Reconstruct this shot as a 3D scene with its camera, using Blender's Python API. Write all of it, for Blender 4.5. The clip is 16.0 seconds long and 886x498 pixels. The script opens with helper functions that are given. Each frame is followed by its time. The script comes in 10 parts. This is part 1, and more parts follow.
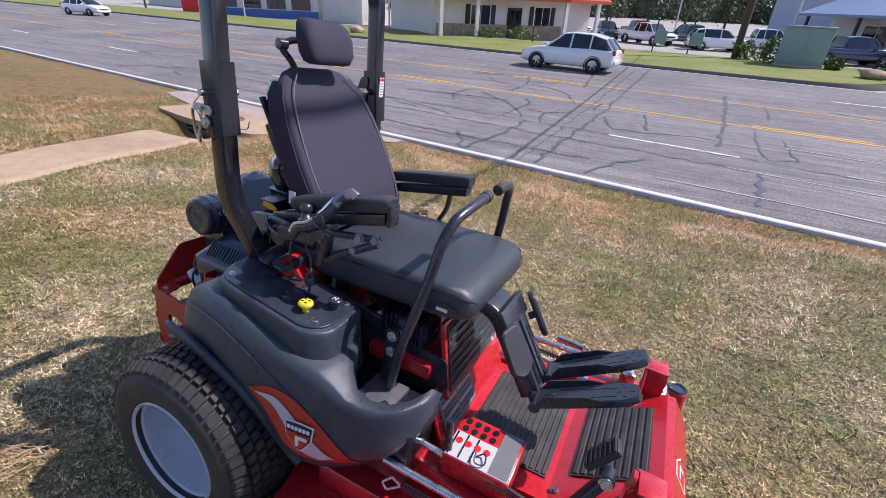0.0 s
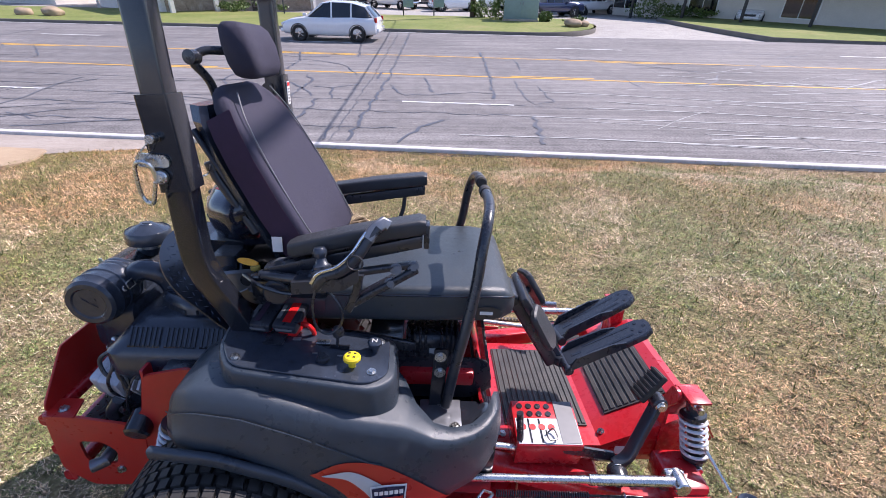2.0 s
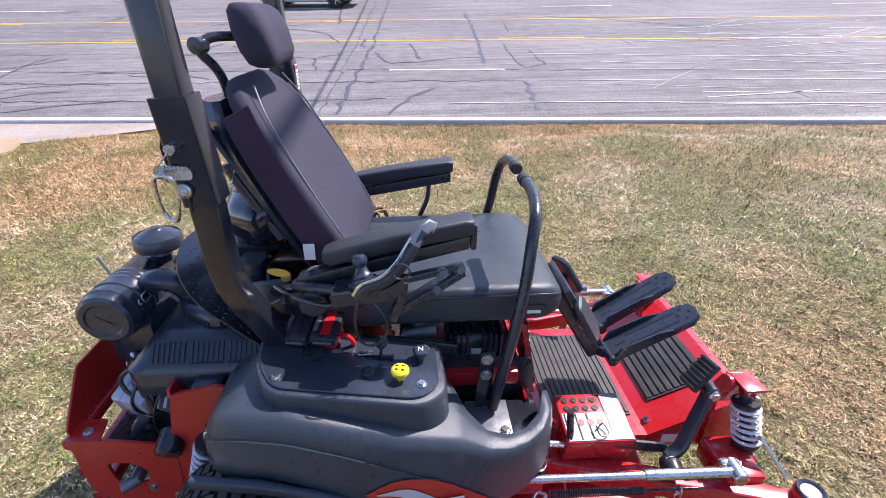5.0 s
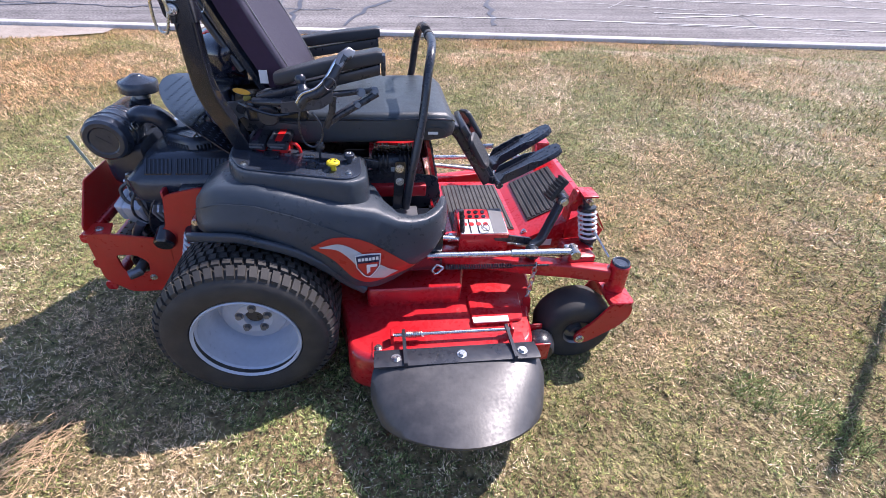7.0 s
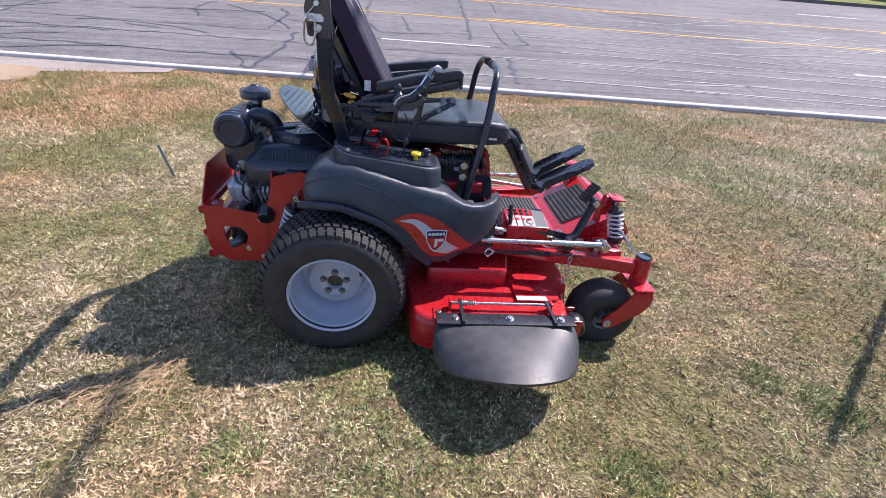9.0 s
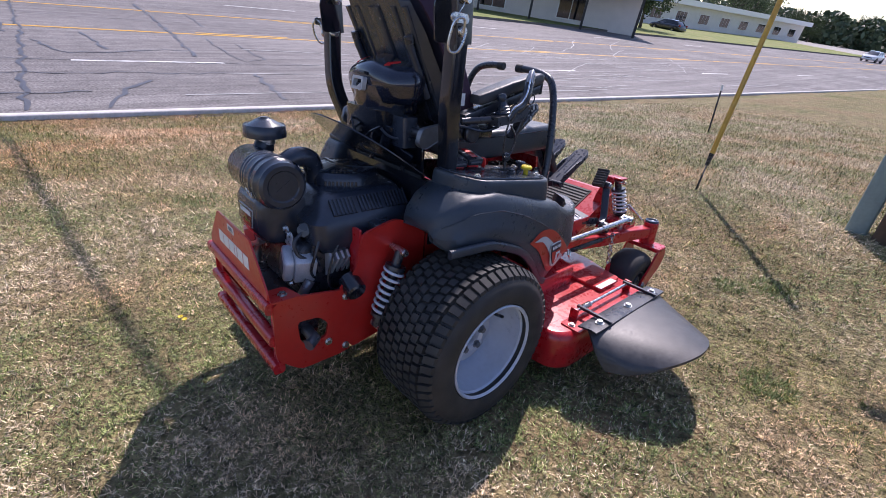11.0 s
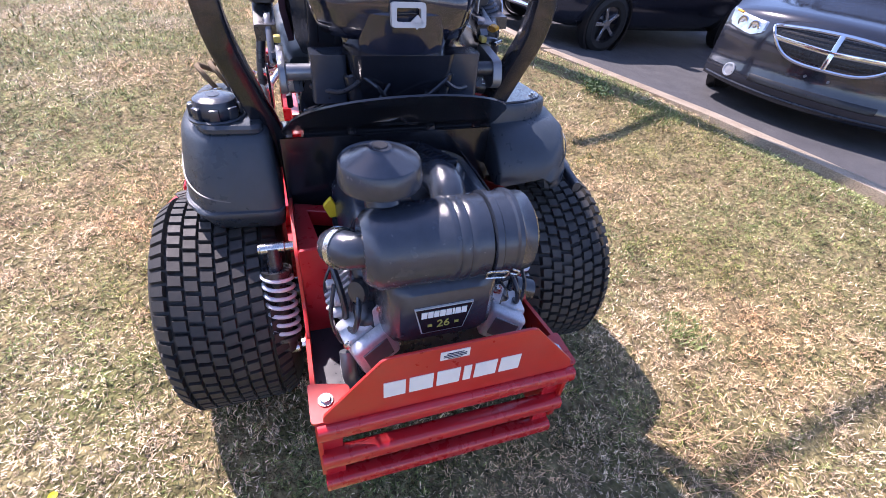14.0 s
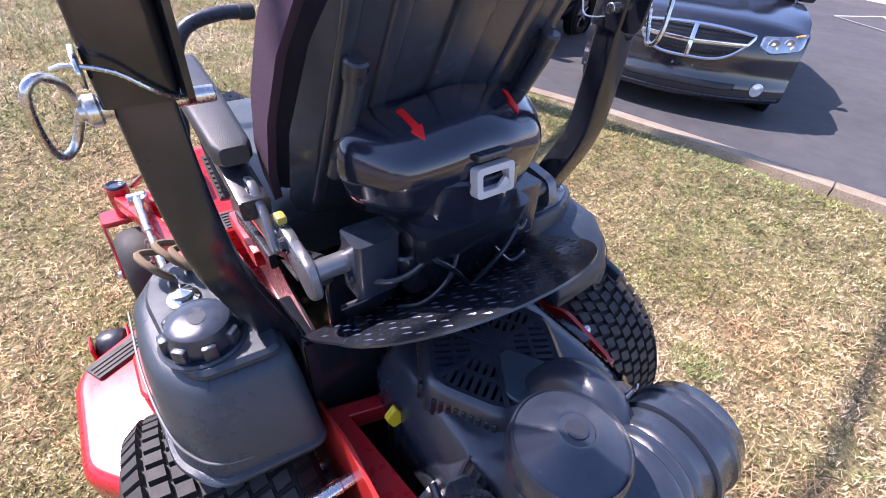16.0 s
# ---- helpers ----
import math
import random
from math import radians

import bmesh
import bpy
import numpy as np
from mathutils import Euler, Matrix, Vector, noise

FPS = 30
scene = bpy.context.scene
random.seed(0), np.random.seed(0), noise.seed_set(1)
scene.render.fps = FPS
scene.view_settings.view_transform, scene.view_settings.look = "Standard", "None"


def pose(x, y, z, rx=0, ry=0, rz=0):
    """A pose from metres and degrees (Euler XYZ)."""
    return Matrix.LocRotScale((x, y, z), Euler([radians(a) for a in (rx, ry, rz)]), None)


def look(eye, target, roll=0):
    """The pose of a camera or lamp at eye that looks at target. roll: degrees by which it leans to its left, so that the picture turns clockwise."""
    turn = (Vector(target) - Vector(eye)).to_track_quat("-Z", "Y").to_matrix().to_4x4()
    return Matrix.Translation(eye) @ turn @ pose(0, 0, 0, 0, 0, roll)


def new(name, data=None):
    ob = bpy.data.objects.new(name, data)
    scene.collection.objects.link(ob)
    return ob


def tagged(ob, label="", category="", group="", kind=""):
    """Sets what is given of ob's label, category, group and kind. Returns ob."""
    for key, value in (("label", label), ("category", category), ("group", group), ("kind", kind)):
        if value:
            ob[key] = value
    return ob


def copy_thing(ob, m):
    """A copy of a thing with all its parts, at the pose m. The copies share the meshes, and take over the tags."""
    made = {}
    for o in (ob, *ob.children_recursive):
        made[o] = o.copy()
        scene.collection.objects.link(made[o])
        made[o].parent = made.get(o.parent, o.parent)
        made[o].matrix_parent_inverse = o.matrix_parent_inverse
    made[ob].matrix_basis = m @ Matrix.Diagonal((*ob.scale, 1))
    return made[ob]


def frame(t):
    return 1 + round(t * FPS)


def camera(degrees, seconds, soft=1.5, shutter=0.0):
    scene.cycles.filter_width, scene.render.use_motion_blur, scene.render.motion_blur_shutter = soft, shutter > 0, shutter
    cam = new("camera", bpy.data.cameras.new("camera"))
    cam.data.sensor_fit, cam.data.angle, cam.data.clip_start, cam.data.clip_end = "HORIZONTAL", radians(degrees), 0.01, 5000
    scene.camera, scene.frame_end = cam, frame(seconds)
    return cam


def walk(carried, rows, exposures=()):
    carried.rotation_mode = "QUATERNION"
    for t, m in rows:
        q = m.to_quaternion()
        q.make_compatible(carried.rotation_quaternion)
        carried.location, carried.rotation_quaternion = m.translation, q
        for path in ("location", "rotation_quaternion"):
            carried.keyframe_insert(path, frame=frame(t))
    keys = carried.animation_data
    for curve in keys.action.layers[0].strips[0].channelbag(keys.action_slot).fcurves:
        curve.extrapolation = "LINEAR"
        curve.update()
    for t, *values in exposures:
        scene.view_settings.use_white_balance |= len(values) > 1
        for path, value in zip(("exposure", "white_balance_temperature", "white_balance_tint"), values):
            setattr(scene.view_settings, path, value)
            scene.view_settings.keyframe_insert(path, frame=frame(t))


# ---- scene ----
cam = camera(89.3, 16.0, soft=0.4)
PATH = [
    (0, (1.122, -1.027, 1.621), (0.35, 0.545, 0.656), 2.7),
    (0.5, (0.953, -1.198, 1.696), (0.427, 0.448, 0.69), 1.5),
    (1, (0.84, -1.13, 1.654), (0.371, 0.535, 0.649), -3.4),
    (1.5, (0.669, -1.069, 1.636), (0.438, 0.628, 0.604), -1.2),
    (2, (0.539, -1.079, 1.662), (0.59, 0.63, 0.624), 1.1),
    (2.5, (0.543, -1.032, 1.666), (0.621, 0.654, 0.594), -0.1),
    (3, (0.605, -0.959, 1.673), (0.645, 0.713, 0.576), -1.2),
    (3.2, (0.614, -0.935, 1.676), (0.631, 0.734, 0.573), -1.3),
    (5.3, (0.403, -0.975, 1.677), (0.53, 0.634, 0.496), -0.7),
    (5.5, (0.412, -0.992, 1.659), (0.591, 0.508, 0.348), -0.5),
    (6, (0.428, -1.072, 1.638), (0.724, 0.285, 0.198), 1.3),
    (6.5, (0.504, -1.308, 1.667), (0.775, 0.058, 0.231), 3.5),
    (7, (0.522, -1.552, 1.678), (0.745, -0.119, 0.302), 2.7),
    (7.5, (0.455, -1.782, 1.7), (0.649, -0.3, 0.372), 1.6),
    (8, (0.507, -1.925, 1.712), (0.692, -0.384, 0.45), 1.9),
    (8.5, (0.542, -1.97, 1.699), (0.721, -0.394, 0.481), 3.2),
    (9, (0.285, -1.961, 1.662), (0.48, -0.373, 0.462), 4.7),
    (9.2, (0.129, -1.945, 1.661), (0.327, -0.347, 0.474), 3.1),
    (11.3, (-1.046, -1.016, 1.393), (0.25, 0.081, 0.336), 9.3),
    (11.5, (-1.091, -0.869, 1.365), (0.227, 0.152, 0.26), 9.1),
    (12, (-1.17, -0.577, 1.306), (0.258, 0.168, 0.12), 8.7),
    (12.5, (-1.214, -0.316, 1.211), (0.317, -0.029, -0.043), 12.5),
    (13, (-1.138, -0.053, 1.204), (0.36, -0.059, -0.121), 14.9),
    (13.5, (-1.093, 0.174, 1.24), (0.407, -0.138, -0.046), 12.6),
    (14, (-1.017, 0.407, 1.279), (0.392, -0.324, 0.063), 15.6),
    (14.1, (-0.974, 0.453, 1.297), (0.392, -0.328, 0.062), 16.2),
    (14.3, (-0.89, 0.533, 1.316), (0.448, -0.336, 0.109), 14.6),
    (14.5, (-0.836, 0.598, 1.325), (0.45, -0.389, 0.154), 14.2),
    (15, (-0.71, 0.735, 1.362), (0.485, -0.403, 0.232), 8.9),
    (15.5, (-0.602, 0.696, 1.362), (0.583, -0.447, 0.227), 13.6),
    (15.6, (-0.566, 0.691, 1.382), (0.601, -0.419, 0.197), 15.5),
    (16, (-0.488, 0.572, 1.351), (0.701, -0.56, 0.208), 12.6),
]
walk(cam, [(t, look(e, g, r)) for t, e, g, r in PATH],
     [(t, x + 0.07, 6280, 24 if t < 11 else 28 if t < 12 else 33 if t < 14 else 30) for t, x in ((0, 0.21), (1, 0.33), (2, 0.53), (3, 0.65), (5.5, 0.79), (6.5, 0.88), (7, 0.76), (8, 0.53), (9.2, 0.45), (11.3, 0.24), (12, 0.6), (13, 1.1), (14, 1.12), (15, 1.12), (16, 1.14))])

# world, sun
world = bpy.data.worlds.new("sky")
scene.world = world
world.use_nodes = True
wn = world.node_tree.nodes
sky = wn.new("ShaderNodeTexSky")
sky.sky_type = "NISHITA"
sky.sun_disc = False
SUN_DIR = Vector((0.74, 0.525, 1.0)).normalized()
sky.sun_elevation = math.asin(SUN_DIR.z)
sky.sun_rotation = math.atan2(SUN_DIR.x, SUN_DIR.y)
sky.altitude, sky.air_density, sky.dust_density, sky.ozone_density = 100, 1.0, 0.5, 2.2
wn["Background"].inputs["Strength"].default_value = 0.15
world.node_tree.links.new(sky.outputs[0], wn["Background"].inputs["Color"])
sun_data = bpy.data.lights.new("sun", "SUN")
sun_data.energy, sun_data.angle, sun_data.color = 4.65, radians(0.5), (1.0, 0.94, 0.86)
sun_ob = new("sun", sun_data)
sun_ob.matrix_world = look(SUN_DIR * 60, (0, 0, 0))

# the slope on which the mower stands: mower axes (x ahead, y left, z off the turf) to the world
TILT = Matrix(((0.999288, -0.002437, 0.037656, 0), (-0.002437, 0.991665, 0.128824, 0),
               (-0.037656, -0.128824, 0.990952, 0), (0, 0, 0, 1)))


# ---------------------------------------------------------------- materials
def mat(name, color, rough=0.5, metal=0.0, coat=0.0, vary=0.15, scale=6.0, bump=0.0, bscale=200.0, dust=0.0,
        dustcol=(0.27, 0.26, 0.25), spec=0.5, rvary=0.12):
    """Base colour with stains at two scales, uneven gloss, fine relief and a thin veil of dust."""
    m = bpy.data.materials.new(name)
    m.use_nodes = True
    nt = m.node_tree
    n, l = nt.nodes, nt.links
    b = n["Principled BSDF"]
    tc = n.new("ShaderNodeTexCoord")
    n1, n2 = n.new("ShaderNodeTexNoise"), n.new("ShaderNodeTexNoise")
    n1.inputs["Scale"].default_value, n1.inputs["Detail"].default_value = scale, 6
    n2.inputs["Scale"].default_value, n2.inputs["Detail"].default_value = scale * 9, 4
    for k in (n1, n2):
        l.new(tc.outputs["Object"], k.inputs["Vector"])
    mx = n.new("ShaderNodeMath")
    mx.operation = "ADD"
    l.new(n1.outputs[0], mx.inputs[0])
    l.new(n2.outputs[0], mx.inputs[1])
    mr = n.new("ShaderNodeMapRange")
    mr.inputs[1].default_value, mr.inputs[2].default_value = 0.6, 1.4
    mr.inputs[3].default_value, mr.inputs[4].default_value = 1 - vary, 1 + vary
    l.new(mx.outputs[0], mr.inputs[0])
    mul = n.new("ShaderNodeMix")
    mul.data_type, mul.blend_type = "RGBA", "MULTIPLY"
    mul.inputs[0].default_value = 1.0
    mul.inputs[6].default_value = (*color, 1)
    l.new(mr.outputs[0], mul.inputs[7])
    out = mul.outputs[2]
    if dust > 0:
        n3 = n.new("ShaderNodeTexNoise")
        n3.inputs["Scale"].default_value, n3.inputs["Detail"].default_value = scale * 2.3, 8
        l.new(tc.outputs["Object"], n3.inputs["Vector"])
        r3 = n.new("ShaderNodeMapRange")
        r3.inputs[1].default_value, r3.inputs[2].default_value = 0.42, 0.75
        r3.inputs[3].default_value, r3.inputs[4].default_value = dust * 0.15, dust
        l.new(n3.outputs[0], r3.inputs[0])
        dm = n.new("ShaderNodeMix")
        dm.data_type = "RGBA"
        l.new(r3.outputs[0], dm.inputs[0])
        l.new(out, dm.inputs[6])
        dm.inputs[7].default_value = (*dustcol, 1)
        out = dm.outputs[2]
    l.new(out, b.inputs["Base Color"])
    rr = n.new("ShaderNodeMapRange")
    rr.inputs[1].default_value, rr.inputs[2].default_value = 0.6, 1.4
    rr.inputs[3].default_value, rr.inputs[4].default_value = max(0.03, rough - rvary), min(1, rough + rvary)
    l.new(mx.outputs[0], rr.inputs[0])
    l.new(rr.outputs[0], b.inputs["Roughness"])
    b.inputs["Metallic"].default_value = metal
    b.inputs["Coat Weight"].default_value = coat
    b.inputs["Coat Roughness"].default_value = 0.14
    b.inputs["Specular IOR Level"].default_value = spec
    if bump > 0:
        n4 = n.new("ShaderNodeTexNoise")
        n4.inputs["Scale"].default_value, n4.inputs["Detail"].default_value = bscale, 3
        l.new(tc.outputs["Object"], n4.inputs["Vector"])
        bp = n.new("ShaderNodeBump")
        bp.inputs["Strength"].default_value, bp.inputs["Distance"].default_value = bump, 0.002
        l.new(n4.outputs[0], bp.inputs["Height"])
        l.new(bp.outputs[0], b.inputs["Normal"])
    return m


RED = mat("red_paint", (0.50, 0.010, 0.016), 0.30, coat=0.5, vary=0.10, dust=0.06, bump=0.05, bscale=90)
# the mower's red again, with the orange of sunlight put into the colour
RED_LIT = mat("sunlit_red_paint", (0.52, 0.020, 0.014), 0.36, coat=0.25, vary=0.10, dust=0.06, bump=0.06, bscale=160)
CHAR = mat("charcoal_plastic", (0.031, 0.043, 0.058), 0.34, vary=0.18, dust=0.05, bump=0.35, bscale=700)
BLACK = mat("black_paint", (0.012, 0.014, 0.020), 0.17, coat=0.4, rvary=0.06, vary=0.25, dust=0.012, bump=0.05, bscale=150)
SATIN = mat("black_satin", (0.020, 0.023, 0.031), 0.30, spec=0.7, vary=0.25, dust=0.03, bump=0.15, bscale=400)
PLAST = mat("black_plastic", (0.026, 0.034, 0.050), 0.20, coat=0.35, vary=0.2, dust=0.03, bump=0.25, bscale=600)
RUBBER = mat("tyre_rubber", (0.024, 0.024, 0.024), 0.66, vary=0.3, dust=0.24, dustcol=(0.14, 0.125, 0.10), bump=0.4, bscale=300)
CHUTE = mat("chute_rubber", (0.038, 0.039, 0.043), 0.46, vary=0.3, scale=9, dust=0.12, bump=0.12, bscale=120, rvary=0.12, spec=0.6)
RIMC = mat("rim_paint", (0.53, 0.57, 0.64), 0.35, vary=0.08, dust=0.10, coat=0.2)
ZINC = mat("zinc_plate", (0.62, 0.62, 0.60), 0.28, metal=1.0, vary=0.15, scale=30)
CHROME = mat("chrome", (0.75, 0.76, 0.78), 0.10, metal=1.0, vary=0.06, rvary=0.05)
ALU = mat("cast_aluminium", (0.54, 0.55, 0.58), 0.40, metal=0.30, vary=0.2, scale=25, bump=0.3, bscale=250)
SPRING = mat("spring_enamel", (0.62, 0.64, 0.68), 0.32, vary=0.08, dust=0.06)
FABRIC = mat("seat_fabric", (0.046, 0.043, 0.066), 0.85, vary=0.18, bump=0.8, bscale=900, spec=0.3)
FABRIC2 = mat("plum_fabric", (0.062, 0.034, 0.058), 0.85, vary=0.18, bump=0.8, bscale=900, spec=0.3)
VINYL = mat("seat_vinyl", (0.036, 0.045, 0.053), 0.36, vary=0.12, bump=0.4, bscale=500)
PADM = mat("arm_pad", (0.034, 0.036, 0.040), 0.42, vary=0.15, bump=0.4, bscale=600)
TREADP = mat("black_tread_plate", (0.10, 0.115, 0.15), 0.16, metal=0.6, vary=0.15, dust=0.03, rvary=0.05)
TREADS = mat("black_plate_paint", (0.016, 0.019, 0.027), 0.15, coat=0.3, vary=0.15, dust=0.03, rvary=0.05)
GLOSS = mat("gloss_black_plastic", (0.010, 0.013, 0.026), 0.10, vary=0.2, dust=0.02, rvary=0.04, coat=0.8)
MAT_RIB = mat("ribbed_mat", (0.030, 0.030, 0.030), 0.62, vary=0.3, dust=0.22, dustcol=(0.22, 0.20, 0.17))
YELLOW = mat("yellow_plastic", (0.72, 0.55, 0.02), 0.35, vary=0.06)
AMBER = mat("amber_plastic", (0.75, 0.36, 0.02), 0.3, vary=0.06)
WHITE = mat("white_print", (0.78, 0.78, 0.76), 0.45, vary=0.05)
SILVERP = mat("silver_print", (0.50, 0.50, 0.50), 0.40, vary=0.06)
NAVY = mat("navy_print", (0.012, 0.018, 0.06), 0.35, vary=0.1)
GREYP = mat("grey_print", (0.16, 0.16, 0.165), 0.4, vary=0.1)
ORNG = mat("orange_red_print", (0.50, 0.032, 0.020), 0.35, vary=0.08)
REDPL = mat("red_plastic", (0.70, 0.015, 0.015), 0.35, vary=0.08)
GREYM = mat("grey_metal", (0.20, 0.21, 0.23), 0.35, metal=0.6, vary=0.15)
GOLD = mat("gold_print", (0.45, 0.36, 0.08), 0.4, vary=0.08)
TEAL = mat("slate_print", (0.035, 0.055, 0.075), 0.35, vary=0.1)
ROPE = mat("tan_strap", (0.20, 0.14, 0.08), 0.85, vary=0.2)


# ---------------------------------------------------------------- mesh helpers
def finish(bm, name, sharp=38):
    me = bpy.data.meshes.new(name)
    bmesh.ops.recalc_face_normals(bm, faces=bm.faces)
    lim = radians(sharp)
    for e in bm.edges:
        e.smooth = not (len(e.link_faces) == 2 and e.calc_face_angle(0) > lim)
    for f in bm.faces:
        f.smooth = True
    bm.to_mesh(me)
    bm.free()
    return me


def part(name, bm, material, parent, label="", sharp=38):
    ob = new(name, finish(bm, name, sharp))
    ob.data.materials.append(material)
    ob.parent = parent
    if label:
        tagged(ob, label)
    return ob


def thing(name, label, category, m=None, group="", kind=""):
    e = new(name)
    e.empty_display_size = 0.1
    if m is not None:
        e.matrix_world = m
    return tagged(e, label, category, group, kind)


def B():
    return bmesh.new()


def box(bm, x0, x1, y0, y1, z0, z1, bev=0.0, seg=2, m=None):
    r = bmesh.ops.create_cube(bm, size=1.0)
    vs = r["verts"]
    for v in vs:
        v.co = Vector(((x0 + x1) / 2 + v.co.x * (x1 - x0), (y0 + y1) / 2 + v.co.y * (y1 - y0), (z0 + z1) / 2 + v.co.z * (z1 - z0)))
    if bev > 0:
        es = list({e for v in vs for e in v.link_edges})
        r2 = bmesh.ops.bevel(bm, geom=es, offset=bev, segments=seg, profile=0.5, affect="EDGES")
        vs = list({v for f in r2["faces"] for v in f.verts} | {v for v in vs if v.is_valid})
    if m is not None:
        bmesh.ops.transform(bm, matrix=m, verts=[v for v in vs if v.is_valid])
    return bm


def ring(bm, pts):
    return [bm.verts.new(p) for p in pts]


def bridge(bm, a, b, closed=True):
    n = len(a)
    for i in range(n if closed else n - 1):
        j = (i + 1) % n
        bm.faces.new((a[i], a[j], b[j], b[i]))


def cap(bm, r):
    bm.faces.new(r)


def loft(bm, rings, caps=True, closed=True, open0=False):
    rs = [ring(bm, r) for r in rings]
    for a, b in zip(rs, rs[1:]):
        bridge(bm, a, b, closed)
    if caps and closed:
        if not open0:
            cap(bm, rs[0][::-1])
        cap(bm, rs[-1])
    return rs


def axes(d):
    d = Vector(d).normalized()
    u = d.orthogonal().normalized() if abs(d.z) > 0.95 else d.cross(Vector((0, 0, 1))).normalized()
    return u, u.cross(d).normalized()


def cyl(bm, p0, p1, r0, r1=None, seg=16, bev=0.0):
    p0, p1 = Vector(p0), Vector(p1)
    r1 = r0 if r1 is None else r1
    u, v = axes(p1 - p0)
    d = (p1 - p0).normalized()
    st = [(p0, r0), (p1, r1)] if bev <= 0 else [(p0, r0 - bev), (p0 + d * bev, r0), (p1 - d * bev, r1), (p1, r1 - bev)]
    loft(bm, [[p + (u * math.cos(a) + v * math.sin(a)) * r for a in (2 * math.pi * k / seg for k in range(seg))] for p, r in st])
    return bm


def lathe(bm, prof, origin, axis, seg=32, close=False, open0=False):
    """Profile of (radius, along) round an axis."""
    o, d = Vector(origin), Vector(axis).normalized()
    u, v = axes(d)
    rings = [[o + d * h + (u * math.cos(a) + v * math.sin(a)) * max(r, 0.0004) for a in (2 * math.pi * k / seg for k in range(seg))] for r, h in prof]
    if close:
        rs = [ring(bm, r) for r in rings]
        for a, b in zip(rs, rs[1:] + rs[:1]):
            bridge(bm, a, b)
    else:
        loft(bm, rings, open0=open0)
    return bm


def smooth_path(pts, n=8, radius=None):
    """Catmull-Rom through the points."""
    P = [Vector(p) for p in pts]
    if len(P) < 3:
        return P
    out = []
    ext = [P[0] * 2 - P[1]] + P + [P[-1] * 2 - P[-2]]
    for i in range(1, len(ext) - 2):
        a, b, c, d = ext[i - 1:i + 3]
        for k in range(n):
            t = k / n
            out.append(0.5 * ((2 * b) + (c - a) * t + (2 * a - 5 * b + 4 * c - d) * t * t + (3 * b - a - 3 * c + d) * t ** 3))
    out.append(P[-1])
    return out


def rounded(pts, r, n=6):
    """Straight runs with rounded corners."""
    P = [Vector(p) for p in pts]
    out = [P[0]]
    for a, b, c in zip(P, P[1:], P[2:]):
        k = min(r, (a - b).length * 0.48, (c - b).length * 0.48)
        s, e = b + (a - b).normalized() * k, b + (c - b).normalized() * k
        for i in range(n + 1):
            t = i / n
            out.append(s * (1 - t) ** 2 + b * 2 * t * (1 - t) + e * t * t)
    out.append(P[-1])
    return out


def sweep(bm, path, section, up=None):
    """A closed section [(u, v), ...] along a path, without twist."""
    P = [Vector(p) for p in path]
    t0 = (P[1] - P[0]).normalized()
    u = (Vector(up) - t0 * Vector(up).dot(t0)).normalized() if up else axes(t0)[0]
    rings = []
    for i, p in enumerate(P):
        t = ((P[min(i + 1, len(P) - 1)] - P[max(i - 1, 0)])).normalized()
        u = (u - t * u.dot(t)).normalized()
        w = t.cross(u)
        rings.append([p + u * a + w * b for a, b in section])
    loft(bm, rings)
    return bm


def disc(r, n=10):
    return [(r * math.cos(2 * math.pi * k / n), r * math.sin(2 * math.pi * k / n)) for k in range(n)]


def rect(w, h, r=0.004, n=3):
    out = []
    for sx, sy, a0 in ((1, 1, 0), (-1, 1, 90), (-1, -1, 180), (1, -1, 270)):
        for k in range(n + 1):
            a = radians(a0 + 90 * k / n)
            out.append((sx * (w / 2 - r) + r * math.cos(a), sy * (h / 2 - r) + r * math.sin(a)))
    return out


def tube(bm, pts, r, seg=10, smooth=0):
    return sweep(bm, smooth_path(pts, smooth) if smooth else pts, disc(r, seg))


def coil(bm, p0, p1, R, r, turns, seg=7, per=18):
    p0, p1 = Vector(p0), Vector(p1)
    u, v = axes(p1 - p0)
    n = int(turns * per)
    pts = [p0.lerp(p1, k / n) + (u * math.cos(2 * math.pi * k / per) + v * math.sin(2 * math.pi * k / per)) * R for k in range(n + 1)]
    return sweep(bm, pts, disc(r, seg))


def slab(bm, outline, z0, z1, m=None, bev=0.0):
    """A flat outline [(x, y), ...] pulled from z0 to z1."""
    def inset(d):
        P = [Vector((x, y)) for x, y in outline]
        n = len(P)
        c = sum(P, Vector((0, 0))) / n
        return [p + (c - p).normalized() * d for p in P]
    st = [(outline, z0), (outline, z1)] if bev <= 0 else [(inset(bev), z0), (outline, z0 + bev), (outline, z1 - bev), (inset(bev), z1)]
    rings = [[(m or Matrix()) @ Vector((x, y, z)) for x, y in o] for o, z in st]
    loft(bm, rings)
    return bm


def plate_y(bm, outline, y0, y1, bev=0.0):
    """An outline in (x, z) pulled along y."""
    return slab(bm, outline, y0, y1, Matrix(((1, 0, 0, 0), (0, 0, 1, 0), (0, 1, 0, 0), (0, 0, 0, 1))), bev)


def plate_x(bm, outline, x0, x1, bev=0.0):
    """An outline in (y, z) pulled along x."""
    return slab(bm, outline, x0, x1, Matrix(((0, 0, 1, 0), (1, 0, 0, 0), (0, 1, 0, 0), (0, 0, 0, 1))), bev)


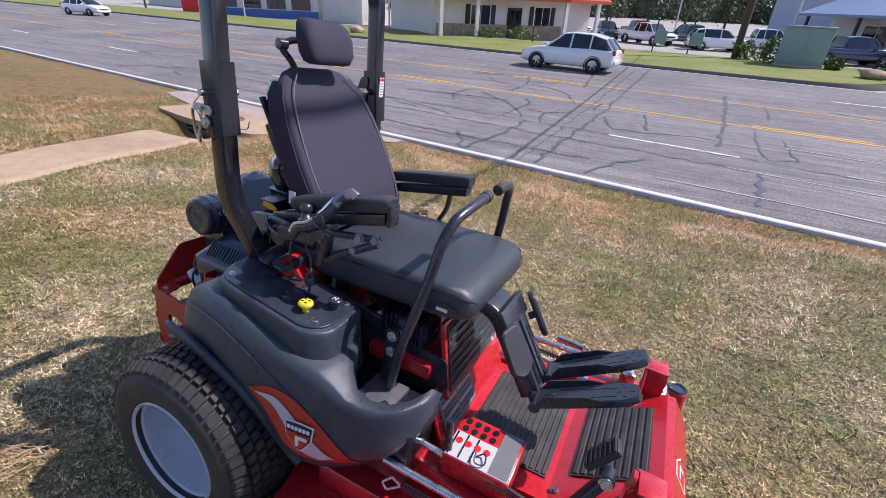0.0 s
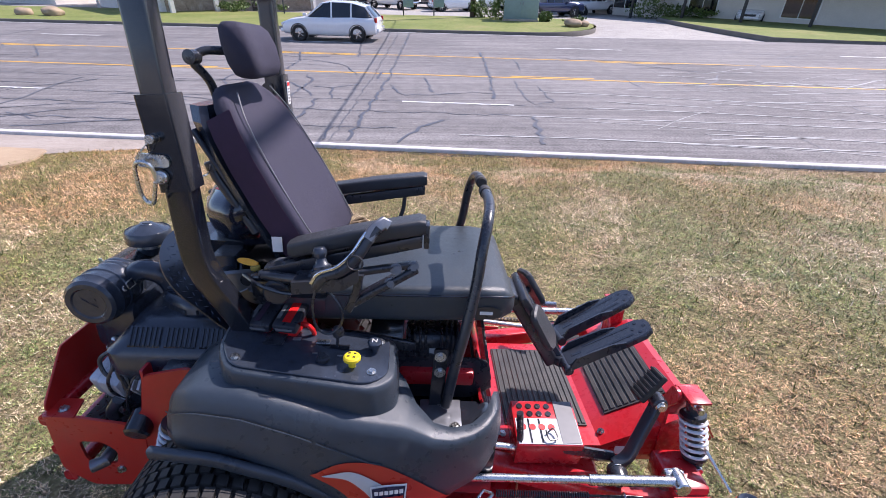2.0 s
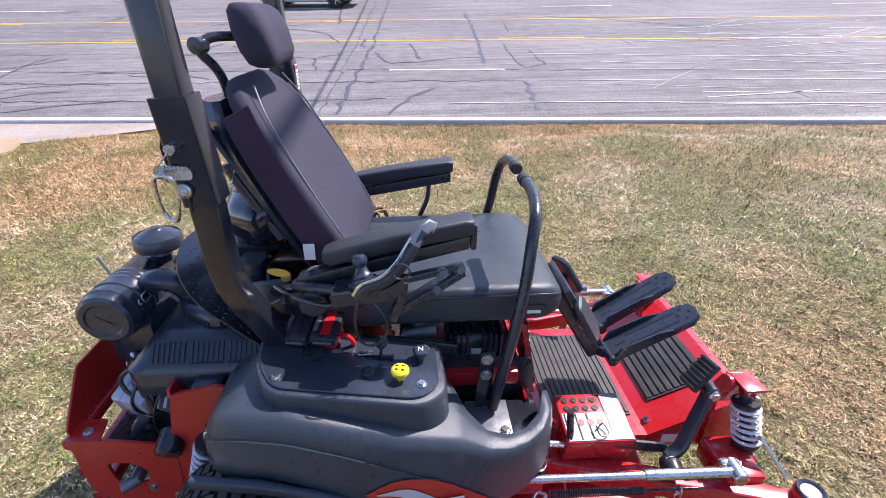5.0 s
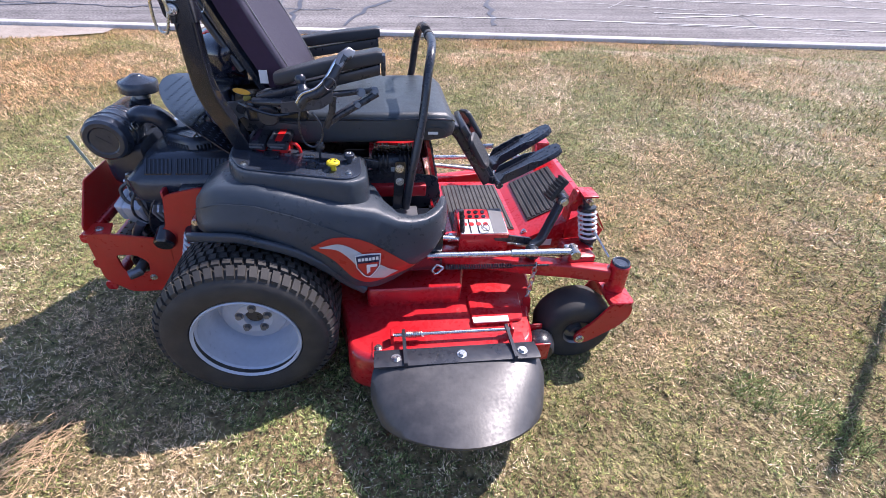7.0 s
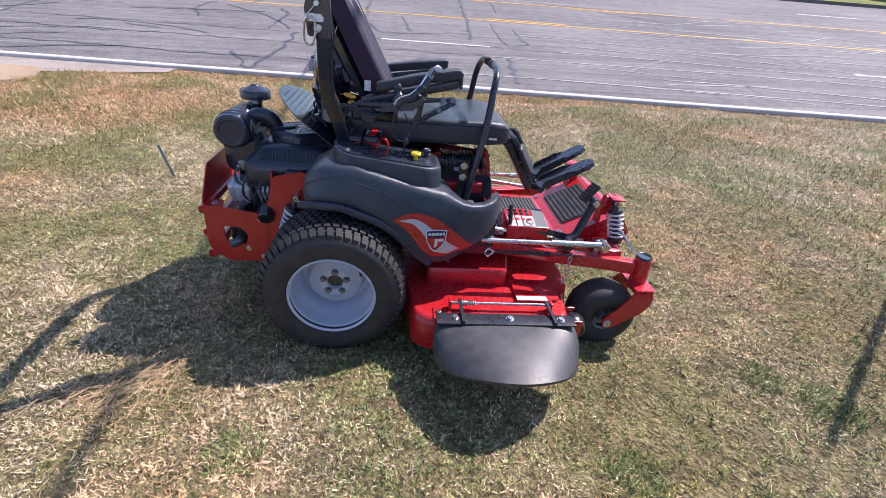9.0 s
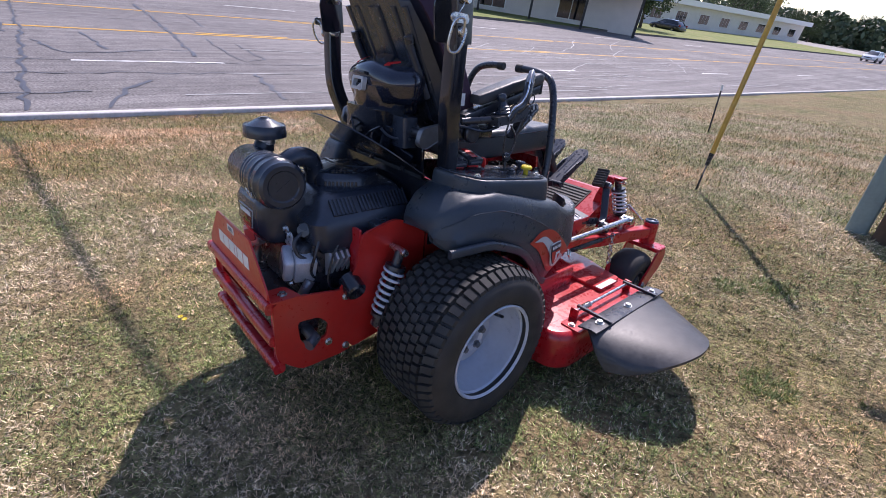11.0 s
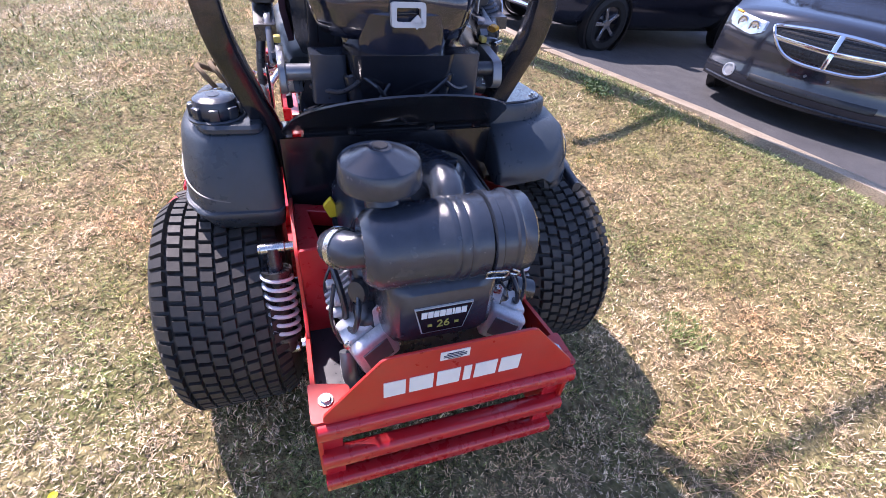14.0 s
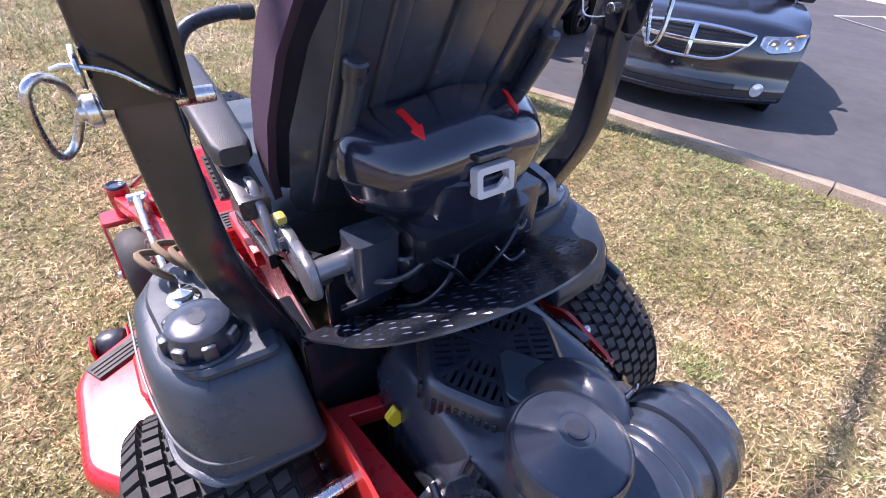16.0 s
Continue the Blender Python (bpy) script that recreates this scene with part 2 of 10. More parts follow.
def round_poly(P, r, n=4):
    """A closed 2D outline with rounded corners."""
    out = []
    N = len(P)
    for i in range(N):
        a, b, c = Vector(P[i - 1]), Vector(P[i]), Vector(P[(i + 1) % N])
        k = min(r, (a - b).length * 0.45, (c - b).length * 0.45)
        s, e = b + (a - b).normalized() * k, b + (c - b).normalized() * k
        for q in range(n + 1):
            t = q / n
            p = s * (1 - t) ** 2 + b * 2 * t * (1 - t) + e * t * t
            out.append((p.x, p.y))
    return out


def hexbolt(bm, p, d, r=0.009, h=0.007):
    p, d = Vector(p), Vector(d).normalized()
    cyl(bm, p, p + d * 0.0025, r * 1.45, seg=14)
    cyl(bm, p + d * 0.0024, p + d * (0.0025 + h), r, seg=6)
    return bm


def bolt(parent, p, d, r=0.009, h=0.007, m=None, name="bolt"):
    return part(name, hexbolt(B(), p, d, r, h), m or ZINC, parent)


# ---------------------------------------------------------------- the ground
ROAD_Z = -1.0
RD = Vector((0.995, -0.0998, 0))          # along the road
RN = Vector((0.0998, 0.995, 0))           # across it, away from the verge
R0 = Vector((0, 6.85, 0))                 # on its near edge


def road_pt(s, d, z=ROAD_Z):
    p = R0 + RD * s + RN * d
    return Vector((p.x, p.y, z))


def lot_z(x):
    return 0.33 - 0.05 * max(-10.0, min(6.0, x))


def lot_rise(y):
    """The lot climbs away from the kerb."""
    return 0.08 * max(0.0, min(56.0, -3.8 - y))


def kerb_y(x):
    """The line of the parking kerb."""
    pts = ((-40, -9.0), (-8, -4.6), (-0.4, -3.08), (0.6, -2.93), (1.5, -2.71), (2.1, -2.48), (2.5, -2.24), (3.1, -2.02), (3.9, -1.92), (4.7, -1.89), (7.5, -2.05), (14, -2.6), (60, -6.0))
    for (x0, y0), (x1, y1) in zip(pts, pts[1:]):
        if x <= x1:
            return y0 + (y1 - y0) * (x - x0) / (x1 - x0)
    return pts[-1][1]


def lawn_z(x, y):
    xc = 9 * math.tanh(x / 9)
    z = -(0.038 * xc + 0.130 * y)
    k = max(0.0, min(1.0, (x - 0.9) / 3.0))
    z += 0.21 * k * k * (3 - 2 * k) + 0.035 * max(0.0, min(2.4, -y - 1.0)) ** 2      # the bank swells towards the kerb
    d = R0.y - 0.1003 * x - y                # to the road's edge
    k = max(0.0, min(1.0, 1 - d / 2.5))
    k = k * k * (3 - 2 * k)
    z = z * (1 - k) + (ROAD_Z + 0.02) * k
    e = y - kerb_y(x)                        # to the parking kerb
    k = max(0.0, min(1.0, 1 - e / 0.9))
    k = k * k * (3 - 2 * k)
    z = z * (1 - k) + (lot_z(x) + 0.15) * k
    z -= 0.055 * max(0.0, min(1.0, (2.1 - x) / 1.2)) * max(0.0, min(1.0, 1 - e / 0.7)) ** 2
    z -= 0.40 * math.exp(-((x + 5.65) / 0.62) ** 2 - ((y - 3.55) / 0.42) ** 2)    # hollow before the storm inlet
    far = min(1.0, math.hypot(x - 0.3, y) / 2.2)
    return z + far * 0.02 * (noise.noise(Vector((x * 0.35, y * 0.35, 0))) + 0.5 * noise.noise(Vector((x * 1.1, y * 1.1, 3))))


def ground_mat(name, cols, scales, rough=0.9, bump=0.6, bscale=60, bdist=0.01, stops=(0.35, 0.5, 0.65), grain=(0.55, 1.4), band=None):
    """Three colours mixed by wide patches, mottled by fine grain."""
    m = bpy.data.materials.new(name)
    m.use_nodes = True
    n, l = m.node_tree.nodes, m.node_tree.links
    b = n["Principled BSDF"]
    tc = n.new("ShaderNodeTexCoord")
    nz = []
    for s in scales:
        k = n.new("ShaderNodeTexNoise")
        k.inputs["Scale"].default_value, k.inputs["Detail"].default_value = s, 7
        l.new(tc.outputs["Object"], k.inputs["Vector"])
        nz.append(k)
    cr = n.new("ShaderNodeValToRGB")
    cr.color_ramp.elements[0].position, cr.color_ramp.elements[1].position = stops[0], stops[2]
    cr.color_ramp.elements[0].color, cr.color_ramp.elements[1].color = (*cols[0], 1), (*cols[2], 1)
    cr.color_ramp.elements.new(stops[1]).color = (*cols[1], 1)
    mixf = n.new("ShaderNodeMix")
    mixf.inputs[0].default_value = 0.45
    l.new(nz[0].outputs[0], mixf.inputs[2])
    l.new(nz[1].outputs[0], mixf.inputs[3])
    l.new(mixf.outputs[0], cr.inputs[0])
    mr = n.new("ShaderNodeMapRange")
    mr.inputs[1].default_value, mr.inputs[2].default_value, mr.inputs[3].default_value, mr.inputs[4].default_value = 0.25, 0.75, grain[0], grain[1]
    l.new(nz[2].outputs[0], mr.inputs[0])
    mul = n.new("ShaderNodeMix")
    mul.data_type, mul.blend_type = "RGBA", "MULTIPLY"
    mul.inputs[0].default_value = 1.0
    l.new(cr.outputs[0], mul.inputs[6])
    l.new(mr.outputs[0], mul.inputs[7])
    out = mul.outputs[2]
    if band:
        out = band(n, l, tc, out)
    l.new(out, b.inputs["Base Color"])
    b.inputs["Roughness"].default_value = rough
    b.inputs["Specular IOR Level"].default_value = 0.25
    k = n.new("ShaderNodeTexNoise")
    k.inputs["Scale"].default_value, k.inputs["Detail"].default_value = bscale, 5
    l.new(tc.outputs["Object"], k.inputs["Vector"])
    bp = n.new("ShaderNodeBump")
    bp.inputs["Strength"].default_value, bp.inputs["Distance"].default_value = bump, bdist
    l.new(k.outputs[0], bp.inputs["Height"])
    l.new(bp.outputs[0], b.inputs["Normal"])
    return m


def red_soil(n, l, tc, col):
    """Red soil dusts the thin grass along the road, with a ragged limit."""
    sp = n.new("ShaderNodeSeparateXYZ")
    l.new(tc.outputs["Object"], sp.inputs[0])
    d = n.new("ShaderNodeMath")
    d.operation = "MULTIPLY_ADD"
    d.inputs[1].default_value = -0.30
    l.new(sp.outputs[0], d.inputs[0])
    l.new(sp.outputs[1], d.inputs[2])
    nz = n.new("ShaderNodeTexNoise")
    nz.inputs["Scale"].default_value, nz.inputs["Detail"].default_value = 0.7, 6
    l.new(tc.outputs["Object"], nz.inputs["Vector"])
    w = n.new("ShaderNodeMath")
    w.operation = "MULTIPLY_ADD"
    w.inputs[1].default_value = 5.0
    l.new(nz.outputs[0], w.inputs[0])
    l.new(d.outputs[0], w.inputs[2])
    mr = n.new("ShaderNodeMapRange")
    mr.inputs[1].default_value, mr.inputs[2].default_value, mr.inputs[3].default_value, mr.inputs[4].default_value = 4.2, 7.8, 0.0, 0.80
    l.new(w.outputs[0], mr.inputs[0])
    mx = n.new("ShaderNodeMix")
    mx.data_type, mx.blend_type = "RGBA", "MULTIPLY"
    l.new(mr.outputs[0], mx.inputs[0])
    l.new(col, mx.inputs[6])
    mx.inputs[7].default_value = (1.04, 0.85, 0.73, 1)
    # uneven mowing: tufts and thin spots a hand wide
    nm = n.new("ShaderNodeTexNoise")
    nm.inputs["Scale"].default_value, nm.inputs["Detail"].default_value = 7.0, 4
    l.new(tc.outputs["Object"], nm.inputs["Vector"])
    mm = n.new("ShaderNodeMapRange")
    mm.inputs[1].default_value, mm.inputs[2].default_value, mm.inputs[3].default_value, mm.inputs[4].default_value = 0.36, 0.64, 0.81, 1.17
    l.new(nm.outputs[0], mm.inputs[0])
    my = n.new("ShaderNodeMix")
    my.data_type, my.blend_type = "RGBA", "MULTIPLY"
    my.inputs[0].default_value = 1.0
    l.new(mx.outputs[2], my.inputs[6])
    l.new(mm.outputs[0], my.inputs[7])
    return my.outputs[2]


def lane_streaks(n, l, tc, col):
    """Stained streaks that run along the lanes, with sun glare put into the paler ones."""
    for sc, lo, hi in (((0.05, 2.2, 1.0), 0.86, 1.12), ((0.22, 9.0, 1.0), 0.80, 1.16)):
        mp = n.new("ShaderNodeMapping")
        mp.inputs["Rotation"].default_value = (0, 0, 0.1)
        mp.inputs["Scale"].default_value = sc
        l.new(tc.outputs["Object"], mp.inputs["Vector"])
        nz = n.new("ShaderNodeTexNoise")
        nz.inputs["Scale"].default_value, nz.inputs["Detail"].default_value = 1.0, 5
        l.new(mp.outputs[0], nz.inputs["Vector"])
        mr = n.new("ShaderNodeMapRange")
        mr.inputs[1].default_value, mr.inputs[2].default_value, mr.inputs[3].default_value, mr.inputs[4].default_value = 0.34, 0.66, lo, hi
        l.new(nz.outputs[0], mr.inputs[0])
        mx = n.new("ShaderNodeMix")
        mx.data_type, mx.blend_type = "RGBA", "MULTIPLY"
        mx.inputs[0].default_value = 1.0
        l.new(col, mx.inputs[6])
        l.new(mr.outputs[0], mx.inputs[7])
        col = mx.outputs[2]
    return col


# coarse grain in the turf paints in shade between the blades
TURF = ground_mat("dormant_turf", ((0.160, 0.165, 0.055), (0.260, 0.215, 0.105), (0.270, 0.190, 0.102)), (0.55, 6.0, 34.0), bump=1.0, bscale=60, bdist=0.04, grain=(0.22, 1.60), band=red_soil)
VERGE = ground_mat("green_verge", ((0.13, 0.17, 0.04), (0.19, 0.22, 0.06), (0.27, 0.25, 0.10)), (0.4, 5.0, 60.0))
ASPH = ground_mat("old_asphalt", ((0.150, 0.141, 0.138), (0.200, 0.188, 0.183), (0.247, 0.232, 0.221)), (0.25, 3.0, 26.0), grain=(0.45, 1.5), band=lane_streaks, rough=0.85, bump=0.5, bscale=220, bdist=0.006)
LOT = ground_mat("lot_asphalt", ((0.060, 0.060, 0.064), (0.075, 0.075, 0.079), (0.095, 0.094, 0.096)), (0.4, 5.0, 160.0), rough=0.8, bump=0.6, bscale=260, bdist=0.006)
CONC = ground_mat("concrete", ((0.27, 0.22, 0.16), (0.36, 0.31, 0.235), (0.43, 0.38, 0.30)), (0.8, 8.0, 120.0), rough=0.9, bump=0.4, bscale=200, bdist=0.004)
PINKC = ground_mat("reddish_concrete", ((0.317, 0.229, 0.144), (0.396, 0.290, 0.188), (0.440, 0.339, 0.224)), (0.8, 8.0, 120.0), rough=0.9, bump=0.4, bscale=200, bdist=0.004)
GREYC = ground_mat("pinkish_concrete", ((0.271, 0.228, 0.190), (0.336, 0.288, 0.243), (0.385, 0.336, 0.289)), (0.8, 8.0, 60.0), rough=0.9, bump=0.4, bscale=200, bdist=0.004)
PALE = ground_mat("pale_lot", ((0.30, 0.28, 0.26), (0.36, 0.34, 0.31), (0.42, 0.40, 0.36)), (0.08, 1.0, 20.0), rough=0.9, bump=0.2)
SEAL = mat("crack_sealant", (0.075, 0.077, 0.088), 0.50, vary=0.3, scale=3)
PALE_STREAK = mat("pale_scuff", (0.42, 0.42, 0.41), 0.8, vary=0.2, scale=2)
LINEW = mat("worn_white_line", (0.72, 0.72, 0.70), 0.7, vary=0.25, scale=4, dust=0.20, dustcol=(0.25, 0.24, 0.22))
LINEY = mat("worn_yellow_line", (0.66, 0.36, 0.03), 0.7, vary=0.25, scale=4, dust=0.15, dustcol=(0.25, 0.24, 0.22))


def grid_mesh(name, xs, ys, zf, material, label, category, keep=None):
    bm = B()
    V = [[bm.verts.new((x, y, zf(x, y))) for y in ys] for x in xs]
    for i in range(len(xs) - 1):
        for j in range(len(ys) - 1):
            if keep is None or keep((xs[i] + xs[i + 1]) / 2, (ys[j] + ys[j + 1]) / 2):
                bm.faces.new((V[i][j], V[i + 1][j], V[i + 1][j + 1], V[i][j + 1]))
    ob = new(name, finish(bm, name, 80))
    ob.data.materials.append(material)
    return tagged(ob, label, category, kind="structure")


def strip(name, a, b, material, label, category, kind="structure", parent=None):
    """A band between two polylines of equal length."""
    bm = B()
    ra, rb = ring(bm, a), ring(bm, b)
    bridge(bm, ra, rb, closed=False)
    ob = new(name, finish(bm, name, 80))
    ob.data.materials.append(material)
    if parent:
        ob.parent = parent
        return ob
    return tagged(ob, label, category, kind=kind)


def base_z(x, y):
    k = max(0.0, min(1.0, (y + 4.0) / 10.0))
    return (lot_z(x) + lot_rise(y) - 0.12) * (1 - k) + (ROAD_Z - 0.12) * k - (0.25 if -12 < y < 8 else 0.0)


gx = [-1500, -600, -250, -120, -60, -40, -25, -15, -8, -4, 0, 4, 8, 15, 25, 40, 60, 120, 250, 600, 1500]
gy = [-1500, -400, -120, -60, -30, -14, -9, -6, -4, -2, 0, 3, 6, 8, 12, 30, 60, 120, 300, 700, 1500]
grid_mesh("ground", gx, gy, base_z, PALE, "pale paved and bare ground reaching to the horizon", "ground")

lx = [x * 0.5 for x in range(-80, 121)]
bm = B()
cols = []
for x in lx:
    y0, y1 = kerb_y(x) + 0.0, R0.y - 0.1003 * x - 0.10
    cols.append([bm.verts.new((x, y0 + (y1 - y0) * t / 44, lawn_z(x, y0 + (y1 - y0) * t / 44))) for t in range(45)])
for a, b in zip(cols, cols[1:]):
    bridge(bm, a, b, closed=False)
lawn = new("lawn", finish(bm, "lawn", 80))
lawn.data.materials.append(TURF)
tagged(lawn, "sloping verge of dry tan and green mown grass", "lawn", kind="structure")

road = strip("road", [road_pt(s, -0.16) for s in range(-160, 201, 20)], [road_pt(s, 19.4) for s in range(-160, 201, 20)], ASPH,
             "worn grey asphalt road with sealed cracks", "road")
LIPC = mat("pale_lip_concrete", (0.60, 0.58, 0.55), 0.85, vary=0.22, scale=3, dust=0.25, dustcol=(0.20, 0.18, 0.15), bump=0.4, bscale=60)
# very dark, so that it paints in the shaded gap behind the lip
LIP_GAP = mat("shaded_gap_soil", (0.055, 0.040, 0.028), 0.95, vary=0.4, scale=6, bump=0.8, bscale=50)
bm = B()
loft(bm, [[road_pt(s_, d, ROAD_Z + h) for d, h in ((-0.32, -0.15), (-0.32, 0.085), (-0.305, 0.10), (-0.19, 0.098), (-0.15, 0.05), (-0.13, 0.004), (-0.13, -0.15))] for s_ in range(-160, 201, 8)])
lip_ob = new("road_lip", finish(bm, "road_lip", 50))
lip_ob.data.materials.append(LIPC)
tagged(lip_ob, "low pale weathered concrete lip along the road edge", "kerb", kind="structure")
strip("soil_strip", [road_pt(s_ * 0.8, -0.42 - 0.05 * math.sin(s_ * 1.7) - 0.03 * math.sin(s_ * 0.61), ROAD_Z + 0.034) for s_ in range(-60, 61)], [road_pt(s_ * 0.8, -0.315, ROAD_Z + 0.036) for s_ in range(-60, 61)], LIP_GAP,
      "strip of soil painted dark for the shaded gap behind the road lip", "soil")


def line(s0, s1, d, w, material, name="lane_marking"):
    n = max(1, int((s1 - s0) / 8))
    pts = [s0 + (s1 - s0) * k / n for k in range(n + 1)]
    o = strip(name, [road_pt(s, d - w / 2, ROAD_Z + 0.005) for s in pts], [road_pt(s, d + w / 2, ROAD_Z + 0.005) for s in pts], material, "", "", parent=road)
    return o


line(-160, 200, 0.03, 0.13, LINEW, "edge_line")
for k in range(-8, 11):
    line(-0.55 + 12.2 * k, 2.2 + 12.2 * k, 3.47, 0.11, LINEW)
    line(4.6 + 12.2 * k, 7.6 + 12.2 * k, 14.35, 0.11, LINEW)
for d in (7.05, 10.95):
    line(-160, 200, d, 0.12, LINEY, "yellow_line")
for k in range(-8, 11):
    line(2.3 + 12.2 * k, 4.9 + 12.2 * k, 7.28, 0.12, LINEY, "yellow_dash")
    line(-6.5 + 12.2 * k, -3.5 + 12.2 * k, 10.72, 0.12, LINEY, "yellow_dash")
line(-160, 9, 19.2, 0.10, LINEW, "edge_line")

# sealed cracks: wandering bands of dark sealant
rnd = random.Random(5)


def crack(s, d, heading, length, w=0.07, wander=0.5, material=SEAL, z=0.007, name="sealed_crack"):
    pts, a, b = [], [], []
    for k in range(int(length / 0.35) + 1):
        pts.append((s, d))
        heading += rnd.uniform(-wander, wander) * 0.5
        s += 0.35 * math.cos(heading)
        d += 0.35 * math.sin(heading)
        if d < 0.15 or d > 19.0:
            break
    if len(pts) < 3:
        return
    for i, (s, d) in enumerate(pts):
        s2, d2 = pts[min(i + 1, len(pts) - 1)]
        s1, d1 = pts[max(i - 1, 0)]
        L = math.hypot(s2 - s1, d2 - d1) or 1
        ww = w * rnd.uniform(0.6, 1.2) / 2
        a.append(road_pt(s - (d2 - d1) / L * ww, d + (s2 - s1) / L * ww, ROAD_Z + z))
        b.append(road_pt(s + (d2 - d1) / L * ww, d - (s2 - s1) / L * ww, ROAD_Z + z))
    strip(name, a, b, material, "", "", parent=road)


def crack_via(pts, w, material=SEAL, z=0.007, name="sealed_crack"):
    """A crack that wanders between a few turning points (along, across)."""
    a, b, q = [], [], []
    for (s0, d0), (s1, d1) in zip(pts, pts[1:]):
        n = max(2, int(math.hypot(s1 - s0, d1 - d0) / 0.22))
        for k in range(n):
            q.append((s0 + (s1 - s0) * k / n + rnd.uniform(-0.06, 0.06), d0 + (d1 - d0) * k / n + rnd.uniform(-0.07, 0.07)))
    q.append(pts[-1])
    for i, (s, d) in enumerate(q):
        (s1, d1), (s2, d2) = q[max(i - 1, 0)], q[min(i + 1, len(q) - 1)]
        L = math.hypot(s2 - s1, d2 - d1) or 1
        ww = w * rnd.uniform(0.35, 1.1) / 2
        a.append(road_pt(s - (d2 - d1) / L * ww, d + (s2 - s1) / L * ww, ROAD_Z + z))
        b.append(road_pt(s + (d2 - d1) / L * ww, d - (s2 - s1) / L * ww, ROAD_Z + z))
    strip(name, a, b, material, "", "", parent=road)


for w, pts in ((0.085, ((-1.1, 0.2), (-1.4, 6.1), (-2.6, 19.0))), (0.03, ((-1.4, 0.2), (-1.9, 6.1), (-3.2, 19.0))), (0.10, ((-2.7, 0.2), (-2.5, 1.8), (-2.7, 3.4))), (0.10, ((-0.1, 0.3), (0.2, 1.3), (0.6, 1.9))),
               (0.10, ((1.7, 4.1), (1.7, 6.6), (1.5, 9.4), (1.3, 12.4))), (0.05, ((2.4, 6.4), (2.5, 4.2), (2.7, 3.6), (3.2, 4.0), (3.0, 5.8))), (0.08, ((-3.4, 3.5), (-3.6, 5.7), (-4.0, 6.5))),
               (0.06, ((-3.3, 4.9), (-2.7, 4.7), (-2.1, 5.3))), (0.07, ((-2.4, 3.6), (-2.7, 4.7))), (0.07, ((-1.2, 5.4), (-0.6, 4.1), (0.3, 4.4), (1.0, 4.7), (1.7, 4.7))), (0.09, ((-0.4, 6.5), (0.1, 4.6))),
               (0.09, ((-5.0, 7.1), (-5.1, 8.9), (-5.9, 11.1))), (0.05, ((-1.6, 0.2), (-1.6, 1.1))), (0.035, ((-22, 3.5), (-5.2, 3.4), (-0.8, 3.5), (4.2, 3.4))), (0.05, ((-18, 2.3), (-4.6, 2.4), (2.4, 2.5))),
               (0.06, ((-12, 1.1), (-3.7, 1.0), (-0.3, 1.2))), (0.11, ((2.6, 2.6), (2.6, 0.5))), (0.09, ((-3.5, 1.3), (-2.7, 0.2))), (0.06, ((2.6, 10.6), (2.7, 8.4))), (0.09, ((-1.7, 6.1), (-1.8, 7.3))),
               (0.05, ((5.9, 7.7), (6.0, 6.2))), (0.08, ((-4.2, 14.4), (-3.3, 10.2))), (0.035, ((-30, 5.4), (-6, 5.3))), (0.03, ((-16, 8.9), (4, 9.0))), (0.03, ((-26, 12.4), (8, 12.3)))):
    crack_via(pts, w)
for k in range(75):
    s0 = rnd.uniform(-34, -3) if k < 62 else rnd.uniform(3, 18)
    d0 = rnd.uniform(0.3, 15)
    h = rnd.choice((0, 0, math.pi / 2, -math.pi / 2, 0.8, -0.8, math.pi)) + rnd.uniform(-0.5, 0.5)
    crack(s0, d0, h, rnd.uniform(1.0, 4.5), rnd.uniform(0.03, 0.075), 0.55)
# pale streaks laid along the nearer lanes
for k in range(46):
    crack(rnd.uniform(3, 24), rnd.uniform(0.3, 9), rnd.uniform(-0.18, 0.18) + rnd.choice((0, 0, 0, 0.6)), rnd.uniform(2, 8), rnd.uniform(0.02, 0.06), 0.22, PALE_STREAK, 0.0085, "pale_scuff")
for s0, d0, L in ((4, 3.45, 14), (6, 1.6, 14), (2, 2.5, 18), (3, 5.1, 16), (1, 0.9, 12)):
    crack(s0, d0, 0.0, L, 0.05, 0.06, PALE_STREAK, 0.0085, "long_joint")

# far side: kerb, green verge, drive
KERBD = mat("stained_kerb", (0.15, 0.135, 0.115), 0.9, vary=0.3, scale=2, bump=0.4, bscale=90)


def kerb_run(name, pts, h, w, material, label, z0):
    bm = B()
    P = [Vector(p) for p in pts]
    rings = []
    for i, p in enumerate(P):
        t = (P[min(i + 1, len(P) - 1)] - P[max(i - 1, 0)])
        t.z = 0
        t.normalize()
        nrm = Vector((-t.y, t.x, 0))
        zz = z0(p.x, p.y) if callable(z0) else z0
        rings.append([Vector((p.x, p.y, zz)) + nrm * a + Vector((0, 0, b)) for a, b in ((0, -0.2), (0, h - 0.02), (0.02, h), (w, h), (w, -0.2))])
    loft(bm, rings)
    ob = new(name, finish(bm, name, 50))
    ob.data.materials.append(material)
    return tagged(ob, label, "kerb", kind="structure")


def bend(s0, d0, s1, d1, n=8):
    """A quarter turn from along the road to across it."""
    return [road_pt(s0 + (s1 - s0) * math.sin(math.pi / 2 * k / n), d0 + (d1 - d0) * (1 - math.cos(math.pi / 2 * k / n))) for k in range(n + 1)]


west = [road_pt(s, 19.4) for s in range(-120, 4, 8)] + bend(3.5, 19.4, 8.6, 25.5)
kerb_run("far_kerb", west, 0.15, 0.15, KERBD, "stained concrete kerb across the road", ROAD_Z)
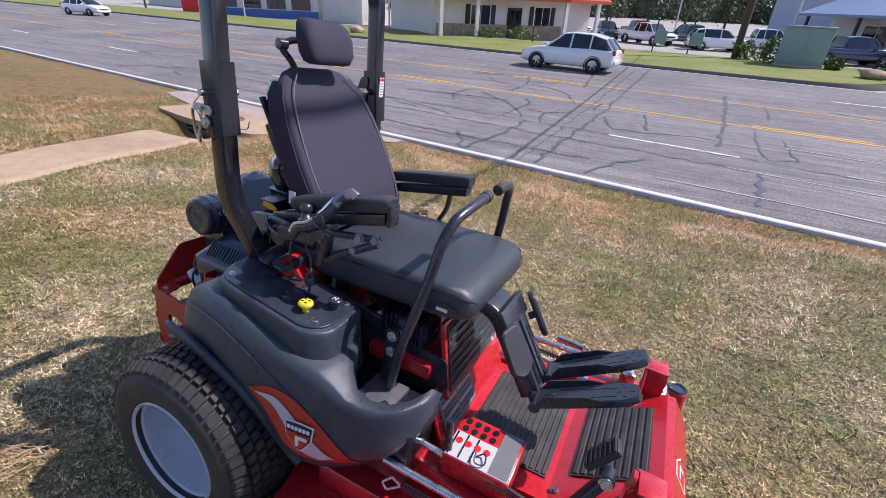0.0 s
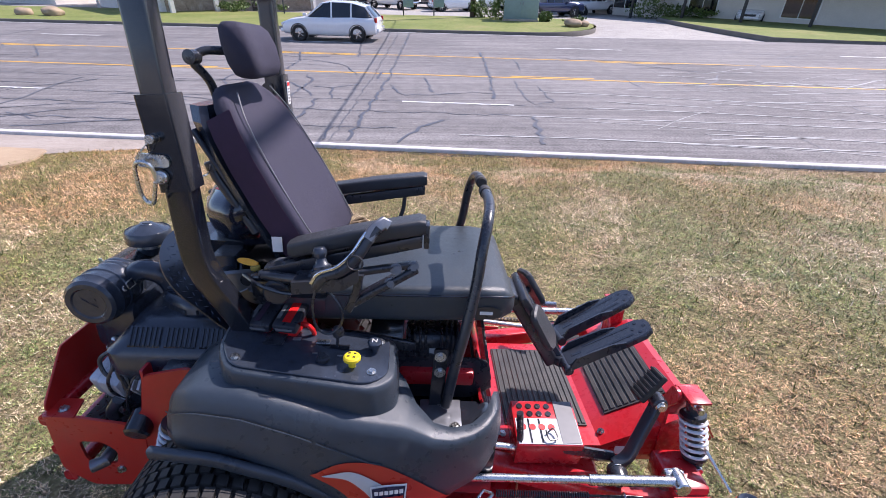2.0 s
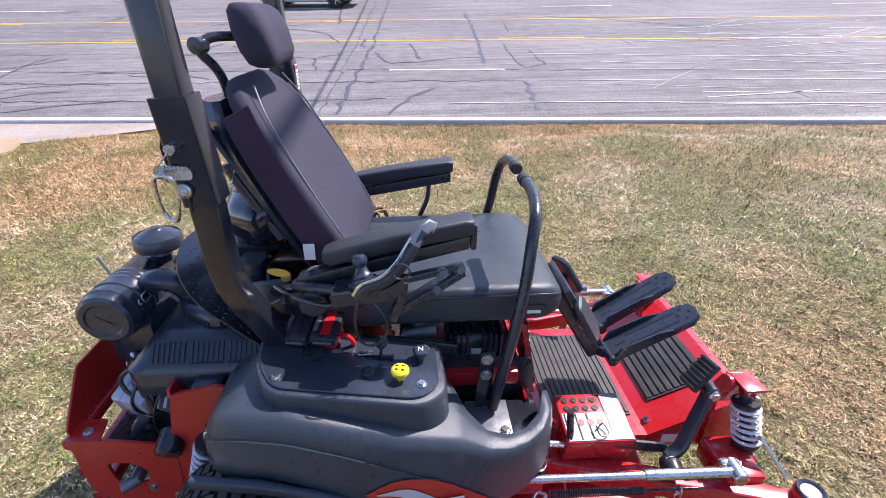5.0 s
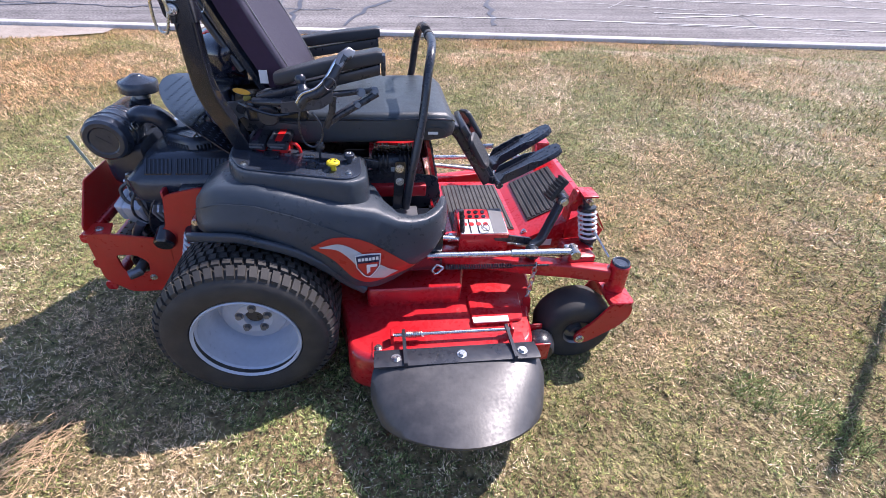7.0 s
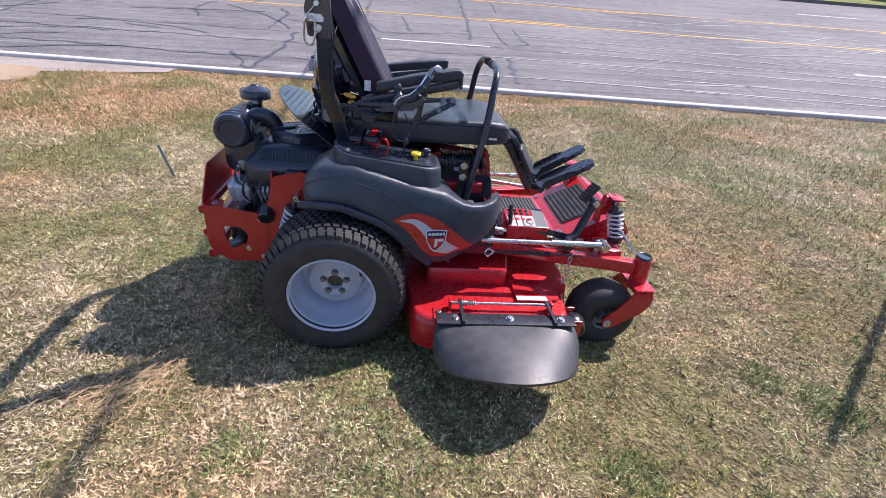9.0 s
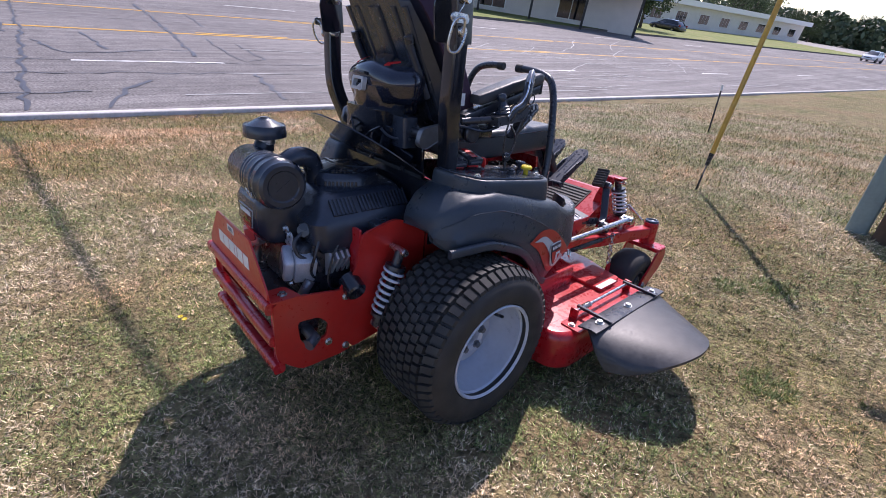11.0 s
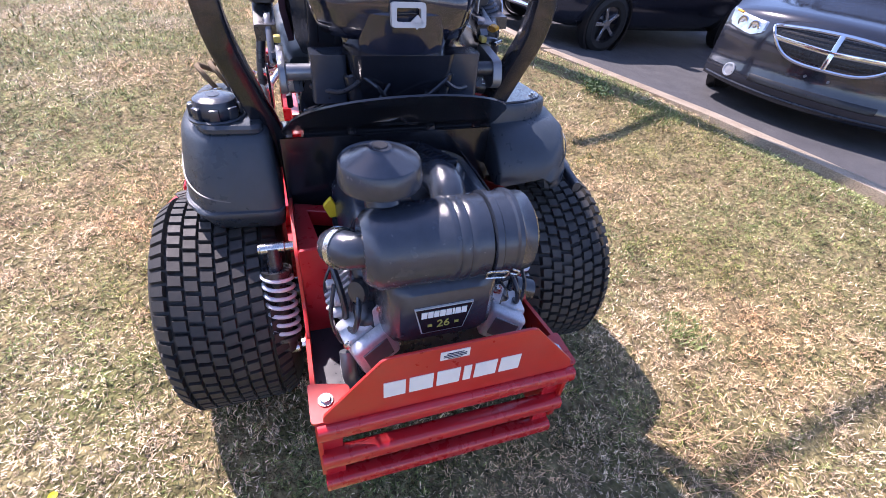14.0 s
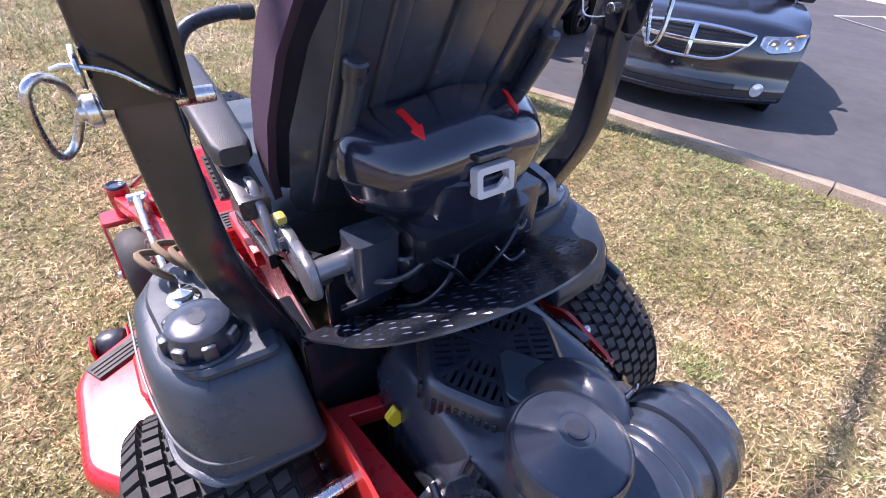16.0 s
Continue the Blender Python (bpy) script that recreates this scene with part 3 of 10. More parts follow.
east = [road_pt(15.3 + 0.05 * k * k, 34 - 2.3 * k) for k in range(7)] + [road_pt(20.5 + 12 * k, 19.4 - 0.2 * k) for k in range(0, 9)]
kerb_run("far_kerb", east, 0.15, 0.15, KERBD, "stained concrete kerb beside the drive", ROAD_Z)


def flat(name, outline, material, label, category, z):
    bm = B()
    cap(bm, ring(bm, [Vector((p[0], p[1], z(p[0], p[1]) if callable(z) else z)) for p in outline]))
    ob = new(name, finish(bm, name, 80))
    ob.data.materials.append(material)
    return tagged(ob, label, category, kind="structure")


def vz(x, y):
    return ROAD_Z + 0.15


flat("far_verge", [road_pt(-120, 19.54)] + [p + RN * 0.13 for p in west[1:-9]] + [p + RN * 0.05 for p in west[-9:]] + [road_pt(8.0, 30.0), road_pt(-14, 29.8), road_pt(-120, 29.0)],
     VERGE, "bright green mown verge across the road", "grass verge", vz)
flat("far_verge", [p + RD * 0.1 for p in east] + [road_pt(116, 36), road_pt(17, 37)], VERGE, "green grass island beside the drive", "grass verge", vz)

# near verge: concrete flume, storm inlet
def lawn_pt(x, y, dz=0.0):
    return Vector((x, y, lawn_z(x, y) + dz))


FLUME = ((-4.00, -2.90, -2.2), (-4.45, -3.55, -0.6), (-4.77, -3.95, 0.7), (-5.15, -4.28, 1.6), (-5.52, -4.55, 2.6), (-5.95, -5.05, 3.45))   # left x, right x, y


def flume_x(y):
    for (a0, b0, y0), (a1, b1, y1) in zip(FLUME, FLUME[1:]):
        if y <= y1:
            t = max(0.0, (y - y0) / (y1 - y0))
            return a0 + (a1 - a0) * t, b0 + (b1 - b0) * t
    return FLUME[-1][:2]


bm = B()
rows_f = []
for k in range(25):
    y = -2.2 + 5.62 * k / 24
    a, b = flume_x(y)
    rows_f.append(ring(bm, [lawn_pt(a + (b - a) * q / 6, y, 0.016) for q in range(7)]))
    rows_f[-1] = ring(bm, [lawn_pt(a - 0.02, y, -0.12)]) + rows_f[-1] + ring(bm, [lawn_pt(b + 0.02, y, -0.12)])
for a, b in zip(rows_f, rows_f[1:]):
    bridge(bm, a, b, closed=False)
fl_ob = new("flume", finish(bm, "flume", 80))
fl_ob.data.materials.append(PINKC)
tagged(fl_ob, "shallow reddish concrete drain flume in the grass", "drain", kind="structure")
# apron between the slab and the road
APRON = ((-11.5, 7.3), (-9.6, 5.75), (-8.4, 5.2), (-7.4, 4.85), (-6.0, 4.8), (-4.6, 4.8), (-4.2, 5.6), (-3.8, 6.5))
bm = B()
rows_f = [ring(bm, [lawn_pt(x, y + (R0.y - 0.1003 * x - 0.34 - y) * q / 8, 0.018) for q in range(9)]) for x, y in APRON]
for a, b in zip(rows_f, rows_f[1:]):
    bridge(bm, a, b, closed=False)
ap = new("apron", finish(bm, "apron", 80))
ap.data.materials.append(GREYC)
tagged(ap, "weathered pinkish grey concrete apron beside the road", "pavement", kind="structure")
pad = thing("storm_inlet", "concrete storm inlet with a dark mouth and a rusty iron lid", "drain")
bm = B()
so_ = round_poly([(-7.15, 3.95), (-6.3, 3.80), (-4.72, 3.74), (-4.45, 4.35), (-4.75, 5.05), (-7.35, 5.00)], 0.18, 5)
loft(bm, [[Vector((x, y, lawn_z(-5.5, 4.3) - 0.13 * (y - 4.3) - 0.038 * (x + 5.5) + h)) for x, y in so_] for h in (-0.06, 0.03, 0.045)])
part("slab", bm, PINKC, pad, "reddish concrete slab")
# no opening: a solid black block paints in the dark of the mouth
bm = B()
box(bm, -6.12, -5.12, 3.765, 4.2, -0.95, lawn_z(-5.5, 4.3) - 0.004, 0.004, 1)
part("mouth", bm, BLACK, pad, "black block painting in the shaded mouth")
for x0, x1 in ((-7.0, -6.125), (-5.115, -4.7)):
    bm = B()
    box(bm, x0, x1, 3.90, 4.7, -1.0, lawn_z(-5.5, 4.3) - 0.05, 0.01, 1)
    part("side_wall", bm, PINKC, pad)
RUST = mat("rusty_iron", (0.20, 0.085, 0.055), 0.8, vary=0.3, scale=12)
bm = B()
lathe(bm, [(0.0, 0.0), (0.27, 0.0), (0.28, 0.006), (0.31, 0.006), (0.32, -0.01), (0.32, -0.04)], (-5.92, 4.38, lawn_z(-5.5, 4.3) - 0.13 * 0.08 + 0.066), (0.0, 0.13, 1), 28)
part("lid", bm, RUST, pad, "round rusty iron lid")

# parking side
KERBT = ground_mat("tan_kerb_concrete", ((0.22, 0.165, 0.115), (0.30, 0.24, 0.17), (0.37, 0.31, 0.23)), (0.8, 8.0, 120.0), rough=0.9, bump=0.5, bscale=160, bdist=0.005)
kl = [(x, kerb_y(x)) for x in [v * 0.75 for v in range(-40, 60)]]
seg_len = 4
for k in range(0, len(kl) - 1, seg_len):
    pts = [Vector((x, y - 0.19, 0)) for x, y in kl[k:k + seg_len + 1]]
    if len(pts) > 1:
        pts[0].x += 0.006
        pts[-1].x -= 0.006
        kerb_run("parking_kerb", pts, 0.155, 0.19, KERBT, "weathered concrete kerb at the parking lot", lambda x, y: lot_z(x) + 0.01)
kb = [(x, min(-3.8, y - 0.3)) for x, y in kl]
strip("parking_lot", [Vector((x, y - 0.15, lot_z(x) + lot_rise(y - 0.15) - 0.02)) for x, y in kl], [Vector((x, y, lot_z(x) + lot_rise(y) - 0.02)) for x, y in kb], LOT, "dark asphalt parking lot beside the kerb", "parking lot")
strip("parking_lot", [Vector((x, y, lot_z(x) + lot_rise(y) - 0.02)) for x, y in kb], [Vector((x, -59, lot_z(x) + lot_rise(-59) - 0.02)) for x, y in kl], LOT,
      "dark asphalt parking lot", "parking lot")
for (x0, y0, x1, y1) in ((5.1, -20.0, 1.8, -16.0), (4.6, -23.5, 2.3, -16.6), (3.9, -22.9, 1.8, -16.4), (2.4, -16.0, 3.2, -22.2), (5.1, -20.0, 4.6, -23.5)):
    t = Vector((x1 - x0, y1 - y0, 0)).normalized() * 0.05
    nn = Vector((-t.y, t.x, 0))
    strip("bay_line", [Vector((x0, y0, lot_z(x0) + lot_rise(y0) + 0.0)) + nn, Vector((x1, y1, lot_z(x1) + lot_rise(y1) + 0.0)) + nn],
          [Vector((x0, y0, lot_z(x0) + lot_rise(y0) + 0.0)) - nn, Vector((x1, y1, lot_z(x1) + lot_rise(y1) + 0.0)) - nn], LINEW, "white painted hatching on the lot", "line")


# ---------------------------------------------------------------- the mower
mower = thing("riding_mower", "red and charcoal zero-turn riding mower with a powered wheelchair seat", "lawn mower", TILT)


def interp(x, pts):
    for (x0, y0), (x1, y1) in zip(pts, pts[1:]):
        if x <= x1:
            t = max(0.0, (x - x0) / (x1 - x0))
            return y0 + (y1 - y0) * t
    return pts[-1][1]


def resample(P, n, c):
    """n points of a closed outline by angle round c."""
    out = []
    P = [Vector(p) for p in P]
    c = Vector(c)
    for k in range(n):
        a = 2 * math.pi * k / n
        d = Vector((math.cos(a), math.sin(a)))
        best = None
        for i in range(len(P)):
            p, q = P[i - 1], P[i]
            e = q - p
            den = d.x * e.y - d.y * e.x
            if abs(den) < 1e-9:
                continue
            t = ((p.x - c.x) * e.y - (p.y - c.y) * e.x) / den
            s = ((p.x - c.x) * d.y - (p.y - c.y) * d.x) / den
            if t > 0 and -1e-6 <= s <= 1 + 1e-6 and (best is None or t > best):
                best = t
        out.append(c + d * (best or 0.01))
    return out


def plate_hole(bm, outer, hole, c, y0, y1, n=40):
    """A plate in (x, z) with a hole, from y0 to y1."""
    o, h = resample(outer, n, c), resample(hole, n, c)
    R = [ring(bm, [(p.x, y, p.y) for p in q]) for q, y in ((o, y0), (o, y1), (h, y1), (h, y0))]
    for a, b in zip(R, R[1:] + R[:1]):
        bridge(bm, a, b)
    return bm


# ---- rear wheels
def rear_wheel(sg):
    c = Vector((0, -0.490 if sg < 0 else 0.456, 0.297))
    ax = Vector((0, sg, 0))
    bm = B()
    lathe(bm, [(0.168, 0.143), (0.176, 0.150), (0.180, 0.146), (0.176, 0.128), (0.166, 0.118), (0.164, 0.085), (0.159, 0.040), (0.150, 0.030), (0.146, -0.005), (0.138, -0.020), (0.122, -0.020), (0.115, -0.004), (0.112, 0.016), (0.104, 0.024),
               (0.072, 0.028), (0.064, 0.036), (0.036, 0.037), (0.033, 0.031), (0.032, -0.004), (0.004, -0.004)], c, ax, 56, open0=True)
    w = part("rear_wheel", bm, RIMC, mower, "pale grey painted steel wheel with a wide turf tyre")
    bm = B()
    lathe(bm, [(0.172, 0.128), (0.185, 0.148), (0.215, 0.156), (0.245, 0.155), (0.268, 0.144), (0.282, 0.125), (0.288, 0.09), (0.290, 0.03), (0.290, -0.03), (0.288, -0.09),
               (0.282, -0.125), (0.268, -0.144), (0.245, -0.155), (0.215, -0.156), (0.185, -0.148), (0.172, -0.128), (0.172, -0.10), (0.172, 0.10)], c, ax, 72, close=True)
    part("tyre", bm, RUBBER, w, "worn black turf tyre")
    # tread lugs
    bm = B()
    n, rows = 54, 8
    for i in range(n):
        for j in range(rows):
            yy = (j - (rows - 1) / 2) * 0.0340
            a0 = 2 * math.pi * (i + (0.5 if j % 2 else 0.0)) / n
            sk = 0.12 * (1 if j < rows / 2 else -1)
            edge = j in (0, rows - 1)
            hw, hl = (0.0175 if edge else 0.0156), 0.0132
            vs = []
            for top in (0, 1):
                for (u, v) in ((-1, -1), (1, -1), (1, 1), (-1, 1)):
                    k = 0.86 if top else 1.0
                    y = yy + u * hw * k + (0.006 * (1 if j else -1) if edge else 0)
                    q = min(1.0, abs(y) / 0.150)
                    r = 0.290 - 0.030 * max(0, (q - 0.72) / 0.28) ** 1.6 + (0.0125 if top else -0.004)
                    a = a0 + v * hl * k / 0.29 + sk * u * hw / 0.29
                    vs.append(bm.verts.new(c + Vector((r * math.cos(a), sg * y, r * math.sin(a)))))
            for f in ((4, 5, 6, 7), (0, 1, 5, 4), (1, 2, 6, 5), (2, 3, 7, 6), (3, 0, 4, 7)):
                bm.faces.new([vs[q] for q in f])
    tagged(part("tread", bm, RUBBER, w, "rows of offset rubber tread lugs", sharp=25), kind="stuff")
    for k in range(5):
        a = 2 * math.pi * k / 5 + 0.3
        p = c + ax * 0.035 + Vector((math.cos(a), 0, math.sin(a))) * 0.050
        bolt(w, p, ax, 0.011, 0.012, GREYM, name="lug_nut")
    # dark plug that paints in the shaded hole of the hub
    bm = B()
    cyl(bm, c - ax * 0.014, c + ax * 0.022, 0.0305, seg=20, bev=0.003)
    part("hub_cap", bm, SATIN, w)
    bm = B()
    cyl(bm, c + ax * 0.035 + Vector((0.105, 0, 0.06)), c + ax * 0.075 + Vector((0.112, 0, 0.064)), 0.006, seg=8)
    part("valve", bm, SATIN, w)
    bm = B()
    cyl(bm, c - ax * 0.30, c - ax * 0.03, 0.035, seg=14)
    part("axle", bm, BLACK, mower)
    return w


rear_wheel(-1)
rear_wheel(1)


# ---- rear frame, bumper
def rear_bracket(sg):
    y0, y1 = sg * 0.2725, sg * 0.2635
    outer = round_poly([(-0.598, 0.505), (-0.555, 0.512), (-0.345, 0.478), (-0.325, 0.440), (-0.345, 0.235), (-0.52, 0.232), (-0.598, 0.300)], 0.02)
    hole = round_poly([(-0.525, 0.415), (-0.455, 0.410), (-0.420, 0.375), (-0.430, 0.325), (-0.500, 0.320), (-0.520, 0.345)], 0.014)
    b = part("bumper_bracket", plate_hole(B(), outer, hole, (-0.473, 0.368), y0, y1), RED_LIT, mower, "red side bracket with a cut-out, sunlit orange in its colour")
    for x, z in ((-0.357, 0.455), (-0.423, 0.303), (-0.36, 0.262)):
        bolt(b, (x, y0, z), (0, sg, 0), 0.0095)
    bm = B()
    plate_y(bm, round_poly([(-0.375, 0.30), (-0.375, 0.49), (-0.318, 0.53), (-0.292, 0.660), (-0.165, 0.690), (-0.06, 0.65), (0.06, 0.60), (0.06, 0.32), (-0.33, 0.24)], 0.02), sg * 0.262, sg * 0.270, 0.001)
    f = part("frame_plate", bm, RED_LIT, mower, "red upright frame plate, sunlit orange in its colour")
    bm = B()
    plate_x(bm, round_poly([(sg * 0.205, 0.40), (sg * 0.2615, 0.40), (sg * 0.2615, 0.672), (sg * 0.222, 0.672), (sg * 0.200, 0.63)], 0.006), -0.300, -0.292)
    part("frame_flange", bm, RED, mower, "red folded frame flange")
    bm = B()
    slab(bm, round_poly([(-0.298, sg * 0.205), (-0.298, sg * 0.2615), (-0.06, sg * 0.2615), (-0.06, sg * 0.235)], 0.01), 0.628, 0.634)
    part("frame_top", bm, RED, mower)
    if sg > 0:
        bm = B()
        sweep(bm, [(-0.068, 0.262, 0.612), (-0.100, 0.128, 0.606)], rect(0.046, 0.030, 0.004), up=(0, 0, 1))
        part("cross_member", bm, RED, mower, "red cross member beside the engine")
    bm = B()
    box(bm, -0.33, 0.55, min(sg * 0.215, sg * 0.267), max(sg * 0.215, sg * 0.267), 0.325, 0.40, 0.005)
    part("frame_rail", bm, RED, mower)
    return f


for sg in (-1, 1):
    rear_bracket(sg)
for z, x in ((0.487, -0.600), (0.372, -0.596), (0.264, -0.590)):
    bm = B()
    sweep(bm, [(x, -0.268, z), (x, 0.268, z)], rect(0.038, 0.038, 0.012))
    part("bumper_bar", bm, RED, mower, "red painted bumper bar")
bm = B()
plate_x(bm, round_poly([(-0.256, 0.508), (0.256, 0.508), (0.256, 0.532), (0.145, 0.662), (-0.145, 0.662), (-0.256, 0.532)], 0.012), -0.604, -0.598, 0.001)
panel = part("bumper_panel", bm, RED_LIT, mower, "sloping-sided red rear panel with white block print")
for sg in (-1, 1):
    bolt(panel, (-0.556, sg * 0.247, 0.512), (0, 0, 1), 0.010)
    bm = B()
    plate_x(bm, round_poly([(sg * 0.225, 0.245), (sg * 0.265, 0.245), (sg * 0.265, 0.500), (sg * 0.225, 0.500)], 0.004), -0.588, -0.580)
    part("bumper_web", bm, RED, mower)
    bm = B()
    slab(bm, round_poly([(-0.60, sg * 0.20), (-0.60, sg * 0.278), (-0.51, sg * 0.278), (-0.53, sg * 0.20)], 0.01), 0.505, 0.511)
    part("bumper_gusset", bm, RED_LIT, mower)


# plain blocks where the maker's name stands
def glyph_bars(parent, x, y0, y1, z0, z1, n, material, name="print_block"):
    ws = (1.0, 1.05, 0.45, 1.05, 1.05, 0.95)
    u = (y1 - y0) / sum(ws[k % 6] for k in range(n))
    b = y0
    for k in range(n):
        bm = B()
        a, b = b, b + u * ws[k % 6]
        box(bm, x - 0.0012, x, a + u * 0.06, b - u * 0.08, z0, z1, 0.0)
        part(name, bm, material, parent)


glyph_bars(panel, -0.6042, -0.128, 0.150, 0.553, 0.596, 6, WHITE)
bm = B()
box(bm, -0.6056, -0.6041, -0.012, 0.044, 0.628, 0.650)
st = part("safety_sticker", bm, WHITE, panel, "small white sticker")
for k, (a, b) in enumerate(((0.000, 0.032), (-0.006, 0.038), (-0.006, 0.038), (0.002, 0.030))):
    bm = B()
    box(bm, -0.6064, -0.6055, a, b, 0.6435 - k * 0.0045, 0.6455 - k * 0.0045)
    part("print_bar", bm, NAVY if k < 3 else GREYP, st)


# ---- rear coil-over shocks
def coilover(p0, p1, R, r, turns, parent, mat_c=SPRING):
    """From lower eye to upper eye."""
    p0, p1 = Vector(p0), Vector(p1)
    bm = B()
    cyl(bm, p0, p1, R * 0.50, seg=14)
    cyl(bm, p0, p0.lerp(p1, 0.16), R * 0.62, R * 0.75, seg=14)
    cyl(bm, p0.lerp(p1, 0.76), p0.lerp(p1, 0.81), R * 1.05, seg=16)
    cyl(bm, p0.lerp(p1, 0.13), p0.lerp(p1, 0.17), R * 1.02, seg=16)
    d = part("shock_absorber", bm, SATIN, parent, "coil-over shock absorber")
    part("coil_spring", coil(B(), p0.lerp(p1, 0.17), p0.lerp(p1, 0.77), R, r, turns), mat_c, d, "pale enamelled coil spring")
    for p in (p0, p1):
        bm = B()
        cyl(bm, p + Vector((0, -0.028, 0)), p + Vector((0, 0.028, 0)), 0.013, seg=12, bev=0.002)
        part("bushing", bm, ZINC, d)
    return d


for sg in (-1, 1):
    coilover((-0.262, sg * 0.320, 0.332), (-0.177, sg * 0.320, 0.596), 0.034, 0.0052, 7, mower)
    bm = B()
    cyl(bm, (-0.177, sg * 0.27, 0.596), (-0.177, sg * 0.352, 0.596), 0.011, seg=12)
    part("shock_pin", bm, ZINC, mower)

# ---- engine
bm = B()
slab(bm, round_poly([(-0.56, -0.266), (-0.56, 0.266), (0.04, 0.266), (0.04, -0.266)], 0.02), 0.415, 0.425)
part("engine_deck", bm, SATIN, mower, "black engine deck plate")
bm = B()
box(bm, -0.47, -0.10, -0.17, 0.17, 0.42, 0.62, 0.03, 3)
eng = part("engine", bm, SATIN, mower, "black V-twin petrol engine with silver valve covers")


def rsec(x0, x1, y0, y1, z, r, n=5):
    return [Vector((x, y, z)) for x, y in round_poly([(x0, y0), (x1, y0), (x1, y1), (x0, y1)], r, n)]


bm = B()
loft(bm, [rsec(-0.40, -0.07, -0.200, 0.150, 0.585, 0.04), rsec(-0.43, -0.05, -0.220, 0.168, 0.625, 0.05), rsec(-0.43, -0.05, -0.218, 0.168, 0.690, 0.05), rsec(-0.41, -0.05, -0.205, 0.162, 0.708, 0.05),
          rsec(-0.375, -0.055, -0.168, 0.145, 0.752, 0.07), rsec(-0.36, -0.06, -0.155, 0.138, 0.764, 0.09), rsec(-0.34, -0.08, -0.13, 0.13, 0.768, 0.10)])
part("blower_housing", bm, PLAST, eng, "black moulded engine cover")
# six-sided fan housing with a slatted top and a slotted skirt
gc = Vector((-0.208, 0.012, 0.784))


def hexa(r, z, k=0.030):
    return [Vector((gc.x + x, gc.y + y, z)) for x, y in round_poly([(r * math.cos(math.pi / 6 + math.pi / 3 * q), r * math.sin(math.pi / 6 + math.pi / 3 * q)) for q in range(6)], k, 4)]


bm = B()
R6 = [ring(bm, hexa(r, z)) for r, z in ((0.146, 0.735), (0.140, 0.788), (0.134, 0.800), (0.124, 0.806), (0.113, 0.803), (0.111, 0.770))]
for a, b in zip(R6, R6[1:]):
    bridge(bm, a, b)
fh = part("fan_housing", bm, PLAST, eng, "black six-sided fan housing")
for q in range(6):
    a = math.pi / 3 * (q + 1)
    for k in range(9):
        bm = B()
        box(bm, -0.004, 0.004, -0.0038, 0.0038, -0.018, 0.018, 0.001, 1, Matrix.Translation((gc.x, gc.y, 0.765)) @ Matrix.Rotation(a, 4, "Z") @ Matrix.Translation((0.1225, -0.050 + k * 0.0125, 0)) @ Matrix.Rotation(radians(-6), 4, "Y"))
        part("skirt_slot", bm, BLACK, fh)
bm = B()
cap(bm, ring(bm, hexa(0.112, 0.772)))
part("screen_floor", bm, BLACK, fh)
bm = B()
lathe(bm, [(0.004, 0.790), (0.040, 0.790), (0.040, 0.806), (0.004, 0.808)], (gc.x, gc.y, 0), (0, 0, 1), 24)
scr = part("fan_screen", bm, PLAST, eng, "slatted fan screen")
for q in range(6):
    a = math.pi / 3 * (q + 1)
    m6 = Matrix.Translation((gc.x, gc.y, 0)) @ Matrix.Rotation(a, 4, "Z")
    for k in range(-3, 4):
        bm = B()
        box(bm, 0.030 + 0.006 * abs(k), 0.098, k * 0.0135 - 0.0040, k * 0.0135 + 0.0040, 0.790, 0.805, 0.0, 1, m6)
        part("slat", bm, PLAST, scr)
    bm = B()
    box(bm, 0.062, 0.070, -0.036, 0.036, 0.792, 0.8065, 0.0, 1, m6)
    part("cross_slat", bm, PLAST, scr)
    bm = B()
    box(bm, 0.0, 0.118, -0.0045, 0.0045, 0.790, 0.809, 0.0, 1, m6 @ Matrix.Rotation(math.pi / 6, 4, "Z"))
    part("spoke", bm, PLAST, scr)
bm = B()
slab(bm, round_poly([(-0.318, -0.034), (-0.296, -0.040), (-0.232, 0.000), (-0.232, 0.020), (-0.296, 0.060), (-0.318, 0.054)], 0.007), gc.z + 0.022, gc.z + 0.030, None, 0.002)
part("screen_badge", bm, TEAL, eng, "dark slate triangular badge plate")
# louvres in the cover: raised slats with dark gaps
for sg in (-1, 1):
    LV = ((0.1695, 0.7515), (0.2045, 0.7095)) if sg < 0 else ((0.1465, 0.7515), (0.1615, 0.7105))
    for gx0, cnt in ((-0.352, 6), (-0.250, 6), (-0.150, 6)) if sg < 0 else ((-0.385, 5),):
        bm = B()
        loft(bm, [[Vector((gx0 - 0.006 + a, sg * y, z + 0.0022)) for a in (0, cnt * 0.0135 + 0.006)] + [Vector((gx0 - 0.006 + a, sg * y, z - 0.006)) for a in (cnt * 0.0135 + 0.006, 0)] for y, z in LV])
        part("louvre_recess", bm, BLACK, eng)
        for k in range(cnt + 1):
            bm = B()
            x = gx0 - 0.004 + k * 0.0135
            loft(bm, [[Vector((x + a, sg * y, z + 0.0065)) for a in (0, 0.0055)] + [Vector((x + a, sg * y, z - 0.004)) for a in (0.0055, 0)] for y, z in LV])
            part("louvre", bm, PLAST, eng)
for k in range(7):
    bm = B()
    box(bm, -0.376, -0.362, -0.095 + k * 0.030, -0.079 + k * 0.030, 0.735, 0.7535, 0.002)
    part("louvre", bm, BLACK, eng)
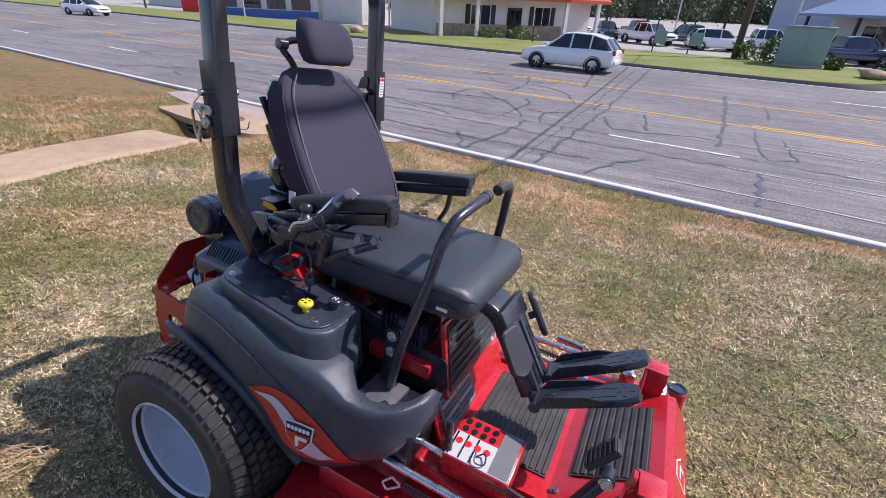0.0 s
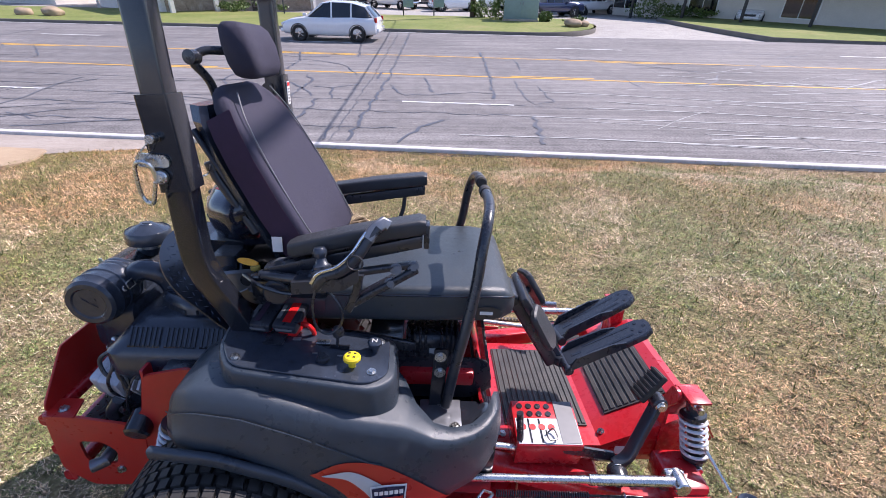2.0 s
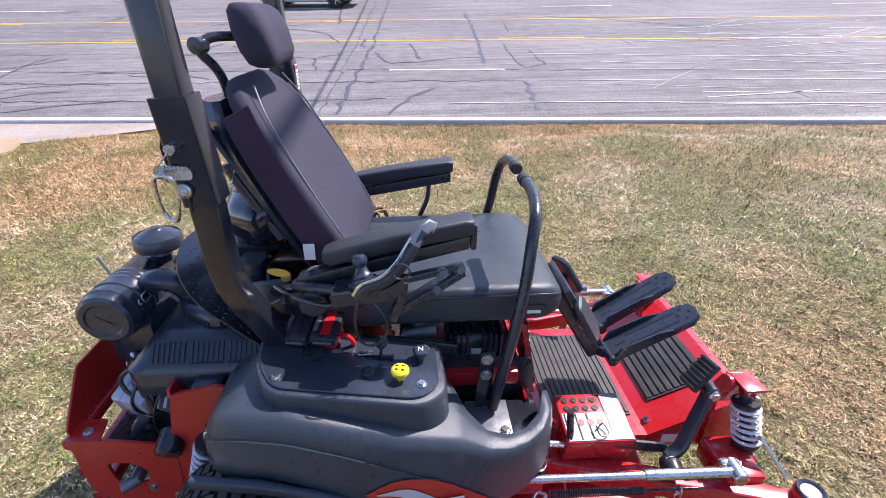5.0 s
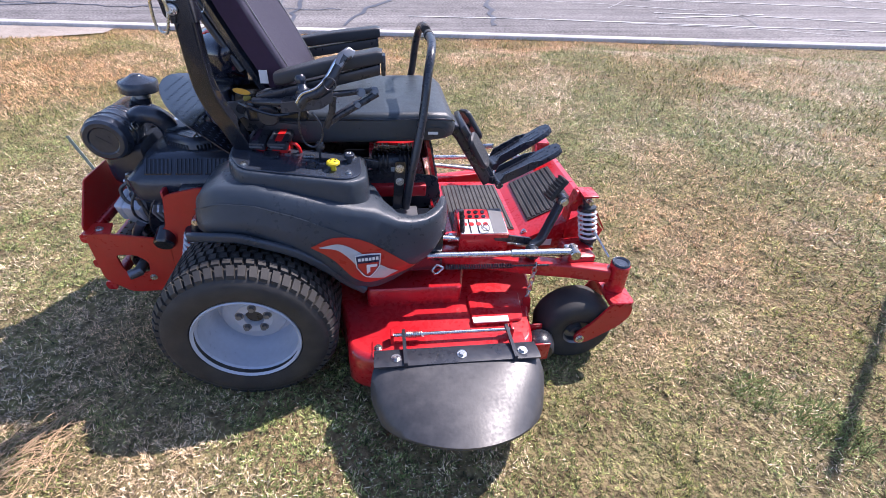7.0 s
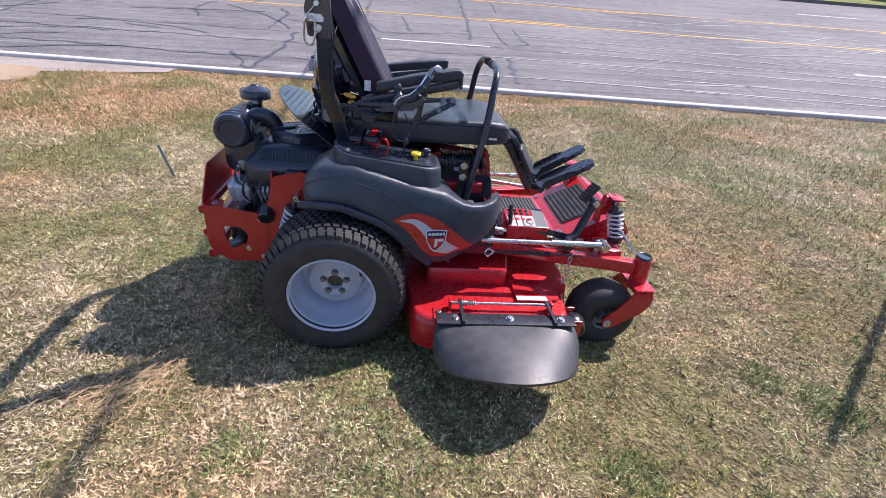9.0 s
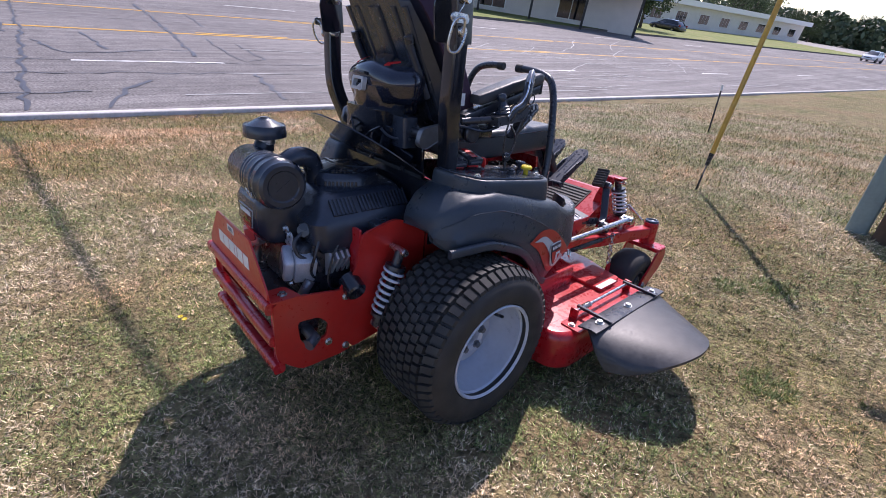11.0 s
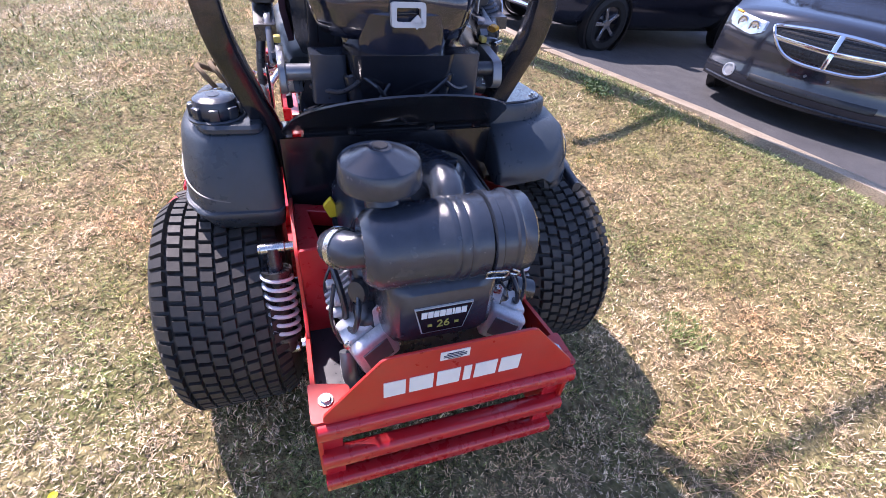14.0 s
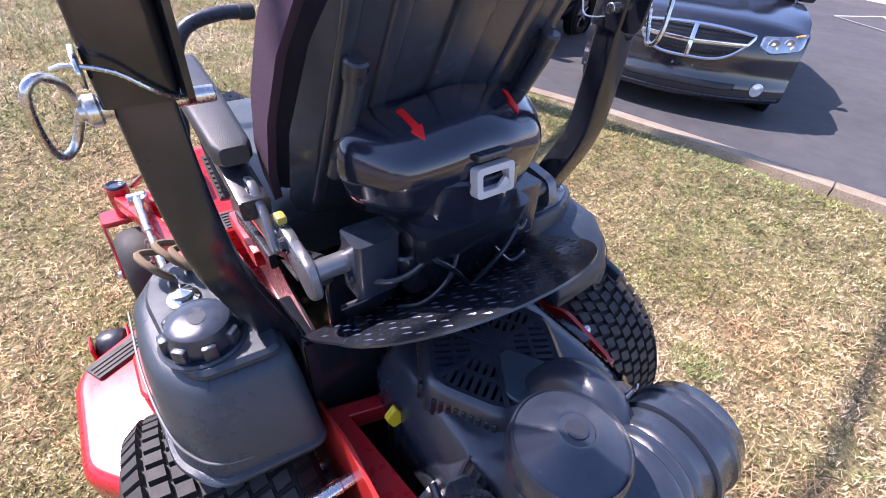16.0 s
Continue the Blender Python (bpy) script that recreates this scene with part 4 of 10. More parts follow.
# rear shroud with its plate
bm = B()
loft(bm, [[Vector((x, y + 0.020, z)) for y, z in round_poly([(-h, z0), (h, z0), (h, z1), (-h, z1)], 0.03)] for x, h, z0, z1 in
          ((-0.40, 0.112, 0.58, 0.772), (-0.50, 0.106, 0.595, 0.764), (-0.532, 0.098, 0.610, 0.752), (-0.545, 0.084, 0.625, 0.738))])
shr = part("rear_shroud", bm, PLAST, eng, "black engine shroud with a trapezoid rating plate")
bm = B()
plate_x(bm, [(-0.032, 0.707), (0.079, 0.707), (0.064, 0.642), (-0.017, 0.642)], -0.5485, -0.5445)
pl = part("rating_plate", bm, SILVERP, shr)
bm = B()
plate_x(bm, [(-0.0295, 0.7048), (0.0765, 0.7048), (0.0620, 0.6445), (-0.0150, 0.6445)], -0.5497, -0.5484)
part("plate_field", bm, BLACK, pl)
glyph_bars(pl, -0.5498, -0.020, 0.067, 0.684, 0.699, 8, WHITE)
for y in (-0.006, 0.045):
    bm = B()
    box(bm, -0.5508, -0.5496, y, y + 0.008, 0.660, 0.666)
    part("print_bar", bm, GOLD, pl)


def text(name, s, size, m, material, parent, depth=0.0006):
    cu = bpy.data.curves.new(name, "FONT")
    cu.body, cu.size, cu.extrude, cu.align_x, cu.align_y = s, size, depth, "CENTER", "CENTER"
    tmp = bpy.data.objects.new(name, cu)
    me = bpy.data.meshes.new_from_object(tmp)
    bpy.data.objects.remove(tmp)
    me.materials.append(material)
    ob = new(name, me)
    ob.parent = parent
    ob.matrix_local = m
    return ob


text("number", "26", 0.026, pose(-0.5503, 0.0235, 0.664, 90, 0, -90), GOLD, pl)
# valve covers, heads, exhaust
for sg in (-1, 1):
    m = Matrix.Translation((-0.425, sg * 0.175, 0.548)) @ Matrix.Rotation(radians(sg * -22), 4, "X") @ Matrix.Rotation(radians(sg * 14), 4, "Z")
    bm = B()
    box(bm, -0.050, 0.020, -0.055, 0.055, -0.045, 0.045, 0.008, 2, m)
    hd = part("cylinder_head", bm, ALU, eng, "grey cast cylinder head")
    bm = B()
    box(bm, -0.084, -0.05, -0.050, 0.050, -0.042, 0.042, 0.012, 3, m)
    part("valve_cover", bm, ALU, hd)
    bm = B()
    box(bm, -0.087, -0.083, -0.032, 0.032, -0.024, 0.024, 0.001, 1, m)
    part("cover_pad", bm, GREYM, hd)
    for a, b in ((-0.045, -0.037), (0.045, 0.037)):
        bolt(hd, m @ Vector((-0.052, a * 1.1, b * 1.25)), m.to_3x3() @ Vector((-1, 0, 0)), 0.006)
    for k in range(6):
        bm = B()
        box(bm, -0.03 + k * 0.02, -0.022 + k * 0.02, -0.06, 0.06, -0.055, 0.055, 0, 1, Matrix.Translation((-0.345, sg * 0.175, 0.56)) @ Matrix.Rotation(radians(sg * -38), 4, "X"))
        part("cooling_fin", bm, ALU, eng)
    bm = B()
    tube(bm, [(-0.44, sg * 0.19, 0.50), (-0.47, sg * 0.19, 0.45), (-0.46, sg * 0.17, 0.40), (-0.45, sg * 0.10, 0.36)], 0.017, 10, 6)
    part("exhaust_pipe", bm, GREYM, eng)
    bm = B()
    tube(bm, [(-0.40, sg * 0.235, 0.66), (-0.43, sg * 0.25, 0.60), (-0.44, sg * 0.235, 0.54), (-0.42, sg * 0.21, 0.50)], 0.005, 7, 5)
    part("spark_lead", bm, SATIN, eng)
bm = B()
cyl(bm, (-0.47, -0.21, 0.335), (-0.47, 0.19, 0.335), 0.055, seg=24, bev=0.012)
part("muffler", bm, SATIN, eng, "black exhaust silencer")
bm = B()
tube(bm, [(-0.47, -0.19, 0.335), (-0.47, -0.27, 0.33), (-0.50, -0.285, 0.325)], 0.02, 12)
part("tail_pipe", bm, GREYM, eng)
# oil filter, cables and starter on the flanks
bm = B()
cyl(bm, (-0.33, -0.235, 0.50), (-0.33, -0.30, 0.47), 0.036, seg=20, bev=0.006)
part("oil_filter", bm, BLACK, eng)
bm = B()
box(bm, -0.24, -0.16, -0.262, -0.205, 0.54, 0.68, 0.008)
part("regulator", bm, SATIN, eng)
for sg, pts in ((1, [(-0.36, 0.22, 0.60), (-0.40, 0.25, 0.58), (-0.42, 0.23, 0.53)]), (1, [(-0.30, 0.21, 0.66), (-0.33, 0.25, 0.61), (-0.30, 0.25, 0.52), (-0.22, 0.24, 0.46)]),
                (-1, [(-0.28, -0.22, 0.66), (-0.36, -0.25, 0.60), (-0.39, -0.26, 0.48), (-0.30, -0.27, 0.42)])):
    part("cable", tube(B(), pts, 0.004, 6, 6), SATIN, eng)
bm = B()
for a, b, c, r in ((-0.385, 0.222, 0.605, 0.016), (-0.395, 0.232, 0.575, 0.012), (-0.365, 0.235, 0.63, 0.010)):
    cyl(bm, (a, b - 0.012, c), (a, b + 0.016, c), r, seg=12, bev=0.003)
part("fuel_fitting", bm, ALU, eng)
# pale bracket plates over the valve covers, starter wiring, bolts
for sg in (-1, 1):
    bm = B()
    plate_x(bm, round_poly([(sg * 0.098, 0.600), (sg * 0.158, 0.592), (sg * 0.162, 0.640), (sg * 0.150, 0.652), (sg * 0.128, 0.652), (sg * 0.118, 0.664), (sg * 0.104, 0.662), (sg * 0.098, 0.645)], 0.005), -0.470, -0.465, 0.001)
    bk = part("head_bracket", bm, ALU, eng, "pale cast bracket plate")
    bolt(bk, (-0.470, sg * 0.110, 0.655), (-1, 0, 0), 0.008)
    bolt(bk, (-0.470, sg * 0.142, 0.644), (-1, 0, 0), 0.008)
    bm = B()
    box(bm, -0.4715, -0.4695, min(sg * 0.106, sg * 0.112), max(sg * 0.106, sg * 0.112), 0.616, 0.638)
    part("bracket_slot", bm, BLACK, bk)
    bm = B()
    lathe(bm, [(0.004, -0.012), (0.022, -0.010), (0.026, 0.0), (0.022, 0.010), (0.004, 0.012)], (-0.435, sg * 0.185, 0.665), (-0.6, sg * 0.6, 0.3), 18)
    part("ignition_cap", bm, SATIN, eng, "black rubber ignition cap")
    bm = B()
    tube(bm, [(-0.435, sg * 0.185, 0.665), (-0.475, sg * 0.195, 0.635), (-0.470, sg * 0.205, 0.595), (-0.44, sg * 0.215, 0.57)], 0.0065, 8, 6)
    part("plug_lead", bm, SATIN, eng)
    bm = B()
    tube(bm, [(-0.30, sg * 0.225, 0.70), (-0.35, sg * 0.235, 0.69), (-0.40, sg * 0.225, 0.66), (-0.42, sg * 0.215, 0.60), (-0.40, sg * 0.22, 0.52)], 0.008, 8, 6)
    part("harness", bm, SATIN, eng, "black ribbed wiring loom")
    for k in range(3):
        bolt(eng, (-0.235 + k * 0.07, (-0.220 if sg < 0 else 0.165), 0.605), (0, sg, 0), 0.007)
# dipstick
bm = B()
tube(bm, [(-0.15, 0.165, 0.55), (-0.160, 0.170, 0.665)], 0.008, 10)
part("dipstick_tube", bm, SATIN, eng)
bm = B()
plate_x(bm, round_poly([(0.150, 0.660), (0.182, 0.655), (0.196, 0.690), (0.176, 0.712), (0.166, 0.690)], 0.006), -0.168, -0.156, 0.002)
part("dipstick_handle", bm, YELLOW, eng, "yellow dipstick tab")

# the cylinders stay clear of the frame sides
NARROW = ("cylinder_head", "valve_cover", "cover_pad", "cooling_fin", "spark_lead", "cable", "fuel_fitting", "head_bracket", "bracket_slot", "ignition_cap", "plug_lead", "harness", "bolt")
for ob in eng.children_recursive:
    if ob.name.split(".")[0] in NARROW:
        for v in ob.data.vertices:
            v.co.y *= 0.86

# air filter
fx, fz = -0.484, 0.806
bm = B()
lathe(bm, [(0.03, -0.165), (0.060, -0.165), (0.070, -0.155), (0.079, -0.14), (0.081, -0.02), (0.084, -0.015), (0.084, -0.005), (0.081, 0.0), (0.084, 0.005), (0.084, 0.015), (0.081, 0.02),
           (0.084, 0.025), (0.084, 0.035), (0.082, 0.04), (0.082, 0.06)], (fx, 0, fz), (0, -1, 0), 40)
bmesh.ops.translate(bm, verts=bm.verts, vec=(0, 0.005, 0))
bmesh.ops.scale(bm, vec=(0.91, 0.93, 0.91), verts=bm.verts, space=Matrix.Translation((-fx, -0.005, -fz)))
filt = part("air_filter", bm, PLAST, mower, "black cylindrical air cleaner with a mushroom rain cap")
bm = B()
lathe(bm, [(0.078, 0.058), (0.088, 0.060), (0.088, 0.072), (0.084, 0.076), (0.084, 0.100), (0.088, 0.104), (0.088, 0.112), (0.083, 0.118), (0.080, 0.142), (0.070, 0.150), (0.055, 0.150), (0.05, 0.146), (0.004, 0.146)],
      (fx, 0, fz), (0, -1, 0), 40)
bmesh.ops.scale(bm, vec=(0.91, 0.93, 0.91), verts=bm.verts, space=Matrix.Translation((-fx, -0.005, -fz)))
part("filter_lid", bm, PLAST, filt)
bm = B()
for r in (35, -35):
    box(bm, -0.028, 0.028, -0.0035, 0.0035, 0, 0.003, 0, 1, Matrix.Translation((fx, -0.1455, fz)) @ Matrix.Rotation(radians(90), 4, "X") @ Matrix.Rotation(radians(r), 4, "Z"))
bmesh.ops.scale(bm, vec=(0.91, 0.93, 0.91), verts=bm.verts, space=Matrix.Translation((-fx, -0.005, -fz)))
part("moulded_cross", bm, PLAST, filt)
for a in (200, 20):
    ca, sa = math.cos(radians(a)), math.sin(radians(a))

    def on(rr, y, off=0.0):
        return (fx + rr * ca - off * sa, y, fz + rr * sa + off * ca)
    bm = B()
    tube(bm, rounded([on(0.090, -0.045, 0.012), on(0.094, -0.085, 0.012), on(0.094, -0.085, -0.012), on(0.090, -0.045, -0.012), on(0.090, -0.045, 0.012)], 0.006, 3), 0.0022, 6)
    tube(bm, rounded([on(0.090, -0.095, 0.008), on(0.096, -0.108, 0.006), on(0.096, -0.108, -0.006), on(0.090, -0.095, -0.008)], 0.005, 3), 0.0022, 6)
    bmesh.ops.scale(bm, vec=(0.91, 0.93, 0.91), verts=bm.verts, space=Matrix.Translation((-fx, -0.005, -fz)))
    part("wire_clip", bm, ZINC, filt, "bright wire clip")
bm = B()
cx, cy = -0.432, 0.115
lathe(bm, [(0.026, -0.075), (0.026, -0.040), (0.029, -0.038), (0.029, -0.028), (0.027, -0.025), (0.040, -0.022), (0.068, -0.026), (0.0695, -0.020), (0.0665, 0.010), (0.0640, 0.013), (0.0625, 0.0105), (0.045, 0.019),
           (0.026, 0.029), (0.021, 0.031), (0.019, 0.034), (0.004, 0.035)], (cx, cy, 0.931), (0, 0, 1), 44)
part("rain_cap", bm, PLAST, filt, "black mushroom rain cap")
bm = B()
slab(bm, [(0.012 * math.cos(a), 0.012 * math.sin(a)) for a in (2 * math.pi * k / 18 for k in range(18))], 0.0345, 0.0362, Matrix.Translation((cx, cy, 0.931)))
part("moulded_mark", bm, SATIN, filt)
bm = B()
lathe(bm, [(0.028, -0.050), (0.0310, -0.050), (0.0310, -0.036), (0.028, -0.036)], (cx, cy, 0.931), (0, 0, 1), 30, close=True)
part("hose_clamp", bm, ZINC, filt)
bm = B()
tube(bm, [(cx, cy, 0.890), (cx - 0.015, cy - 0.002, 0.865), (-0.47, cy - 0.01, 0.83)], 0.030, 14, 4)
part("inlet_neck", bm, PLAST, filt)
bm = B()
sweep(bm, smooth_path([(-0.484, 0.145, 0.806), (-0.480, 0.176, 0.805), (-0.455, 0.193, 0.795), (-0.415, 0.192, 0.768), (-0.375, 0.180, 0.735), (-0.345, 0.165, 0.705)], 6), disc(0.033, 16))
part("intake_elbow", bm, PLAST, filt, "black rubber intake elbow")
for p, d in (((-0.466, 0.187, 0.800), (0.75, 0.55, -0.3)), ((-0.385, 0.184, 0.743), (0.75, -0.25, -0.6))):
    bm = B()
    lathe(bm, [(0.0335, -0.006), (0.0365, -0.006), (0.0365, 0.006), (0.0335, 0.006)], p, d, 26, close=True)
    part("hose_clamp", bm, ZINC, filt)
bm = B()
sweep(bm, smooth_path([(-0.44, -0.01, 0.825), (-0.395, -0.015, 0.858), (-0.345, -0.012, 0.850), (-0.318, 0.0, 0.805), (-0.315, 0.0, 0.75)], 6), disc(0.033, 16))
part("outlet_elbow", bm, PLAST, filt, "black rubber elbow to the carburettor")
bm = B()
box(bm, -0.515, -0.455, -0.03, 0.03, 0.715, 0.745, 0.006)
part("filter_bracket", bm, SATIN, filt)

# ---- diamond plate behind the seat
def plate_pt(x, y, up=0.0):
    """On the raised tail plate, which climbs to the rear."""
    nx, nz = 0.562, 0.827
    return Vector((x + nx * up, y, 0.790 + (-x) * 0.68 + nz * up))


out = [(-0.02, -0.268), (-0.06, -0.262)] + [(-0.10 - 0.186 * max(0.0, math.cos(a)) ** 0.95, 0.246 * math.sin(a)) for a in (radians(-84 + 168 * k / 22) for k in range(23))] + [(-0.06, 0.262), (-0.02, 0.268)]
bm = B()
loft(bm, [[plate_pt(x, y, 0) for x, y in out], [plate_pt(x, y, 0.004) for x, y in out]])
tail = part("tail_plate", bm, TREADS, mower, "black diamond-tread plate tilted up behind the seat")
bm = B()
k = 0
for i in range(15):
    for j in range(-14, 15):
        x, y = -0.276 + i * 0.019, j * 0.0195 + (0.00975 if i % 2 else 0)
        if x > -0.03 or abs(y) > 0.25 or (x < -0.09 and (abs(y) / 0.242) ** 2 + ((-0.09 - x) / 0.186) ** 2 > 1):
            continue
        a = radians(45 if (i + j) % 2 else -45)
        u, v = Vector((math.cos(a), math.sin(a))), Vector((-math.sin(a), math.cos(a)))
        P = [Vector((x, y)) + u * p + v * q for p, q in ((-0.0085, 0), (0, -0.0017), (0.0085, 0), (0, 0.0017))]
        lo, hi = [plate_pt(p.x, p.y, 0.0038) for p in P], plate_pt(x, y, 0.0055)
        vs = ring(bm, lo)
        t = bm.verts.new(hi)
        for q in range(4):
            bm.faces.new((vs[q], vs[(q + 1) % 4], t))
tagged(part("tread_pattern", bm, TREADP, tail, sharp=70), kind="stuff")
bm = B()
plate_x(bm, [(-0.27, 0.42), (0.27, 0.42), (0.27, 0.800), (-0.27, 0.800)], -0.035, -0.028)
part("bulkhead", bm, BLACK, mower, "black steel bulkhead behind the seat")

# ---- roll bar
def upright(sg):
    y = lambda v: sg * (v + (0.0 if sg < 0 or v < 0.30 else 0.009 if v < 0.34 else 0.019))
    bm = B()
    run = [(0.060, 0.268, 0.70), (0.040, 0.283, 0.78), (0.0, 0.328, 0.92), (-0.042, 0.360, 1.04), (-0.040, 0.369, 1.16), (-0.037, 0.371, 1.26)]
    if sg < 0:
        run = [(0.060, -0.255, 0.70), (0.045, -0.267, 0.78), (0.010, -0.310, 0.92), (-0.034, -0.343, 1.04), (-0.036, -0.350, 1.16), (-0.036, -0.352, 1.26)]
    sweep(bm, rounded(run, 0.09, 8), rect(0.052, 0.052, 0.007), up=(1, 0, 0))
    u = part("roll_bar_upright", bm, BLACK, mower, "black square-tube roll bar upright")
    bm = B()
    sweep(bm, [(-0.034, y(0.352), 1.235), (-0.048, y(0.352), 1.425)], rect(0.064, 0.064, 0.006), up=(1, 0, 0))
    part("hinge_sleeve", bm, BLACK, u)
    bm = B()
    plate_y(bm, round_poly([(-0.098, 1.235), (-0.06, 1.235), (-0.05, 1.40), (-0.082, 1.40), (-0.108, 1.33)], 0.012), y(0.324), y(0.330))
    part("hinge_plate", bm, BLACK, u)
    # locking pin with its loop
    bm = B()
    pz_ = 1.230 if sg > 0 else 1.268
    cyl(bm, (-0.052, y(0.30), pz_), (-0.052, y(0.402), pz_), 0.0085, seg=12, bev=0.001)
    cyl(bm, (-0.052, y(0.385), pz_), (-0.052, y(0.397), pz_), 0.014, seg=14, bev=0.002)
    pn = part("locking_pin", bm, ZINC, u, "zinc locking pin with a wire loop")
    lp = [(-0.052, 1.268), (-0.06, 1.315), (-0.088, 1.322), (-0.108, 1.30), (-0.116, 1.235), (-0.106, 1.205), (-0.082, 1.200), (-0.066, 1.222), (-0.052, 1.268)]
    bm = B()
    if sg > 0:
        lq = [(-0.052, 0.418, 1.232), (-0.062, 0.424, 1.258), (-0.076, 0.436, 1.268), (-0.082, 0.446, 1.258), (-0.074, 0.450, 1.226), (-0.060, 0.448, 1.200), (-0.046, 0.442, 1.192), (-0.038, 0.432, 1.200), (-0.044, 0.422, 1.222), (-0.052, 0.418, 1.232)]
    else:
        lq = [(-0.056 + 0.7 * (x + 0.052), y(0.398 + 0.01 * math.sin(k)), 1.262 + 0.72 * (z - 1.268)) for k, (x, z) in enumerate(lp)]
    tube(bm, smooth_path(lq, 10), 0.0040, 12)
    part("wire_loop", bm, ZINC, pn)
    bm = B()
    dz = -0.030 if sg > 0 else 0.0
    plate_y(bm, round_poly([(-0.092, 1.288 + dz), (-0.034, 1.288 + dz), (-0.030, 1.300 + dz), (-0.036, 1.312 + dz), (-0.088, 1.315 + dz), (-0.098, 1.304 + dz)], 0.008), y(0.3865), y(0.3905), 0.001)
    part("lock_tab", bm, ZINC, u, "bright zinc lock tab")
    bm = B()
    cyl(bm, (-0.052, y(0.288), 1.345), (-0.052, y(0.408), 1.345), 0.009, seg=12, bev=0.001)
    cyl(bm, (-0.052, y(0.296), 1.345), (-0.052, y(0.312), 1.345), 0.015, seg=6)
    part("hinge_bolt", bm, ZINC, u)
    bm = B()
    if sg > 0:
        tube(bm, [(-0.080, 0.424, 1.274), (-0.086, 0.412, 1.277), (-0.084, 0.385, 1.268), (-0.078, 0.358, 1.246), (-0.060, 0.332, 1.232), (-0.03, 0.326, 1.240)], 0.0022, 8, 8)
    else:
        tube(bm, [(-0.055, y(0.398), 1.345), (-0.085, y(0.40), 1.30), (-0.05, y(0.345), 1.26), (-0.01, y(0.30), 1.25), (0.004, y(0.298), 1.275)], 0.0016, 5, 6)
    part("lanyard", bm, ZINC, u)
    bm = B()
    box(bm, -0.02, 0.12, min(y(0.24), y(0.275)), max(y(0.24), y(0.275)), 0.56, 0.78, 0.006)
    part("roll_bar_foot", bm, BLACK, u)
    return u


upright(-1)
ul = upright(1)
bm = B()
hz = 1.76
sweep(bm, rounded([(-0.046, -0.352, 1.40), (-0.062, -0.348, hz), (-0.062, 0.371, hz), (-0.046, 0.371, 1.40)], 0.13, 9), rect(0.050, 0.050, 0.008), up=(1, 0, 0))
hoop = part("roll_bar_hoop", bm, BLACK, mower, "black square-tube roll hoop")
bm = B()
box(bm, -0.012, -0.009, 0.357, 0.385, 1.33, 1.405)
wl = part("warning_label", bm, WHITE, ul, "white and red warning label")
bm = B()
box(bm, -0.010, -0.0082, 0.359, 0.383, 1.392, 1.403)
part("label_head", bm, REDPL, wl)
for k in range(5):
    bm = B()
    box(bm, -0.010, -0.0082, 0.362, 0.380, 1.340 + k * 0.010, 1.344 + k * 0.010)
    part("print_bar", bm, GREYP, wl)

# ---- right-hand pod: control panel, wheel arch and lever well
POD = ((-0.132, 0.705, -0.27, -0.43, 0.655), (-0.118, 0.735, -0.264, -0.465, 0.640), (-0.085, 0.772, -0.26, -0.494, 0.636), (-0.03, 0.803, -0.26, -0.514, 0.648), (0.08, 0.805, -0.26, -0.528, 0.640),
       (0.20, 0.777, -0.26, -0.535, 0.585), (0.30, 0.752, -0.26, -0.535, 0.497), (0.37, 0.734, -0.262, -0.532, 0.425), (0.415, 0.724, -0.275, -0.528, 0.405), (0.445, 0.716, -0.320, -0.524, 0.398),
       (0.475, 0.698, -0.385, -0.518, 0.398), (0.52, 0.672, -0.423, -0.508, 0.405), (0.57, 0.660, -0.428, -0.494, 0.420), (0.62, 0.658, -0.408, -0.474, 0.445), (0.660, 0.664, -0.370, -0.448, 0.480),
       (0.688, 0.668, -0.300, -0.415, 0.520), (0.705, 0.655, -0.285, -0.370, 0.560))


def pod_section(x, zt, yi, yo, zb):
    w = yi - yo
    h = zt - zb
    sh = min(0.052, 0.36 * w)                 # width of the rounded shoulder
    tuck = 0.0 if x < 0.36 else min(0.07, (x - 0.36) * 0.30)
    pts = [(yi, zb + 0.3 * h), (yi, zt - 0.010), (yi - 0.006, zt), (yi - 0.5 * (w - sh), zt + 0.001), (yo + sh, zt), (yo + 0.80 * sh, zt - 0.003), (yo + 0.62 * sh, zt - 0.011), (yo + 0.45 * sh, zt - 0.026),
           (yo + 0.22 * sh, zt - 0.36 * h), (yo + 0.07 * sh, zt - 0.42 * h - 0.03), (yo, zb + 0.34 * h), (yo + tuck * 0.4, zb + 0.18 * h), (yo + tuck, zb + 0.012), (yo + tuck + 0.006, zb), (yo + tuck + 0.02, zb), (yo + tuck + 0.03, zb + 0.03)]
    return [Vector((x, y, z)) for y, z in pts]


bm = B()
rows_ = []
for (a, b) in zip(POD, POD[1:]):
    for t in (0.0, 0.5):
        rows_.append(pod_section(*[p + (q - p) * t for p, q in zip(a, b)]))
rows_.append(pod_section(*POD[-1]))
loft(bm, rows_)
pod = part("fender_pod", bm, CHAR, mower, "charcoal moulded fender with control panel", sharp=55)
